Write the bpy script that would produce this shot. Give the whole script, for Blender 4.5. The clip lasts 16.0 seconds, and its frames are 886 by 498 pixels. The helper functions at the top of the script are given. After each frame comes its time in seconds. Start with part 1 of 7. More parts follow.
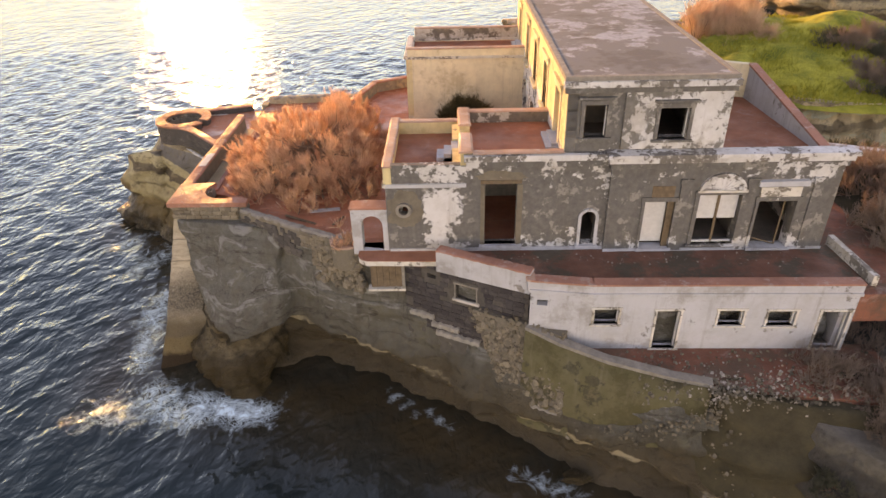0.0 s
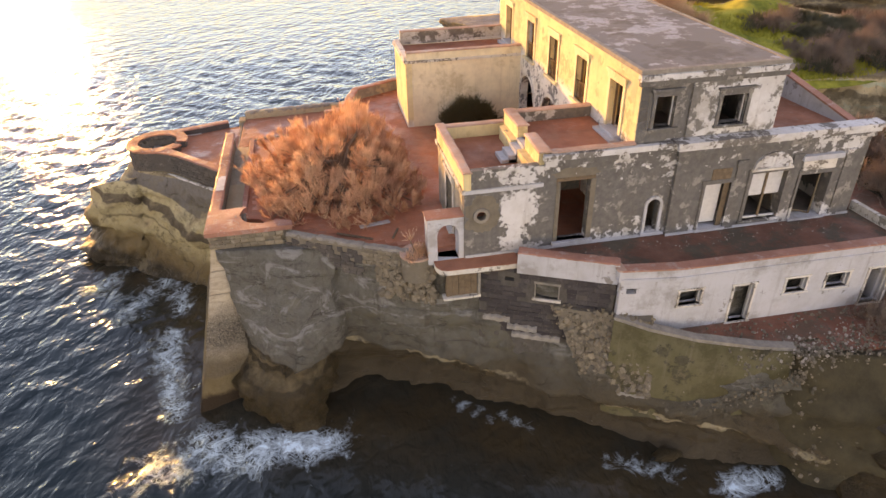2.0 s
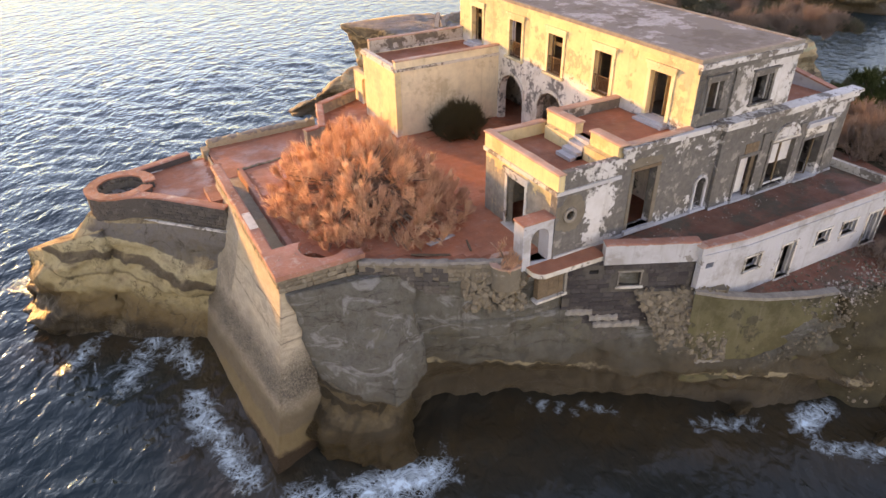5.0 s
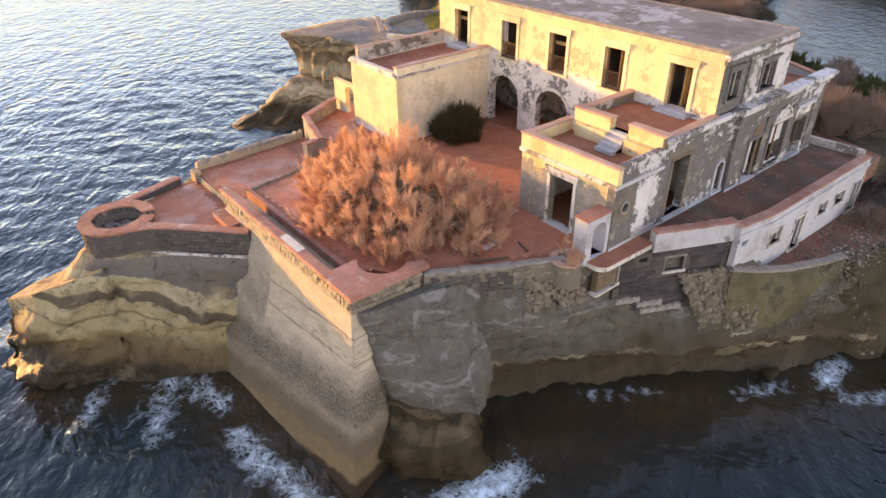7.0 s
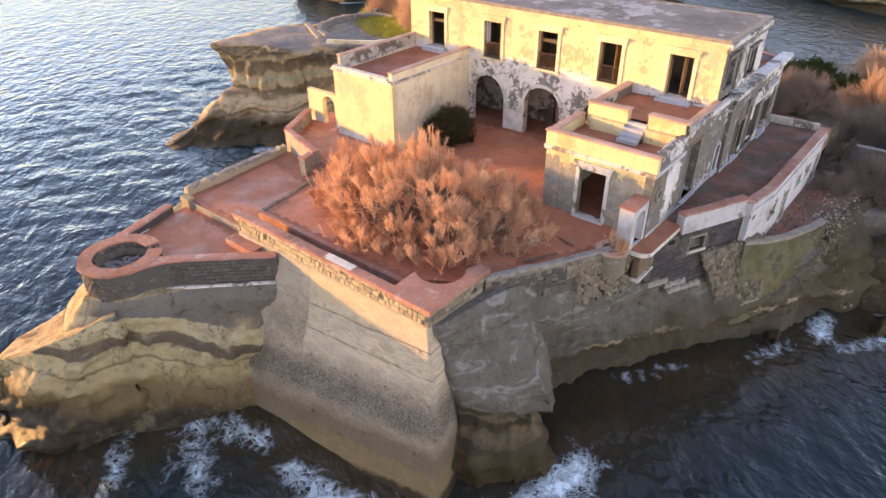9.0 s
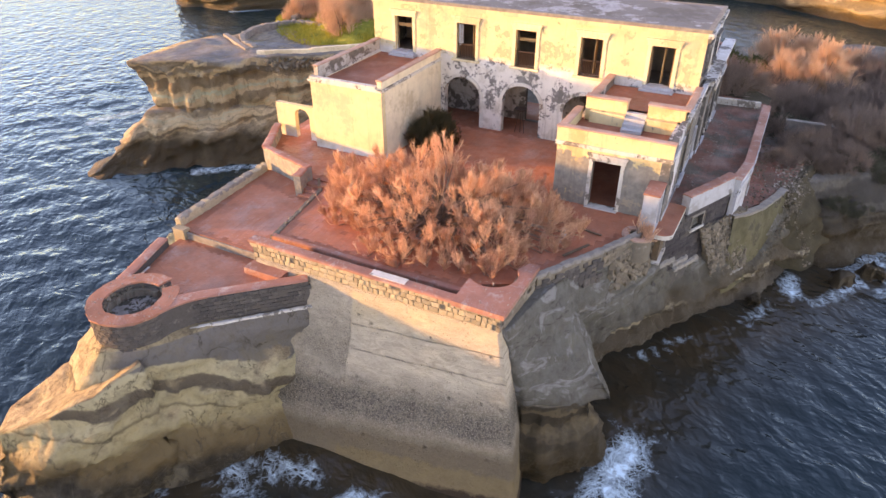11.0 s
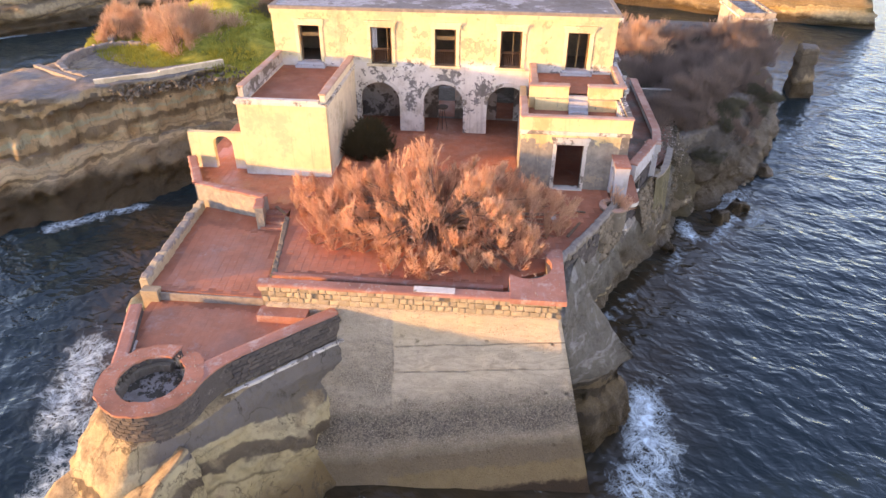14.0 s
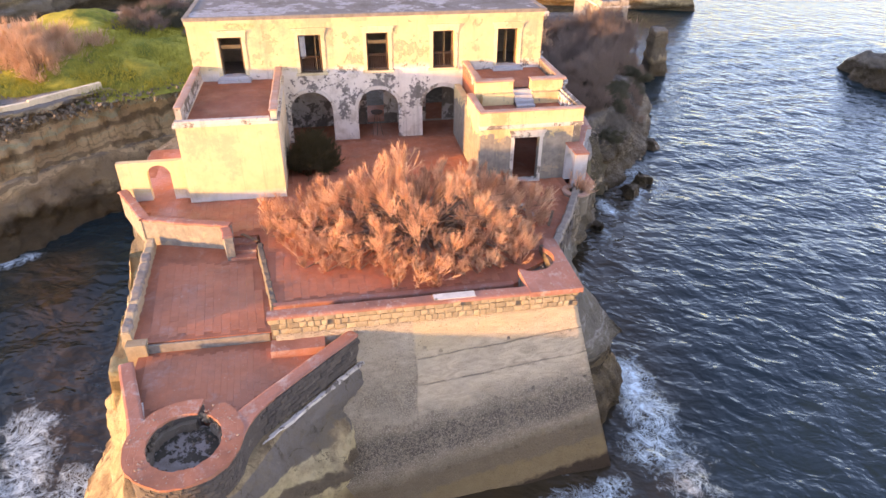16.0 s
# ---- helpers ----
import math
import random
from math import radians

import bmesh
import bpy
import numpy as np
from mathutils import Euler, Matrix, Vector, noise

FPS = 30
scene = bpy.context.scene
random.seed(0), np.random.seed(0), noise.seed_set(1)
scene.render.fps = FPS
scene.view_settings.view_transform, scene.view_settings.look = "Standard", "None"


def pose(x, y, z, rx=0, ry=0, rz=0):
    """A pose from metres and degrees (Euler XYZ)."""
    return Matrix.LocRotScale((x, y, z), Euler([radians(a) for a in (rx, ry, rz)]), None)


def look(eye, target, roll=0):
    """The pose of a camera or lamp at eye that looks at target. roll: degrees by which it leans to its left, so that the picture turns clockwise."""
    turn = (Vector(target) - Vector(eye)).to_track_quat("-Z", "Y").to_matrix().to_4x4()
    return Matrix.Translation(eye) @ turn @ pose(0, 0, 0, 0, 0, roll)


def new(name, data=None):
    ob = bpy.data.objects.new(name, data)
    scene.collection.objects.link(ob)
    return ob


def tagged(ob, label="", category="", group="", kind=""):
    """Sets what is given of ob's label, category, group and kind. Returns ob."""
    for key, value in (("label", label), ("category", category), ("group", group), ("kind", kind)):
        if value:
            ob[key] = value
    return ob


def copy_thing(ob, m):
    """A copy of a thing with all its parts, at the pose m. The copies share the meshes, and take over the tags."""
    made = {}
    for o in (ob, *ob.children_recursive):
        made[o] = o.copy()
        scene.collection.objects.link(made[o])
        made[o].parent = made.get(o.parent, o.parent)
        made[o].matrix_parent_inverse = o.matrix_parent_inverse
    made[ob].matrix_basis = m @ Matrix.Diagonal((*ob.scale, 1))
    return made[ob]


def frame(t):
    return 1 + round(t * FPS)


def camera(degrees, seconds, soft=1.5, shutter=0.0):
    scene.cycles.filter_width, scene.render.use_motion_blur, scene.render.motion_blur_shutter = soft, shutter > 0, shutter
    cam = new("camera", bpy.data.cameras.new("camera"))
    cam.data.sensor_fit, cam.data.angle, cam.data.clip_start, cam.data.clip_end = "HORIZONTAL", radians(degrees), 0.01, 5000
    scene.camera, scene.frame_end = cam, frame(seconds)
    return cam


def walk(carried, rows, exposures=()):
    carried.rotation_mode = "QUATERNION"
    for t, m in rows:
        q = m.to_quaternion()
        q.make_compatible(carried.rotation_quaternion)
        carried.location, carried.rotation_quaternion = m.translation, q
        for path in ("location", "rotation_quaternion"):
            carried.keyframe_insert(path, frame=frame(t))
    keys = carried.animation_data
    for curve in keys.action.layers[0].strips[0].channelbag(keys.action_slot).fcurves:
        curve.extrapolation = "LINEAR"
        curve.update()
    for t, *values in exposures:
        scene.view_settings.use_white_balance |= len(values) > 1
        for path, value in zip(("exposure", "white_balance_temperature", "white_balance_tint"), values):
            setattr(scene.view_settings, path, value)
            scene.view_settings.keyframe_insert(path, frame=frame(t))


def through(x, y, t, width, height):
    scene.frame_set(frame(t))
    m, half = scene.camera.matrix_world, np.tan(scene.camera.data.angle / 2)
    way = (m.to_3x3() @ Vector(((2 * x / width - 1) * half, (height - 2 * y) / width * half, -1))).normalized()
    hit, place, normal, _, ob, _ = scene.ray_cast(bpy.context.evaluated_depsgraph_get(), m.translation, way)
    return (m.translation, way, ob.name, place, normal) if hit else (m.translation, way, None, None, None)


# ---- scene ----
cam = camera(68.6, 16.0)
METRES, EYE, TILT, LEAN, TURN = 62.0, 25.2, 0.0, 0.0, 1.1
ROWS = [
    (0.0, 0.0, 0.0, 0.0, -0.72, -31.55, 1.17),
    (0.5, -0.0379, 0.0034, 0.0011, -2.84, -31.6, 1.14),
    (1.0, -0.0747, 0.0087, 0.0025, -5.65, -31.74, 1.09),
    (1.5, -0.1093, 0.0148, 0.0029, -9.04, -31.72, 1.13),
    (2.0, -0.1425, 0.0236, 0.0039, -12.65, -31.83, 1.09),
    (2.5, -0.1744, 0.0341, 0.0053, -16.21, -31.99, 0.98),
    (3.0, -0.2047, 0.0456, 0.0055, -19.62, -31.98, 0.94),
    (3.5, -0.2334, 0.0589, 0.0072, -22.48, -32.09, 0.89),
    (4.0, -0.2616, 0.073, 0.0085, -24.89, -32.16, 0.86),
    (6.5, -0.3924, 0.1609, 0.0116, -37.84, -32.19, 0.56),
    (7.0, -0.4158, 0.1817, 0.0122, -40.62, -32.2, 0.5),
    (7.5, -0.4381, 0.2039, 0.0128, -43.46, -32.23, 0.42),
    (8.0, -0.4592, 0.2268, 0.0132, -46.32, -32.24, 0.37),
    (8.5, -0.4792, 0.2508, 0.0139, -49.2, -32.27, 0.3),
    (9.0, -0.4976, 0.2758, 0.0147, -52.12, -32.3, 0.25),
    (11.5, -0.5684, 0.4096, 0.0164, -67.41, -32.23, -0.0),
    (12.0, -0.5778, 0.4382, 0.0167, -70.73, -32.24, -0.09),
    (12.5, -0.5854, 0.4673, 0.0166, -74.2, -32.23, -0.16),
    (13.0, -0.591, 0.4963, 0.0164, -77.87, -32.2, -0.23),
    (13.5, -0.5946, 0.5253, 0.0161, -81.76, -32.17, -0.31),
    (14.0, -0.5963, 0.5542, 0.0157, -85.88, -32.14, -0.38),
    (14.5, -0.5956, 0.5825, 0.0154, -90.12, -32.11, -0.42),
    (15.0, -0.593, 0.6103, 0.0147, -94.33, -32.04, -0.47),
    (15.5, -0.5884, 0.6373, 0.0141, -98.48, -31.98, -0.47),
    (16.0, -0.5822, 0.6656, 0.0135, -101.12, -31.93, -0.56),
]
EXPOSURES = [(0.0, 2.8, 12400, 49), (4.0, 2.84, 10800, 48), (9.0, 3.03, 9200, 47), (12.5, 3.12, 8600, 48), (16.0, 3.1, 8600, 51)]
walk(cam, [(t, pose(0, 0, EYE, TILT, LEAN, TURN) @ pose(METRES * x, METRES * y, METRES * z, 90 + pitch, roll, yaw)) for t, x, y, z, yaw, pitch, roll in ROWS], EXPOSURES)

# ---- light: a low evening sun over the sea ----
SUN_AZ, SUN_EL = -21.0, 4.8
world = bpy.data.worlds.new("evening_sky")
scene.world = world
world.use_nodes = True
wn = world.node_tree
sky = wn.nodes.new("ShaderNodeTexSky")
sky.sky_type, sky.sun_disc = "NISHITA", False
sky.sun_elevation, sky.sun_rotation = radians(SUN_EL), radians(SUN_AZ)
sky.air_density, sky.dust_density, sky.ozone_density = 0.75, 0.0, 1.4
wn.links.new(sky.outputs[0], wn.nodes["Background"].inputs[0])
wn.nodes["Background"].inputs[1].default_value = 0.15
sun = new("sun", bpy.data.lights.new("sun", "SUN"))
sun.data.energy, sun.data.angle, sun.data.color = 1.42, radians(2.4), (1.0, 0.69, 0.25)
a, e = radians(SUN_AZ), radians(SUN_EL)
sun.matrix_world = look((0, 0, 60), (-60 * math.sin(a) * math.cos(e), -60 * math.cos(a) * math.cos(e), 60 - 60 * math.sin(e)))

# ---- materials ----
class Nodes:
    """A small writer of node materials in world metres."""

    def __init__(self, name):
        self.m = bpy.data.materials.new(name)
        self.m.use_nodes = True
        self.t = self.m.node_tree
        self.b = self.t.nodes["Principled BSDF"]
        self.pos = self.t.nodes.new("ShaderNodeNewGeometry").outputs["Position"]

    def put(self, socket, value):
        if hasattr(value, "links"):
            self.t.links.new(value, socket)
        elif isinstance(value, tuple) and len(value) == 3 and socket.type == "RGBA":
            socket.default_value = (*value, 1)
        else:
            socket.default_value = value

    def math(self, op, a, b=0.0, clamp=False):
        n = self.t.nodes.new("ShaderNodeMath")
        n.operation, n.use_clamp = op, clamp
        self.put(n.inputs[0], a)
        self.put(n.inputs[1], b)
        return n.outputs[0]

    def scaled(self, v):
        n = self.t.nodes.new("ShaderNodeMapping")
        self.put(n.inputs["Vector"], self.pos)
        n.inputs["Scale"].default_value = v
        return n.outputs[0]

    def turned(self, angle, v):
        """World coordinates turned about z, then stretched."""
        n = self.t.nodes.new("ShaderNodeMapping")
        self.put(n.inputs["Vector"], self.pos)
        n.inputs["Rotation"].default_value[2] = radians(angle)
        m = self.t.nodes.new("ShaderNodeMapping")
        self.t.links.new(n.outputs[0], m.inputs["Vector"])
        m.inputs["Scale"].default_value = v
        return m.outputs[0]

    def noise(self, scale, detail=5.0, rough=0.55, stretch=None, distort=0.0):
        n = self.t.nodes.new("ShaderNodeTexNoise")
        self.put(n.inputs["Vector"], stretch if hasattr(stretch, "links") else self.scaled(stretch) if stretch else self.pos)
        n.inputs["Scale"].default_value, n.inputs["Detail"].default_value = scale, detail
        n.inputs["Roughness"].default_value, n.inputs["Distortion"].default_value = rough, distort
        return n.outputs["Fac"]

    def cells(self, scale, feature="F1", stretch=None):
        n = self.t.nodes.new("ShaderNodeTexVoronoi")
        n.feature = feature
        self.put(n.inputs["Vector"], self.scaled(stretch) if stretch else self.pos)
        n.inputs["Scale"].default_value = scale
        return n.outputs["Distance"]

    def axis(self, k):
        n = self.t.nodes.new("ShaderNodeSeparateXYZ")
        self.put(n.inputs[0], self.pos)
        return n.outputs[k]

    def step(self, v, lo, hi, a=0.0, b=1.0):
        n = self.t.nodes.new("ShaderNodeMapRange")
        for k, x in enumerate((v, lo, hi, a, b)):
            self.put(n.inputs[k], x)
        return n.outputs[0]

    def mix(self, fac, a, b, kind="MIX"):
        n = self.t.nodes.new("ShaderNodeMix")
        n.data_type, n.blend_type = "RGBA", kind
        self.put(n.inputs[0], fac)
        self.put(n.inputs[6], a)
        self.put(n.inputs[7], b)
        return n.outputs[2]

    def rand(self):
        return self.t.nodes.new("ShaderNodeObjectInfo").outputs["Random"]

    def island(self):
        return self.t.nodes.new("ShaderNodeNewGeometry").outputs["Random Per Island"]

    def attribute(self, name):
        n = self.t.nodes.new("ShaderNodeAttribute")
        n.attribute_name = name
        return n.outputs["Fac"]

    def bump(self, h, dist=0.05, strength=0.6):
        n = self.t.nodes.new("ShaderNodeBump")
        n.inputs["Distance"].default_value, n.inputs["Strength"].default_value = dist, strength
        self.put(n.inputs["Height"], h)
        old = self.b.inputs["Normal"].links
        if old:
            self.t.links.new(old[0].from_socket, n.inputs["Normal"])
        self.t.links.new(n.outputs[0], self.b.inputs["Normal"])

    def done(self, colour, rough=0.85, spec=0.3):
        self.put(self.b.inputs["Base Color"], colour)
        self.put(self.b.inputs["Roughness"], rough)
        self.b.inputs["Specular IOR Level"].default_value = spec
        return self.m


def peeled(name, paint, under, share, size=0.55, third=None, z_from=None, z_to=None, share_top=None, sunlit_paint=None, loss=None):
    """Old limewash over render: patches of paint have fallen off. share: how much is bare, which may change with
    height. Above z_to the paint can carry a sunlit tone.
    """
    n = Nodes(name)
    big = n.noise(size * 0.5, 4, 0.6)
    fine = n.noise(size * 2.6, 10, 0.72)
    v = n.math("ADD", n.math("MULTIPLY", big, 0.5), n.math("MULTIPLY", fine, 0.5))
    lim = share if share_top is None else n.step(n.axis(2), z_from, z_to, share, share_top)
    if loss:
        lim = loss(n)
    bare = n.step(n.math("SUBTRACT", v, lim), 0.012, -0.012)
    tone = n.noise(0.9, 6, 0.7)
    low_paint = paint
    if sunlit_paint:
        edge = n.math("ADD", n.axis(2), n.math("MULTIPLY", n.noise(1.5, 7, 0.7), 0.8))
        low_paint = n.mix(n.step(edge, z_to - 0.1, z_to + 0.3), paint, sunlit_paint)
    streak = n.noise(1.0, 5, 0.65, stretch=(3.0, 3.0, 0.25))
    p = n.mix(n.step(tone, 0.4, 0.7, 0.0, 0.3), low_paint, (0.2, 0.17, 0.12))
    p = n.mix(n.step(n.noise(0.3, 8, 0.72), 0.53, 0.6, 0.0, 0.5), p, (0.5 * paint[0], 0.44 * paint[1], 0.36 * paint[2]))
    p = n.mix(n.step(streak, 0.55, 0.8, 0.0, 0.5), p, (0.2, 0.17, 0.13))
    u = n.mix(n.step(n.noise(3.0, 6, 0.7), 0.3, 0.7), under, tuple(0.6 * c for c in under))
    u = n.mix(n.step(streak, 0.5, 0.75, 0.0, 0.45), u, (0.1, 0.09, 0.075))
    if third:
        u = n.mix(n.step(n.noise(1.3, 6, 0.7), 0.56, 0.6), u, third)
    if sunlit_paint:
        u = n.mix(n.step(edge, z_to - 0.1, z_to + 0.3, 0.0, 0.8), u, tuple(0.72 * x + 0.02 for x in sunlit_paint))
    n.bump(n.math("SUBTRACT", 1.0, bare), 0.02, 0.7)
    n.bump(n.noise(14, 6, 0.7), 0.02, 0.5)
    return n.done(n.mix(bare, p, u), 0.9, 0.2)


def tuff(name, tan, grey, wet=1.6, band=0.6, crust=0.5, top=0.8, fineness=3, streaks=0.6, mottle=0.7, lid_grey=(0.34, 0.31, 0.27)):
    """Layered tuff: pale and dark beds with sharp edges, pitted crusts, dark weed near the water."""
    n = Nodes(name)
    warp = n.noise(0.1, 5, 0.6)
    z = n.math("ADD", n.axis(2), n.math("MULTIPLY", warp, 4.5))
    z = n.math("ADD", z, n.math("MULTIPLY", n.axis(1), 0.1))
    z = n.math("ADD", z, n.math("MULTIPLY", n.noise(0.4, 6, 0.68), 1.1))
    beds = n.t.nodes.new("ShaderNodeTexNoise")
    beds.noise_dimensions = "1D"
    n.put(beds.inputs["W"], z)
    beds.inputs["Scale"].default_value, beds.inputs["Detail"].default_value, beds.inputs["Roughness"].default_value = band, fineness, 0.5 + 0.03 * (fineness - 3)
    fine = beds.outputs["Fac"]
    c = n.mix(n.step(fine, 0.46, 0.5), tuple(0.62 * x for x in grey), grey)
    c = n.mix(n.step(fine, 0.5, 0.53), c, tan)
    c = n.mix(n.step(fine, 0.6, 0.66), c, tuple(min(0.6, 1.25 * x) for x in tan))
    c = n.mix(n.step(n.noise(0.35, 7, 0.7), 0.5, 0.58, 0.0, crust), c, grey)
    c = n.mix(n.step(n.noise(2.2, 9, 0.75), 0.42, 0.72, 0.0, mottle), c, tuple(0.42 * x for x in tan))
    c = n.mix(n.step(n.noise(0.9, 7, 0.75, stretch=(2.4, 2.4, 0.35)), 0.54, 0.64, 0.0, streaks), c, (0.1, 0.08, 0.06))
    low = n.math("ADD", n.axis(2), n.math("MULTIPLY", n.noise(0.5, 6, 0.65), -2.2))
    c = n.mix(n.step(low, wet - 1.5, wet - 0.8, 0.94, 0.0), c, n.mix(n.noise(1.5, 6, 0.7), (0.035, 0.024, 0.012), (0.1, 0.065, 0.025)))
    facing = n.t.nodes.new("ShaderNodeSeparateXYZ")
    n.t.links.new(n.t.nodes.new("ShaderNodeNewGeometry").outputs["Normal"], facing.inputs[0])
    lid = n.math("ADD", facing.outputs[2], n.math("MULTIPLY", n.noise(0.7, 7, 0.7), 0.5))
    lid = n.math("SUBTRACT", lid, 0.13)
    c = n.mix(n.math("MULTIPLY", n.step(lid, 0.95, 1.15, 0.0, top), n.step(low, wet - 0.8, wet)), c, n.mix(n.step(n.noise(0.8, 8, 0.75), 0.35, 0.65), tuple(0.58 * x for x in lid_grey), lid_grey))
    n.bump(fine, 0.5, 0.8)
    n.bump(n.noise(1.4, 10, 0.72), 0.8, 0.9)
    n.bump(n.cells(2.6), -0.12, 0.5)
    n.bump(n.noise(8, 7, 0.78), 0.16, 0.9)
    return n.done(c, n.step(low, wet - 1.5, wet - 0.4, 0.5, 0.92), 0.3)


def rendered_cliff(name):
    """Grey-brown rock daubed with old render: pale smears, dark runs, brown below, the undercut's shade coloured in
    under the lip.
    """
    n = Nodes(name)
    z = n.math("ADD", n.axis(2), n.math("MULTIPLY", n.math("SUBTRACT", n.noise(0.3, 6, 0.65), 0.5), 4.0))
    c = n.mix(n.step(z, 2.6, 5.2), (0.1, 0.09, 0.066), (0.165, 0.162, 0.138))
    c = n.mix(n.step(n.noise(1.8, 9, 0.75), 0.4, 0.68, 0.0, 0.7), c, (0.095, 0.08, 0.06))
    smear = n.noise(0.55, 8, 0.66, stretch=(0.8, 0.8, 1.7), distort=1.3)
    c = n.mix(n.math("MULTIPLY", n.step(smear, 0.54, 0.62, 0.0, 0.75), n.step(z, 3.4, 5.0)), c, (0.3, 0.305, 0.29))
    c = n.mix(n.step(n.noise(0.8, 7, 0.7, stretch=(2.6, 2.6, 0.3)), 0.55, 0.68, 0.0, 0.65), c, (0.07, 0.06, 0.045))
    c = n.mix(n.step(n.noise(0.45, 7, 0.7), 0.58, 0.66, 0.0, 0.6), c, (0.17, 0.158, 0.112))
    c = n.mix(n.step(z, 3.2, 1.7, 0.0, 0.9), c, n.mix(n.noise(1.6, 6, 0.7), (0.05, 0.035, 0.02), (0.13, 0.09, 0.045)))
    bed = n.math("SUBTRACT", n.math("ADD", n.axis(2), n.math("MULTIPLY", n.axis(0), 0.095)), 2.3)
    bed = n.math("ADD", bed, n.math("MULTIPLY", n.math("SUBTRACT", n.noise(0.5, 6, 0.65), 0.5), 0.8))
    # brown rock below the lip, darkened with the undercut's shade
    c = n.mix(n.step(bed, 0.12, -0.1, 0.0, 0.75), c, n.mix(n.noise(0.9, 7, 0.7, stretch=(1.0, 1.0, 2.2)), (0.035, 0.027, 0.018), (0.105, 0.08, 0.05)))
    pale = n.math("MULTIPLY", n.step(n.math("ABSOLUTE", n.math("SUBTRACT", bed, 0.16)), 0.14, 0.07), n.step(n.noise(0.33, 5, 0.6), 0.5, 0.56))
    c = n.mix(pale, c, (0.34, 0.28, 0.18))
    crack = n.step(n.math("ABSOLUTE", n.math("SUBTRACT", n.noise(0.28, 5, 0.55, stretch=(0.7, 0.7, 3.2), distort=0.5), 0.5)), 0.003, 0.012)
    c = n.mix(n.math("MULTIPLY", n.math("SUBTRACT", 1.0, crack), n.step(n.noise(0.6, 3), 0.42, 0.6, 0.0, 0.7)), c, (0.06, 0.048, 0.035))
    n.bump(crack, 0.1, 0.7)
    n.bump(n.noise(0.9, 9, 0.7), 0.6, 0.8)
    n.bump(smear, 0.12, 0.6)
    n.bump(n.noise(7, 8, 0.78), 0.12, 0.8)
    return n.done(c, n.step(z, 1.4, 2.6, 0.5, 0.9), 0.3)


def strata(name):
    """Gently dipping beds: weed and brown rock at the water, khaki and cream tuff parted by a dark bed, grey render on
    top; sunlit tops are tinted yellow.
    """
    n = Nodes(name)
    w = n.math("ADD", n.axis(2), n.math("MULTIPLY", n.math("ADD", n.axis(0), 22.0), 0.27))
    w = n.math("ADD", w, n.math("MULTIPLY", n.math("SUBTRACT", n.noise(0.22, 3, 0.5), 0.5), 2.6))
    w = n.math("ADD", w, n.math("MULTIPLY", n.math("SUBTRACT", n.noise(1.1, 8, 0.7), 0.5), 0.55))
    ramp = n.t.nodes.new("ShaderNodeValToRGB")
    n.t.links.new(n.step(w, 0.0, 8.0), ramp.inputs[0])
    beds = ((0.7, (0.03, 0.022, 0.012)), (1.3, (0.13, 0.088, 0.04)), (2.2, (0.21, 0.15, 0.075)), (2.7, (0.4, 0.325, 0.18)), (3.5, (0.45, 0.37, 0.21)), (3.62, (0.2, 0.16, 0.09)),
            (3.8, (0.46, 0.385, 0.23)), (4.55, (0.48, 0.4, 0.23)), (4.65, (0.12, 0.095, 0.065)), (5.15, (0.16, 0.125, 0.085)), (5.25, (0.5, 0.42, 0.25)), (6.1, (0.52, 0.45, 0.28)), (6.2, (0.17, 0.155, 0.135)), (7.4, (0.2, 0.185, 0.165)))
    els = ramp.color_ramp.elements
    while len(els) < len(beds):
        els.new(0.5)
    for e, (at, col) in zip(els, beds):
        e.position, e.color = at / 8.0, (*col, 1)
    c = ramp.outputs[0]
    # no grey on the sunny north-west side: its sunlit tan is in the colour
    c = n.mix(n.math("MULTIPLY", n.step(w, 6.1, 6.2), n.step(n.math("ADD", n.axis(1), n.math("MULTIPLY", n.axis(0), 0.25)), 40.2, 40.9)), c, (0.46, 0.38, 0.22))
    facing = n.t.nodes.new("ShaderNodeSeparateXYZ")
    n.t.links.new(n.t.nodes.new("ShaderNodeNewGeometry").outputs["Normal"], facing.inputs[0])
    lid = n.math("MULTIPLY", n.step(n.math("ADD", facing.outputs[2], n.math("MULTIPLY", n.noise(0.8, 6, 0.7), 0.4)), 0.78, 0.95), n.step(w, 2.2, 3.0))
    # weathered bed tops, with the sun's yellow put into their colour
    c = n.mix(lid, c, n.mix(n.step(n.noise(1.1, 8, 0.75), 0.4, 0.6), (0.52, 0.41, 0.24), (0.27, 0.2, 0.12)))
    c = n.mix(n.step(n.noise(2.4, 9, 0.75), 0.5, 0.7, 0.0, 0.5), c, (0.14, 0.11, 0.07))
    c = n.mix(n.step(n.noise(0.55, 8, 0.7), 0.54, 0.62, 0.0, 0.45), c, (0.22, 0.18, 0.115))
    gap = n.step(n.math("ABSOLUTE", n.math("SUBTRACT", n.noise(0.42, 7, 0.6, stretch=(1.0, 1.0, 0.7), distort=0.8), 0.5)), 0.004, 0.014)
    c = n.mix(n.math("MULTIPLY", n.math("SUBTRACT", 1.0, gap), n.step(n.noise(0.7, 3), 0.4, 0.6, 0.1, 0.7)), c, (0.07, 0.055, 0.035))
    n.bump(gap, 0.1, 0.6)
    n.bump(n.noise(1.3, 9, 0.68), 0.5, 0.8)
    n.bump(n.cells(3.0), -0.08, 0.4)
    n.bump(n.noise(9, 7, 0.78), 0.1, 0.8)
    return n.done(c, n.step(w, 0.6, 2.0, 0.45, 0.92), 0.3)


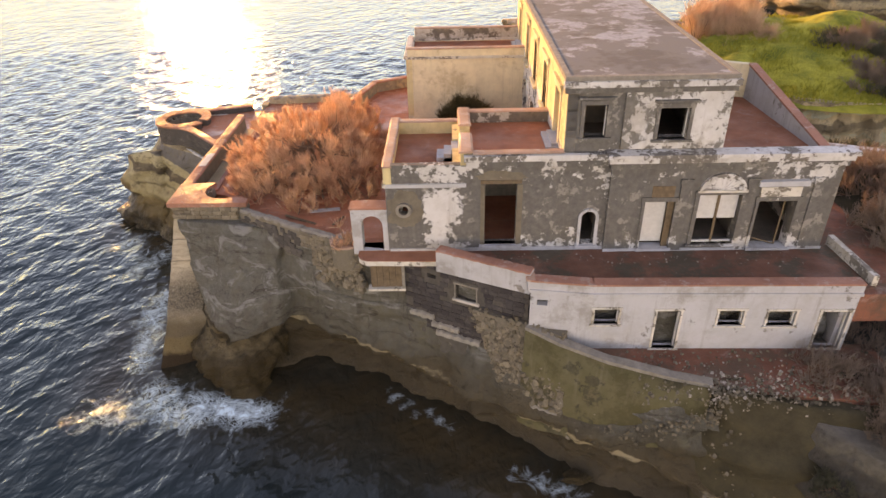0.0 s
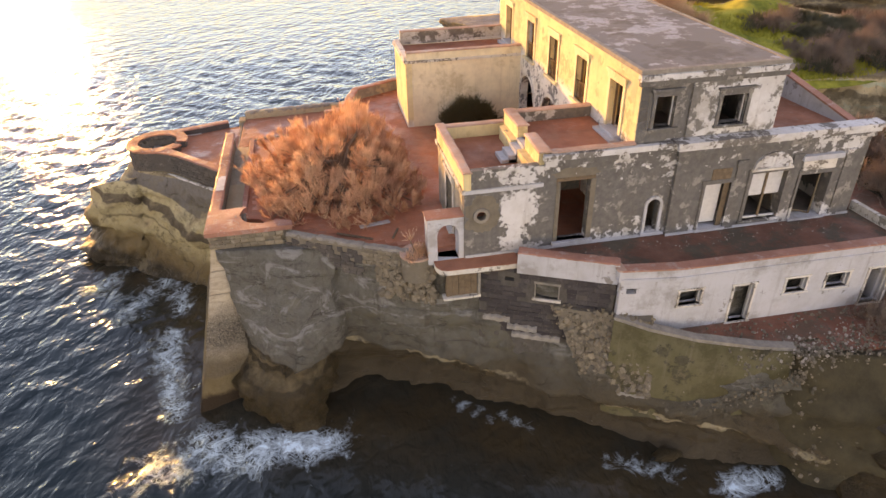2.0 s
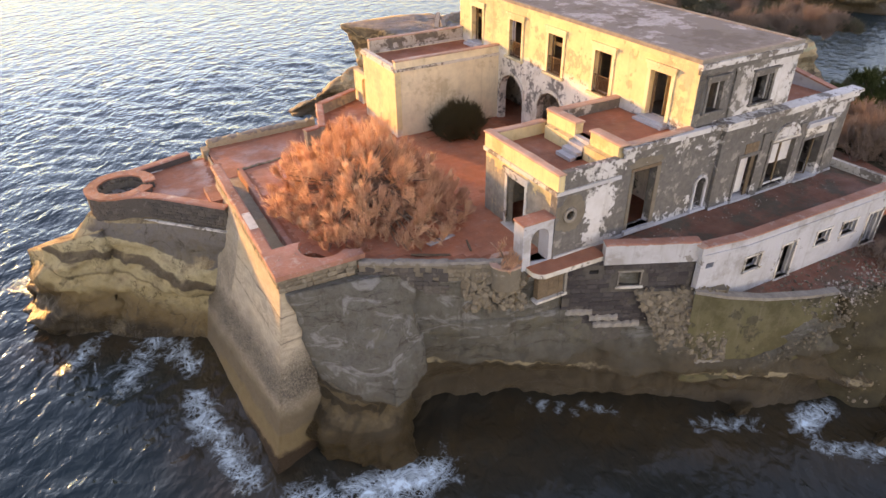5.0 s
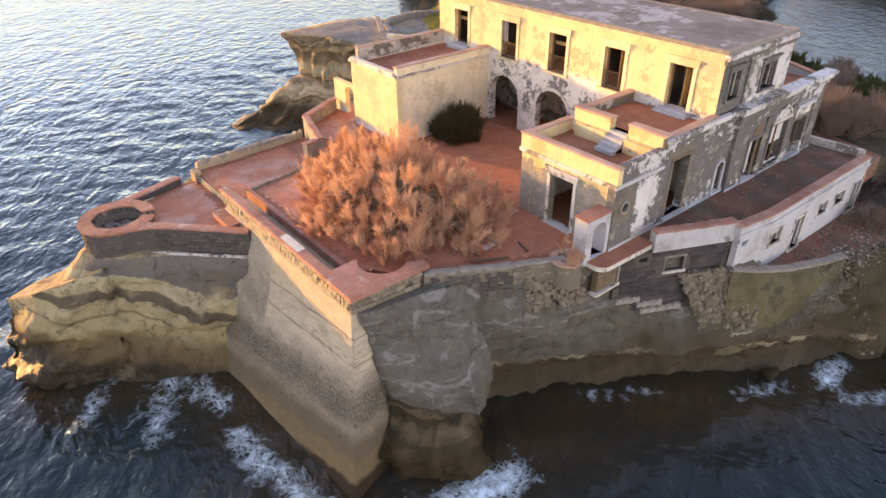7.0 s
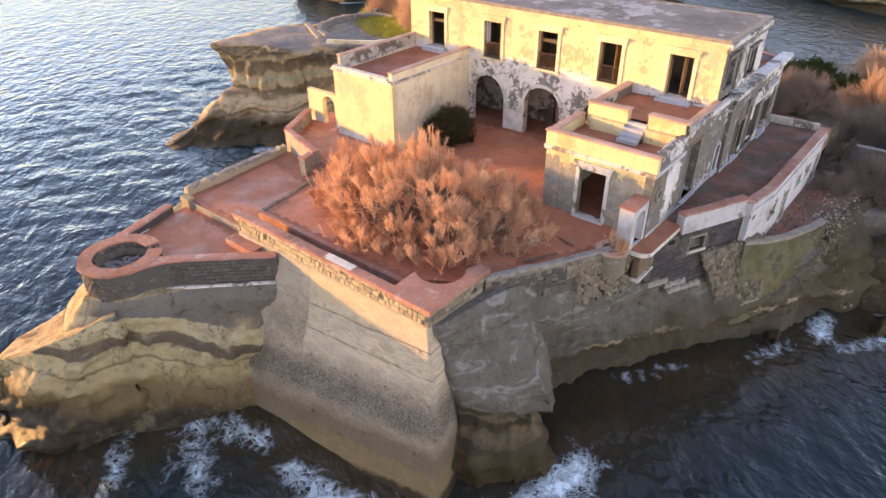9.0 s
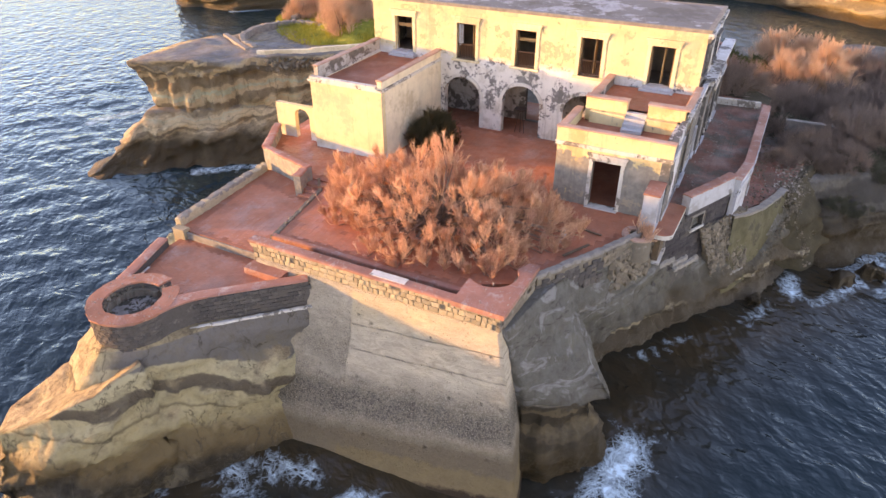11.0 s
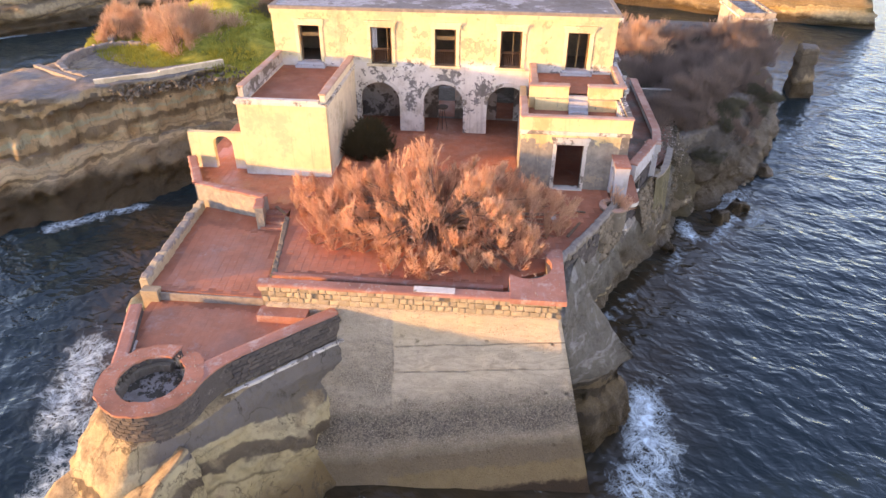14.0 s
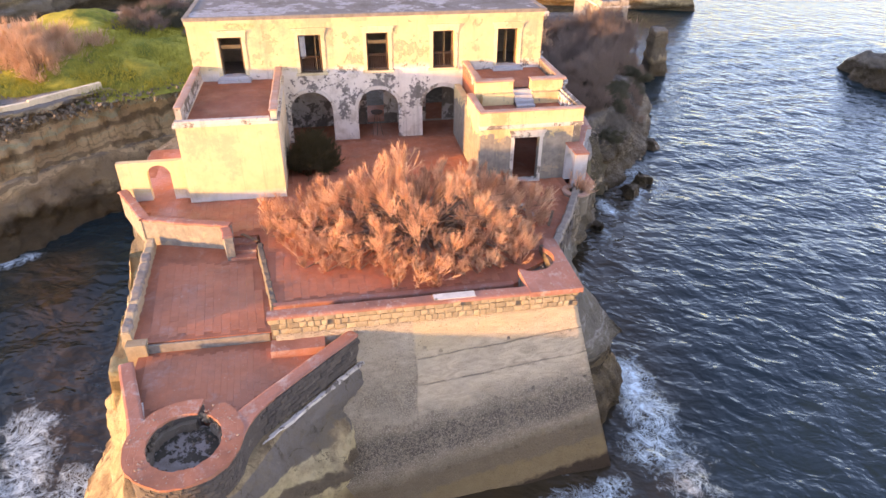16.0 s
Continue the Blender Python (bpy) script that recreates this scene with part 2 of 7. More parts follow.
def terracotta(name, tone, tile=0.3, worn=0.5, moss=0.0, joint=0.7):
    """Weathered red floor tiles with pale joints, lime stains, damp patches and a wet sheen coloured in."""
    n = Nodes(name)
    grid = n.t.nodes.new("ShaderNodeTexBrick")
    n.put(grid.inputs["Vector"], n.pos)
    grid.offset, grid.inputs["Scale"].default_value = 0.5, 1.0
    grid.inputs["Brick Width"].default_value, grid.inputs["Row Height"].default_value = tile, tile
    grid.inputs["Mortar Size"].default_value, grid.inputs["Bias"].default_value = 0.012, 0.0
    grid.inputs["Color1"].default_value = (*tone, 1)
    grid.inputs["Color2"].default_value = (*((0.5 + 0.5 * joint) * c for c in tone), 1)
    grid.inputs["Mortar"].default_value = (*(joint * c + 0.02 for c in tone), 1)
    c = n.mix(n.step(n.noise(0.45, 6, 0.7), 0.4, 0.72, 0.0, 0.75), grid.outputs["Color"], tuple(0.42 * v for v in tone))
    if moss:
        c = n.mix(n.step(n.noise(0.35, 8, 0.72), 0.47, 0.56, 0.0, moss), c, (0.075, 0.07, 0.05))
    c = n.mix(n.step(n.noise(1.5, 7, 0.75), 0.72 - 0.2 * worn, 0.84 - 0.2 * worn, 0.0, worn), c, (0.42, 0.32, 0.27))
    c = n.mix(n.step(n.noise(7.0, 4, 0.7), 0.68, 0.74, 0.0, worn), c, (0.55, 0.48, 0.42))
    # pale lilac smear: lime wear, with wet sheen put into the colour
    c = n.mix(n.step(n.noise(0.75, 9, 0.76, distort=0.8), 0.56, 0.7, 0.0, 0.8 * worn), c, (0.4, 0.3, 0.275))
    n.bump(grid.outputs["Fac"], -0.015, 1.4 - joint)
    n.bump(n.noise(12, 5, 0.7), 0.012, 0.5)
    return n.done(c, n.step(n.noise(0.6, 4), 0.4, 0.65, 0.9, 0.5), 0.35)


def masonry(name, a, b, w=0.0):
    """Loose stone, each piece of its own tone."""
    n = Nodes(name)
    c = n.mix(n.rand(), a, b)
    c = n.mix(n.step(n.noise(6, 7, 0.75), 0.4, 0.75, 0.0, 0.6), c, tuple(0.45 * x for x in a))
    c = n.mix(n.step(n.noise(2.2, 7, 0.7), 0.58, 0.68, 0.0, w), c, (0.55, 0.5, 0.43))
    n.bump(n.noise(10, 8, 0.75), 0.05, 0.8)
    return n.done(c, 0.92, 0.2)


def plain(name, colour, rough=0.8, vary=0.35, scale=3.0, bump=0.02, metal=0.0):
    n = Nodes(name)
    c = n.mix(n.step(n.noise(scale, 7, 0.7), 0.3, 0.75), colour, tuple((1 - vary) * x for x in colour))
    c = n.mix(n.step(n.noise(scale * 5, 5, 0.7), 0.55, 0.8, 0.0, 0.35), c, tuple(0.55 * x for x in colour))
    n.bump(n.noise(scale * 6, 6, 0.7), bump, 0.6)
    n.b.inputs["Metallic"].default_value = metal
    return n.done(c, rough, 0.3)


def plant(name, a, b, through=0.35):
    """Thin twigs or leaves, each of its own tone, through which some light falls."""
    n = Nodes(name)
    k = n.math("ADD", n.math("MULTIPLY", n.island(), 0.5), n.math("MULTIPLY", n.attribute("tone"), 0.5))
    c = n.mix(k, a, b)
    n.done(c, 0.8, 0.1)
    thin = n.t.nodes.new("ShaderNodeBsdfTranslucent")
    n.put(thin.inputs["Color"], c)
    both = n.t.nodes.new("ShaderNodeMixShader")
    both.inputs[0].default_value = through
    n.t.links.new(n.b.outputs[0], both.inputs[1])
    n.t.links.new(thin.outputs[0], both.inputs[2])
    n.t.links.new(both.outputs[0], n.t.nodes["Material Output"].inputs["Surface"])
    return n.m


# sun and shade put into the paint: yellow above 14 m, white below
WEST = peeled("sunlit_limewash_west", (0.72, 0.69, 0.63), (0.25, 0.24, 0.225), 0.468, 1.3, None, 13.2, 14.2, 0.44, (0.69, 0.57, 0.325))


def south_loss(n):
    """How far the paint has gone from the south front: least near the floor, under the cornice, beside the round window and to the east."""
    x, z = n.axis(0), n.axis(2)
    lim = n.math("SUBTRACT", 0.615, n.step(z, 10.1, 9.4, 0.0, 0.085))
    lim = n.math("SUBTRACT", lim, n.math("MULTIPLY", n.step(z, 12.2, 12.8, 0.0, 0.04), n.step(z, 14.1, 13.9)))
    lim = n.math("SUBTRACT", lim, n.math("MULTIPLY", n.step(n.math("ABSOLUTE", n.math("ADD", x, 0.25)), 1.4, 0.35, 0.0, 0.12), n.step(z, 13.6, 13.3)))
    return n.math("SUBTRACT", lim, n.step(x, 9.0, 16.0, 0.0, 0.03))


SOUTH = peeled("grey_render_south", (0.58, 0.58, 0.57), (0.17, 0.162, 0.15), 0.55, 1.0, (0.25, 0.235, 0.21), loss=south_loss)
SOUTHPALE = peeled("pale_render_south", (0.58, 0.58, 0.57), (0.22, 0.21, 0.19), 0.495, 0.8)
CORNICE = peeled("cornice_limewash", (0.6, 0.6, 0.59), (0.22, 0.2, 0.18), 0.475, 1.5)
# greyer below 12 m: flaked render, with the bush's shade put into the colour
BLOCK = peeled("block_limewash", (0.7, 0.56, 0.31), (0.31, 0.29, 0.25), 0.62, 0.8, (0.34, 0.29, 0.22), 11.2, 12.3, 0.43)
CUBE = peeled("cube_limewash", (0.74, 0.645, 0.46), (0.45, 0.4, 0.33), 0.35, 0.5)
# same limewash as CUBE: sunlit yellow in the paint, white strip where shaded below
CREAMLIT = peeled("sunlit_cream_limewash", (0.74, 0.7, 0.62), (0.5, 0.4, 0.25), 0.36, 0.5, None, 9.0, 9.7, 0.36, (0.69, 0.57, 0.325))
WHITE = peeled("white_limewash", (0.45, 0.465, 0.485), (0.3, 0.285, 0.265), 0.4, 0.9)
# room and arcade plaster darkened: the interiors' dimness is in the colour
INSIDE = plain("dim_room_plaster", (0.3, 0.25, 0.2), 0.9, 0.5, 1.0)
ARCADE = peeled("arcade_plaster", (0.5, 0.46, 0.41), (0.2, 0.17, 0.14), 0.5, 0.6)
TRIM = peeled("stone_trim", (0.62, 0.59, 0.53), (0.28, 0.25, 0.21), 0.46, 1.6)
REDTILE = terracotta("red_court_tiles", (0.42, 0.15, 0.085), 0.3, 0.5, 0.0, 0.8)
WORNRED = terracotta("worn_red_coping", (0.42, 0.165, 0.1), 0.25, 0.85, 0.0, 0.9)
REDCOPE = terracotta("red_coping", (0.42, 0.18, 0.125), 0.25, 0.9, 0.0, 0.95)
WORNCOPE = terracotta("worn_coping", (0.5, 0.3, 0.22), 0.25, 1.0, 0.0, 0.95)
DUSTTILE = terracotta("dusty_terrace_tiles", (0.24, 0.1, 0.065), 0.3, 0.35, 0.85)
YARDTILE = terracotta("dirty_yard_tiles", (0.3, 0.105, 0.065), 0.3, 0.55, 0.6)
ROOF = peeled("bitumen_roof", (0.17, 0.165, 0.16), (0.4, 0.41, 0.42), 0.485, 0.3, (0.27, 0.26, 0.25))
ROCK = tuff("layered_tuff", (0.52, 0.4, 0.24), (0.31, 0.245, 0.165), 2.0, 0.4, 0.3)
ROCKDARK = tuff("grey_tuff", (0.215, 0.188, 0.145), (0.15, 0.138, 0.118), 2.4, 0.4, 0.7)
CLIFF = rendered_cliff("daubed_cliff")
STRATA = strata("dipping_tuff_beds")
# crumbling tuff with the low sun's yellow put into its colour
LITTUFF = tuff("sunlit_crumbling_tuff", (0.7, 0.55, 0.3), (0.46, 0.35, 0.19), 1.4, 0.5, 0.25, 0.0, 5, 0.3)
FOOTROCK = tuff("brown_bedded_foot", (0.2, 0.15, 0.088), (0.12, 0.094, 0.06), 2.0, 0.9, 0.3, 0.8, lid_grey=(0.4, 0.35, 0.25))
# lid greys: weathered crust, made bluer to colour in the shaded tops
ISLET = tuff("islet_tuff", (0.72, 0.55, 0.33), (0.5, 0.37, 0.225), 2.0, 0.5, 0.1, 0.6, 6, 0.5, 0.35, (0.36, 0.345, 0.335))
CAPROCK = tuff("grey_capped_tuff", (0.6, 0.45, 0.26), (0.36, 0.29, 0.2), 1.4, 0.5, 0.2, 1.0, 5, 0.3, 0.4, (0.36, 0.345, 0.335))
EARTH = plain("dark_overgrown_earth", (0.085, 0.07, 0.04), 0.95, 0.6, 0.9, 0.25)
STONECAP = plain("lichened_capstone", (0.3, 0.27, 0.23), 0.92, 0.5, 2.5, 0.06)


def scarp():
    """Rough cast face: a golden sun strip coloured in on top, pale and scratched above, dark pebbles lower down, then
    pale pebbles, a brown and an ochre band at the water.
    """
    n = Nodes("rough_cast_scarp")
    y = n.axis(1)
    z = n.math("ADD", n.axis(2), n.math("MULTIPLY", n.math("SUBTRACT", y, 36.0), 0.13))
    z = n.math("ADD", z, n.math("MULTIPLY", n.math("SUBTRACT", n.noise(0.6, 8, 0.72), 0.5), 1.3))
    north = n.step(n.math("ADD", y, n.math("MULTIPLY", n.noise(1.2, 5), 0.3)), 37.9, 38.05)
    scratch = n.noise(1.0, 7, 0.7, stretch=(1.0, 0.9, 2.8), distort=1.4)
    c = n.mix(n.step(scratch, 0.4, 0.66), (0.5, 0.42, 0.315), (0.31, 0.26, 0.195))
    c = n.mix(n.step(n.noise(0.5, 7, 0.7), 0.52, 0.62, 0.0, 0.5), c, (0.44, 0.38, 0.29))
    grain = n.noise(7.0, 6, 0.8)
    pebble = n.math("ADD", n.math("MULTIPLY", n.cells(17.0), 0.45), n.math("MULTIPLY", n.noise(15.0, 5, 0.78), 0.55))
    big = n.cells(5.0)
    spotted = n.mix(n.step(pebble, 0.5, 0.36), (0.065, 0.056, 0.046), (0.22, 0.19, 0.15))
    pale = n.mix(n.step(pebble, 0.58, 0.36), (0.18, 0.155, 0.12), (0.37, 0.32, 0.25))
    rough = n.math("MAXIMUM", n.math("MULTIPLY", north, n.step(z, 7.8, 6.0, 0.4, 1.0)), n.step(z, 5.3, 4.3))
    rough = n.math("MULTIPLY", rough, n.step(n.noise(0.8, 7, 0.72), 0.34, 0.56, 0.35, 1.0))
    # golden strip along the top: low sunlight put into the colour
    c = n.mix(n.math("MULTIPLY", n.step(z, 6.8, 8.0, 0.0, 0.7), n.math("SUBTRACT", 1.0, north)), c, n.mix(n.noise(1.4, 7, 0.75), (0.36, 0.28, 0.18), (0.58, 0.46, 0.29)))
    c = n.mix(n.math("MULTIPLY", rough, 0.8), c, pale)
    dark = n.math("MULTIPLY", n.step(z, 4.5, 3.6), n.step(z, 2.1, 2.7))
    c = n.mix(n.math("MULTIPLY", dark, n.step(grain, 0.35, 0.6, 0.3, 0.95)), c, spotted)
    chips = n.math("MULTIPLY", n.step(n.cells(9.0), 0.26, 0.16), n.step(n.noise(1.1, 6, 0.72), 0.45, 0.58))
    c = n.mix(n.math("MULTIPLY", n.math("MULTIPLY", chips, rough), 0.75), c, (0.58, 0.52, 0.43))
    holes = n.math("MULTIPLY", n.step(n.cells(6.3), 0.24, 0.14), n.step(n.noise(0.9, 6, 0.72, distort=0.5), 0.46, 0.6))
    c = n.mix(n.math("MULTIPLY", holes, n.math("ADD", n.math("MULTIPLY", rough, 0.6), 0.2)), c, (0.05, 0.042, 0.034))
    c = n.mix(n.step(z, 2.5, 1.6, 0.0, 0.85), c, n.mix(n.noise(1.6, 7, 0.7), (0.075, 0.055, 0.033), (0.185, 0.138, 0.082)))
    c = n.mix(n.math("MULTIPLY", n.step(z, 0.95, 0.75), n.step(y, 38.0, 37.8, 0.0, 0.85)), c, n.mix(n.noise(2.2, 7, 0.7), (0.25, 0.185, 0.095), (0.15, 0.105, 0.055)))
    c = n.mix(n.step(z, -0.1, -0.35, 0.0, 0.95), c, (0.035, 0.022, 0.014))
    tilt = n.math("ADD", n.math("ADD", n.axis(2), n.math("MULTIPLY", y, 0.08)), n.math("MULTIPLY", n.noise(1.0, 4), 0.16))
    line = n.math("MAXIMUM", n.step(n.math("ABSOLUTE", n.math("SUBTRACT", tilt, 8.75)), 0.05, 0.012), n.step(n.math("ABSOLUTE", n.math("SUBTRACT", tilt, 10.0)), 0.05, 0.012))
    line = n.math("MULTIPLY", line, n.step(y, 37.9, 37.7))
    seam = n.math("MULTIPLY", n.step(n.math("ABSOLUTE", n.math("SUBTRACT", n.math("ADD", y, n.math("MULTIPLY", n.noise(1.2, 5), 0.3)), 37.97)), 0.06, 0.02), n.math("MULTIPLY", n.step(n.axis(2), 7.2, 7.0), n.step(n.axis(2), 3.6, 5.2)))
    cut = n.math("MAXIMUM", line, seam)
    c = n.mix(n.math("MULTIPLY", cut, n.step(n.noise(1.3, 4), 0.36, 0.55, 0.1, 0.6)), c, (0.1, 0.085, 0.065))
    n.bump(cut, -0.06, 0.6)
    n.bump(scratch, 0.12, 0.6)
    n.bump(n.math("MULTIPLY", n.math("SUBTRACT", 0.5, pebble), n.math("ADD", n.math("MULTIPLY", rough, 0.8), 0.2)), 0.1, 1.0)
    n.bump(n.math("MULTIPLY", big, rough), -0.05, 0.5)
    n.bump(chips, 0.05, 0.8)
    n.bump(holes, -0.06, 0.8)
    n.bump(grain, 0.05, 0.7)
    return n.done(c, 0.93, 0.25)


SCARP = scarp()
BLOCKS = masonry("tuff_blocks", (0.44, 0.365, 0.245), (0.27, 0.225, 0.155), 0.45)
GREYSTONE = masonry("dark_lava_blocks", (0.13, 0.115, 0.1), (0.075, 0.068, 0.065), 0.2)
FACING = masonry("rubble_facing", (0.27, 0.225, 0.165), (0.15, 0.125, 0.095), 0.3)
PALEMORTAR = plain("pale_mortar", (0.115, 0.105, 0.092), 0.95, 0.5, 3.0, 0.03)
RUBBLE = masonry("rubble_stone", (0.27, 0.23, 0.175), (0.15, 0.13, 0.1), 0.3)
# dark moss; the pale patches colour in reflections on the puddles
WETFLOOR = peeled("mossy_floor_puddle_glints", (0.27, 0.265, 0.25), (0.08, 0.075, 0.058), 0.52, 1.3, (0.15, 0.14, 0.11))
MORTAR = plain("old_mortar", (0.2, 0.17, 0.13), 0.95, 0.4, 2.0, 0.04)
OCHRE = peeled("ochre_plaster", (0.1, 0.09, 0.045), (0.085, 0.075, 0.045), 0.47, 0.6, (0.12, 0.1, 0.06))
BASALT = masonry("basement_lava_blocks", (0.085, 0.076, 0.074), (0.048, 0.043, 0.044), 0.1)
WESTTRIM = peeled("cream_window_trim", (0.72, 0.62, 0.4), (0.42, 0.36, 0.25), 0.4, 1.6)
WOOD = plain("dry_grey_wood", (0.2, 0.14, 0.09), 0.85, 0.5, 4.0)
SHUTTER = plain("faded_shutter_paint", (0.62, 0.62, 0.6), 0.7, 0.25, 3.0)
BOARD = plain("raw_board", (0.42, 0.27, 0.13), 0.8, 0.3, 3.0)
IRON = plain("rusted_iron", (0.12, 0.075, 0.055), 0.7, 0.5, 9.0, 0.004, 0.3)
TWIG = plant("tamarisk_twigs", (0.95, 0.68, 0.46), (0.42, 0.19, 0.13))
TWIGGREY = plant("grey_tamarisk_twigs", (0.42, 0.32, 0.265), (0.2, 0.158, 0.135))
TWIGPINK = plant("pink_tamarisk_twigs", (0.8, 0.58, 0.4), (0.5, 0.34, 0.25))
LEAF = plant("dark_evergreen_leaves", (0.1, 0.09, 0.05), (0.16, 0.125, 0.07))
SAGE = plant("grey_green_leaves", (0.22, 0.215, 0.16), (0.1, 0.105, 0.07))
BRAMBLE = plant("bramble_leaves", (0.13, 0.16, 0.055), (0.06, 0.075, 0.03))
BARK = plain("bark", (0.3, 0.21, 0.15), 0.9, 0.5, 6.0)
GRASSM = plant("grass_blades", (0.5, 0.45, 0.09), (0.2, 0.23, 0.045))


def tile_piece(name, tone):
    """Single red floor tiles, each its own shade, limed and damp in patches, their wet sheen coloured in."""
    n = Nodes(name)
    k = n.math("FRACT", n.math("ADD", n.rand(), n.island()))
    c = n.mix(k, tone, tuple(0.88 * x for x in tone))
    c = n.mix(n.step(n.noise(0.45, 6, 0.7), 0.42, 0.72, 0.0, 0.55), c, (0.2, 0.1, 0.07))
    # lilac patches: lime, and the sheen of wet tiles as colour
    c = n.mix(n.step(n.noise(0.8, 9, 0.78), 0.56, 0.68, 0.0, 0.4), c, (0.42, 0.29, 0.25))
    c = n.mix(n.step(n.noise(6.0, 5, 0.75), 0.63, 0.7, 0.0, 0.5), c, (0.52, 0.44, 0.38))
    n.bump(n.noise(9, 6, 0.7), 0.02, 0.5)
    return n.done(c, n.step(n.noise(0.5, 5, 0.6), 0.42, 0.6, 0.88, 0.33), 0.4)


TILE = tile_piece("red_tile", (0.5, 0.175, 0.095))


def meadow():
    n = Nodes("rough_meadow")
    # yellow-green grass; the palest patches put sun streaks into the colour
    c = n.mix(n.step(n.noise(0.25, 6, 0.7), 0.4, 0.6), (0.44, 0.4, 0.07), (0.15, 0.18, 0.035))
    c = n.mix(n.step(n.noise(0.6, 7, 0.75), 0.6, 0.7), c, (0.17, 0.12, 0.07))
    n.bump(n.noise(4, 8, 0.8), 0.3, 0.8)
    return n.done(c, 0.95, 0.1)


MEADOW = meadow()


def sea_water():
    n = Nodes("sea_water")
    foam = n.attribute("foam")
    swirl = n.noise(0.55, 7, 0.62, distort=1.6)
    lace = n.step(n.math("ABSOLUTE", n.math("SUBTRACT", swirl, 0.5)), 0.012, 0.06, 1.0, 0.0)
    fleck = n.step(n.math("ABSOLUTE", n.math("SUBTRACT", n.noise(1.5, 8, 0.7, distort=1.2), 0.5)), 0.01, 0.05, 1.0, 0.0)
    net = n.step(n.cells(2.1, "DISTANCE_TO_EDGE"), 0.02, 0.1, 1.0, 0.0)
    web = n.math("MAXIMUM", n.math("MULTIPLY", n.math("MAXIMUM", lace, n.math("MULTIPLY", net, 0.6)), 0.9), n.math("MULTIPLY", fleck, 0.7))
    ragged = n.math("ADD", foam, n.math("MULTIPLY", n.math("SUBTRACT", n.noise(0.9, 9, 0.72, distort=1.0), 0.5), 1.5))
    thick = n.step(ragged, 0.7, 1.0)
    thin = n.math("MULTIPLY", web, n.step(ragged, 0.22, 0.6))
    f = n.math("MAXIMUM", thick, n.math("MULTIPLY", thin, 0.75))
    swell = n.noise(0.2, 2, 0.5, stretch=n.turned(40, (1.0, 0.5, 1.0)), distort=0.3)
    chop = n.noise(0.62, 2.5, 0.5, stretch=n.turned(42, (1.0, 0.6, 1.0)), distort=0.5)
    cross = n.noise(1.35, 2.5, 0.5, stretch=n.turned(8, (1.0, 0.65, 1.0)), distort=0.4)
    crest = n.math("ABSOLUTE", n.math("SUBTRACT", n.noise(0.8, 2, 0.5, stretch=n.turned(35, (1.0, 0.6, 1.0)), distort=0.5), 0.5))
    n.bump(swell, 0.35, 0.5)
    n.bump(chop, 0.34, 0.8)
    n.bump(cross, 0.17, 0.8)
    n.bump(crest, -0.1, 0.8)
    n.bump(n.noise(2.6, 4, 0.55, stretch=n.turned(30, (1.0, 0.6, 1.0))), 0.045, 0.7)
    n.bump(f, 0.1, 0.5)
    # brown of reflected cliff, shade and haze put into the water near rocks
    bed = n.math("MULTIPLY", n.attribute("cliff_tint"), n.step(n.noise(0.3, 6, 0.7), 0.3, 0.65, 0.55, 1.0))
    water = n.mix(bed, (0.009, 0.022, 0.026), (0.052, 0.034, 0.017))
    n.done(n.mix(f, water, (0.66, 0.88, 0.95)), 0.8, 0.0)
    gloss = n.t.nodes.new("ShaderNodeBsdfGlossy")
    gloss.inputs["Roughness"].default_value, gloss.inputs["Color"].default_value = 0.11, (0.74, 0.93, 1.0, 1)
    fresnel = n.t.nodes.new("ShaderNodeFresnel")
    fresnel.inputs["IOR"].default_value = 1.33
    waves = n.b.inputs["Normal"].links[0].from_socket
    n.t.links.new(waves, gloss.inputs["Normal"])
    n.t.links.new(waves, fresnel.inputs["Normal"])
    both = n.t.nodes.new("ShaderNodeMixShader")
    shine = n.math("MULTIPLY", n.math("MINIMUM", n.math("MULTIPLY", fresnel.outputs[0], 1.1), 0.265), n.math("SUBTRACT", 1.0, f))
    n.t.links.new(shine, both.inputs[0])
    n.t.links.new(n.b.outputs[0], both.inputs[1])
    n.t.links.new(gloss.outputs[0], both.inputs[2])
    n.t.links.new(both.outputs[0], n.t.nodes["Material Output"].inputs["Surface"])
    return n.m


SEA = sea_water()


# ---- mesh helpers ----
def mesh_of(bm, name, material, smooth=False):
    me = bpy.data.meshes.new(name)
    bmesh.ops.recalc_face_normals(bm, faces=bm.faces)
    bm.to_mesh(me)
    bm.free()
    me.materials.append(material)
    if smooth:
        me.shade_smooth()
    return me


def part(name, bm, material, parent=None, label="", smooth=False, local=False):
    """One mesh object, under a thing or a part when a parent is given; in world metres, or in the parent's own when local."""
    me = bm if isinstance(bm, bpy.types.Mesh) else mesh_of(bm, name, material, smooth)
    ob = new(name, me)
    if parent:
        ob.parent = parent
        if not local:
            ob.matrix_parent_inverse = whole(parent).inverted()
    return tagged(ob, label)


def whole(ob):
    m = ob.matrix_basis
    while ob.parent:
        m = ob.parent.matrix_basis @ ob.matrix_parent_inverse @ m
        ob = ob.parent
    return m


def thing(name, x, y, z, label, category, group="", kind=""):
    ob = new(name)
    ob.empty_display_size = 0.2
    ob.location = (x, y, z)
    return tagged(ob, label, category, group, kind)


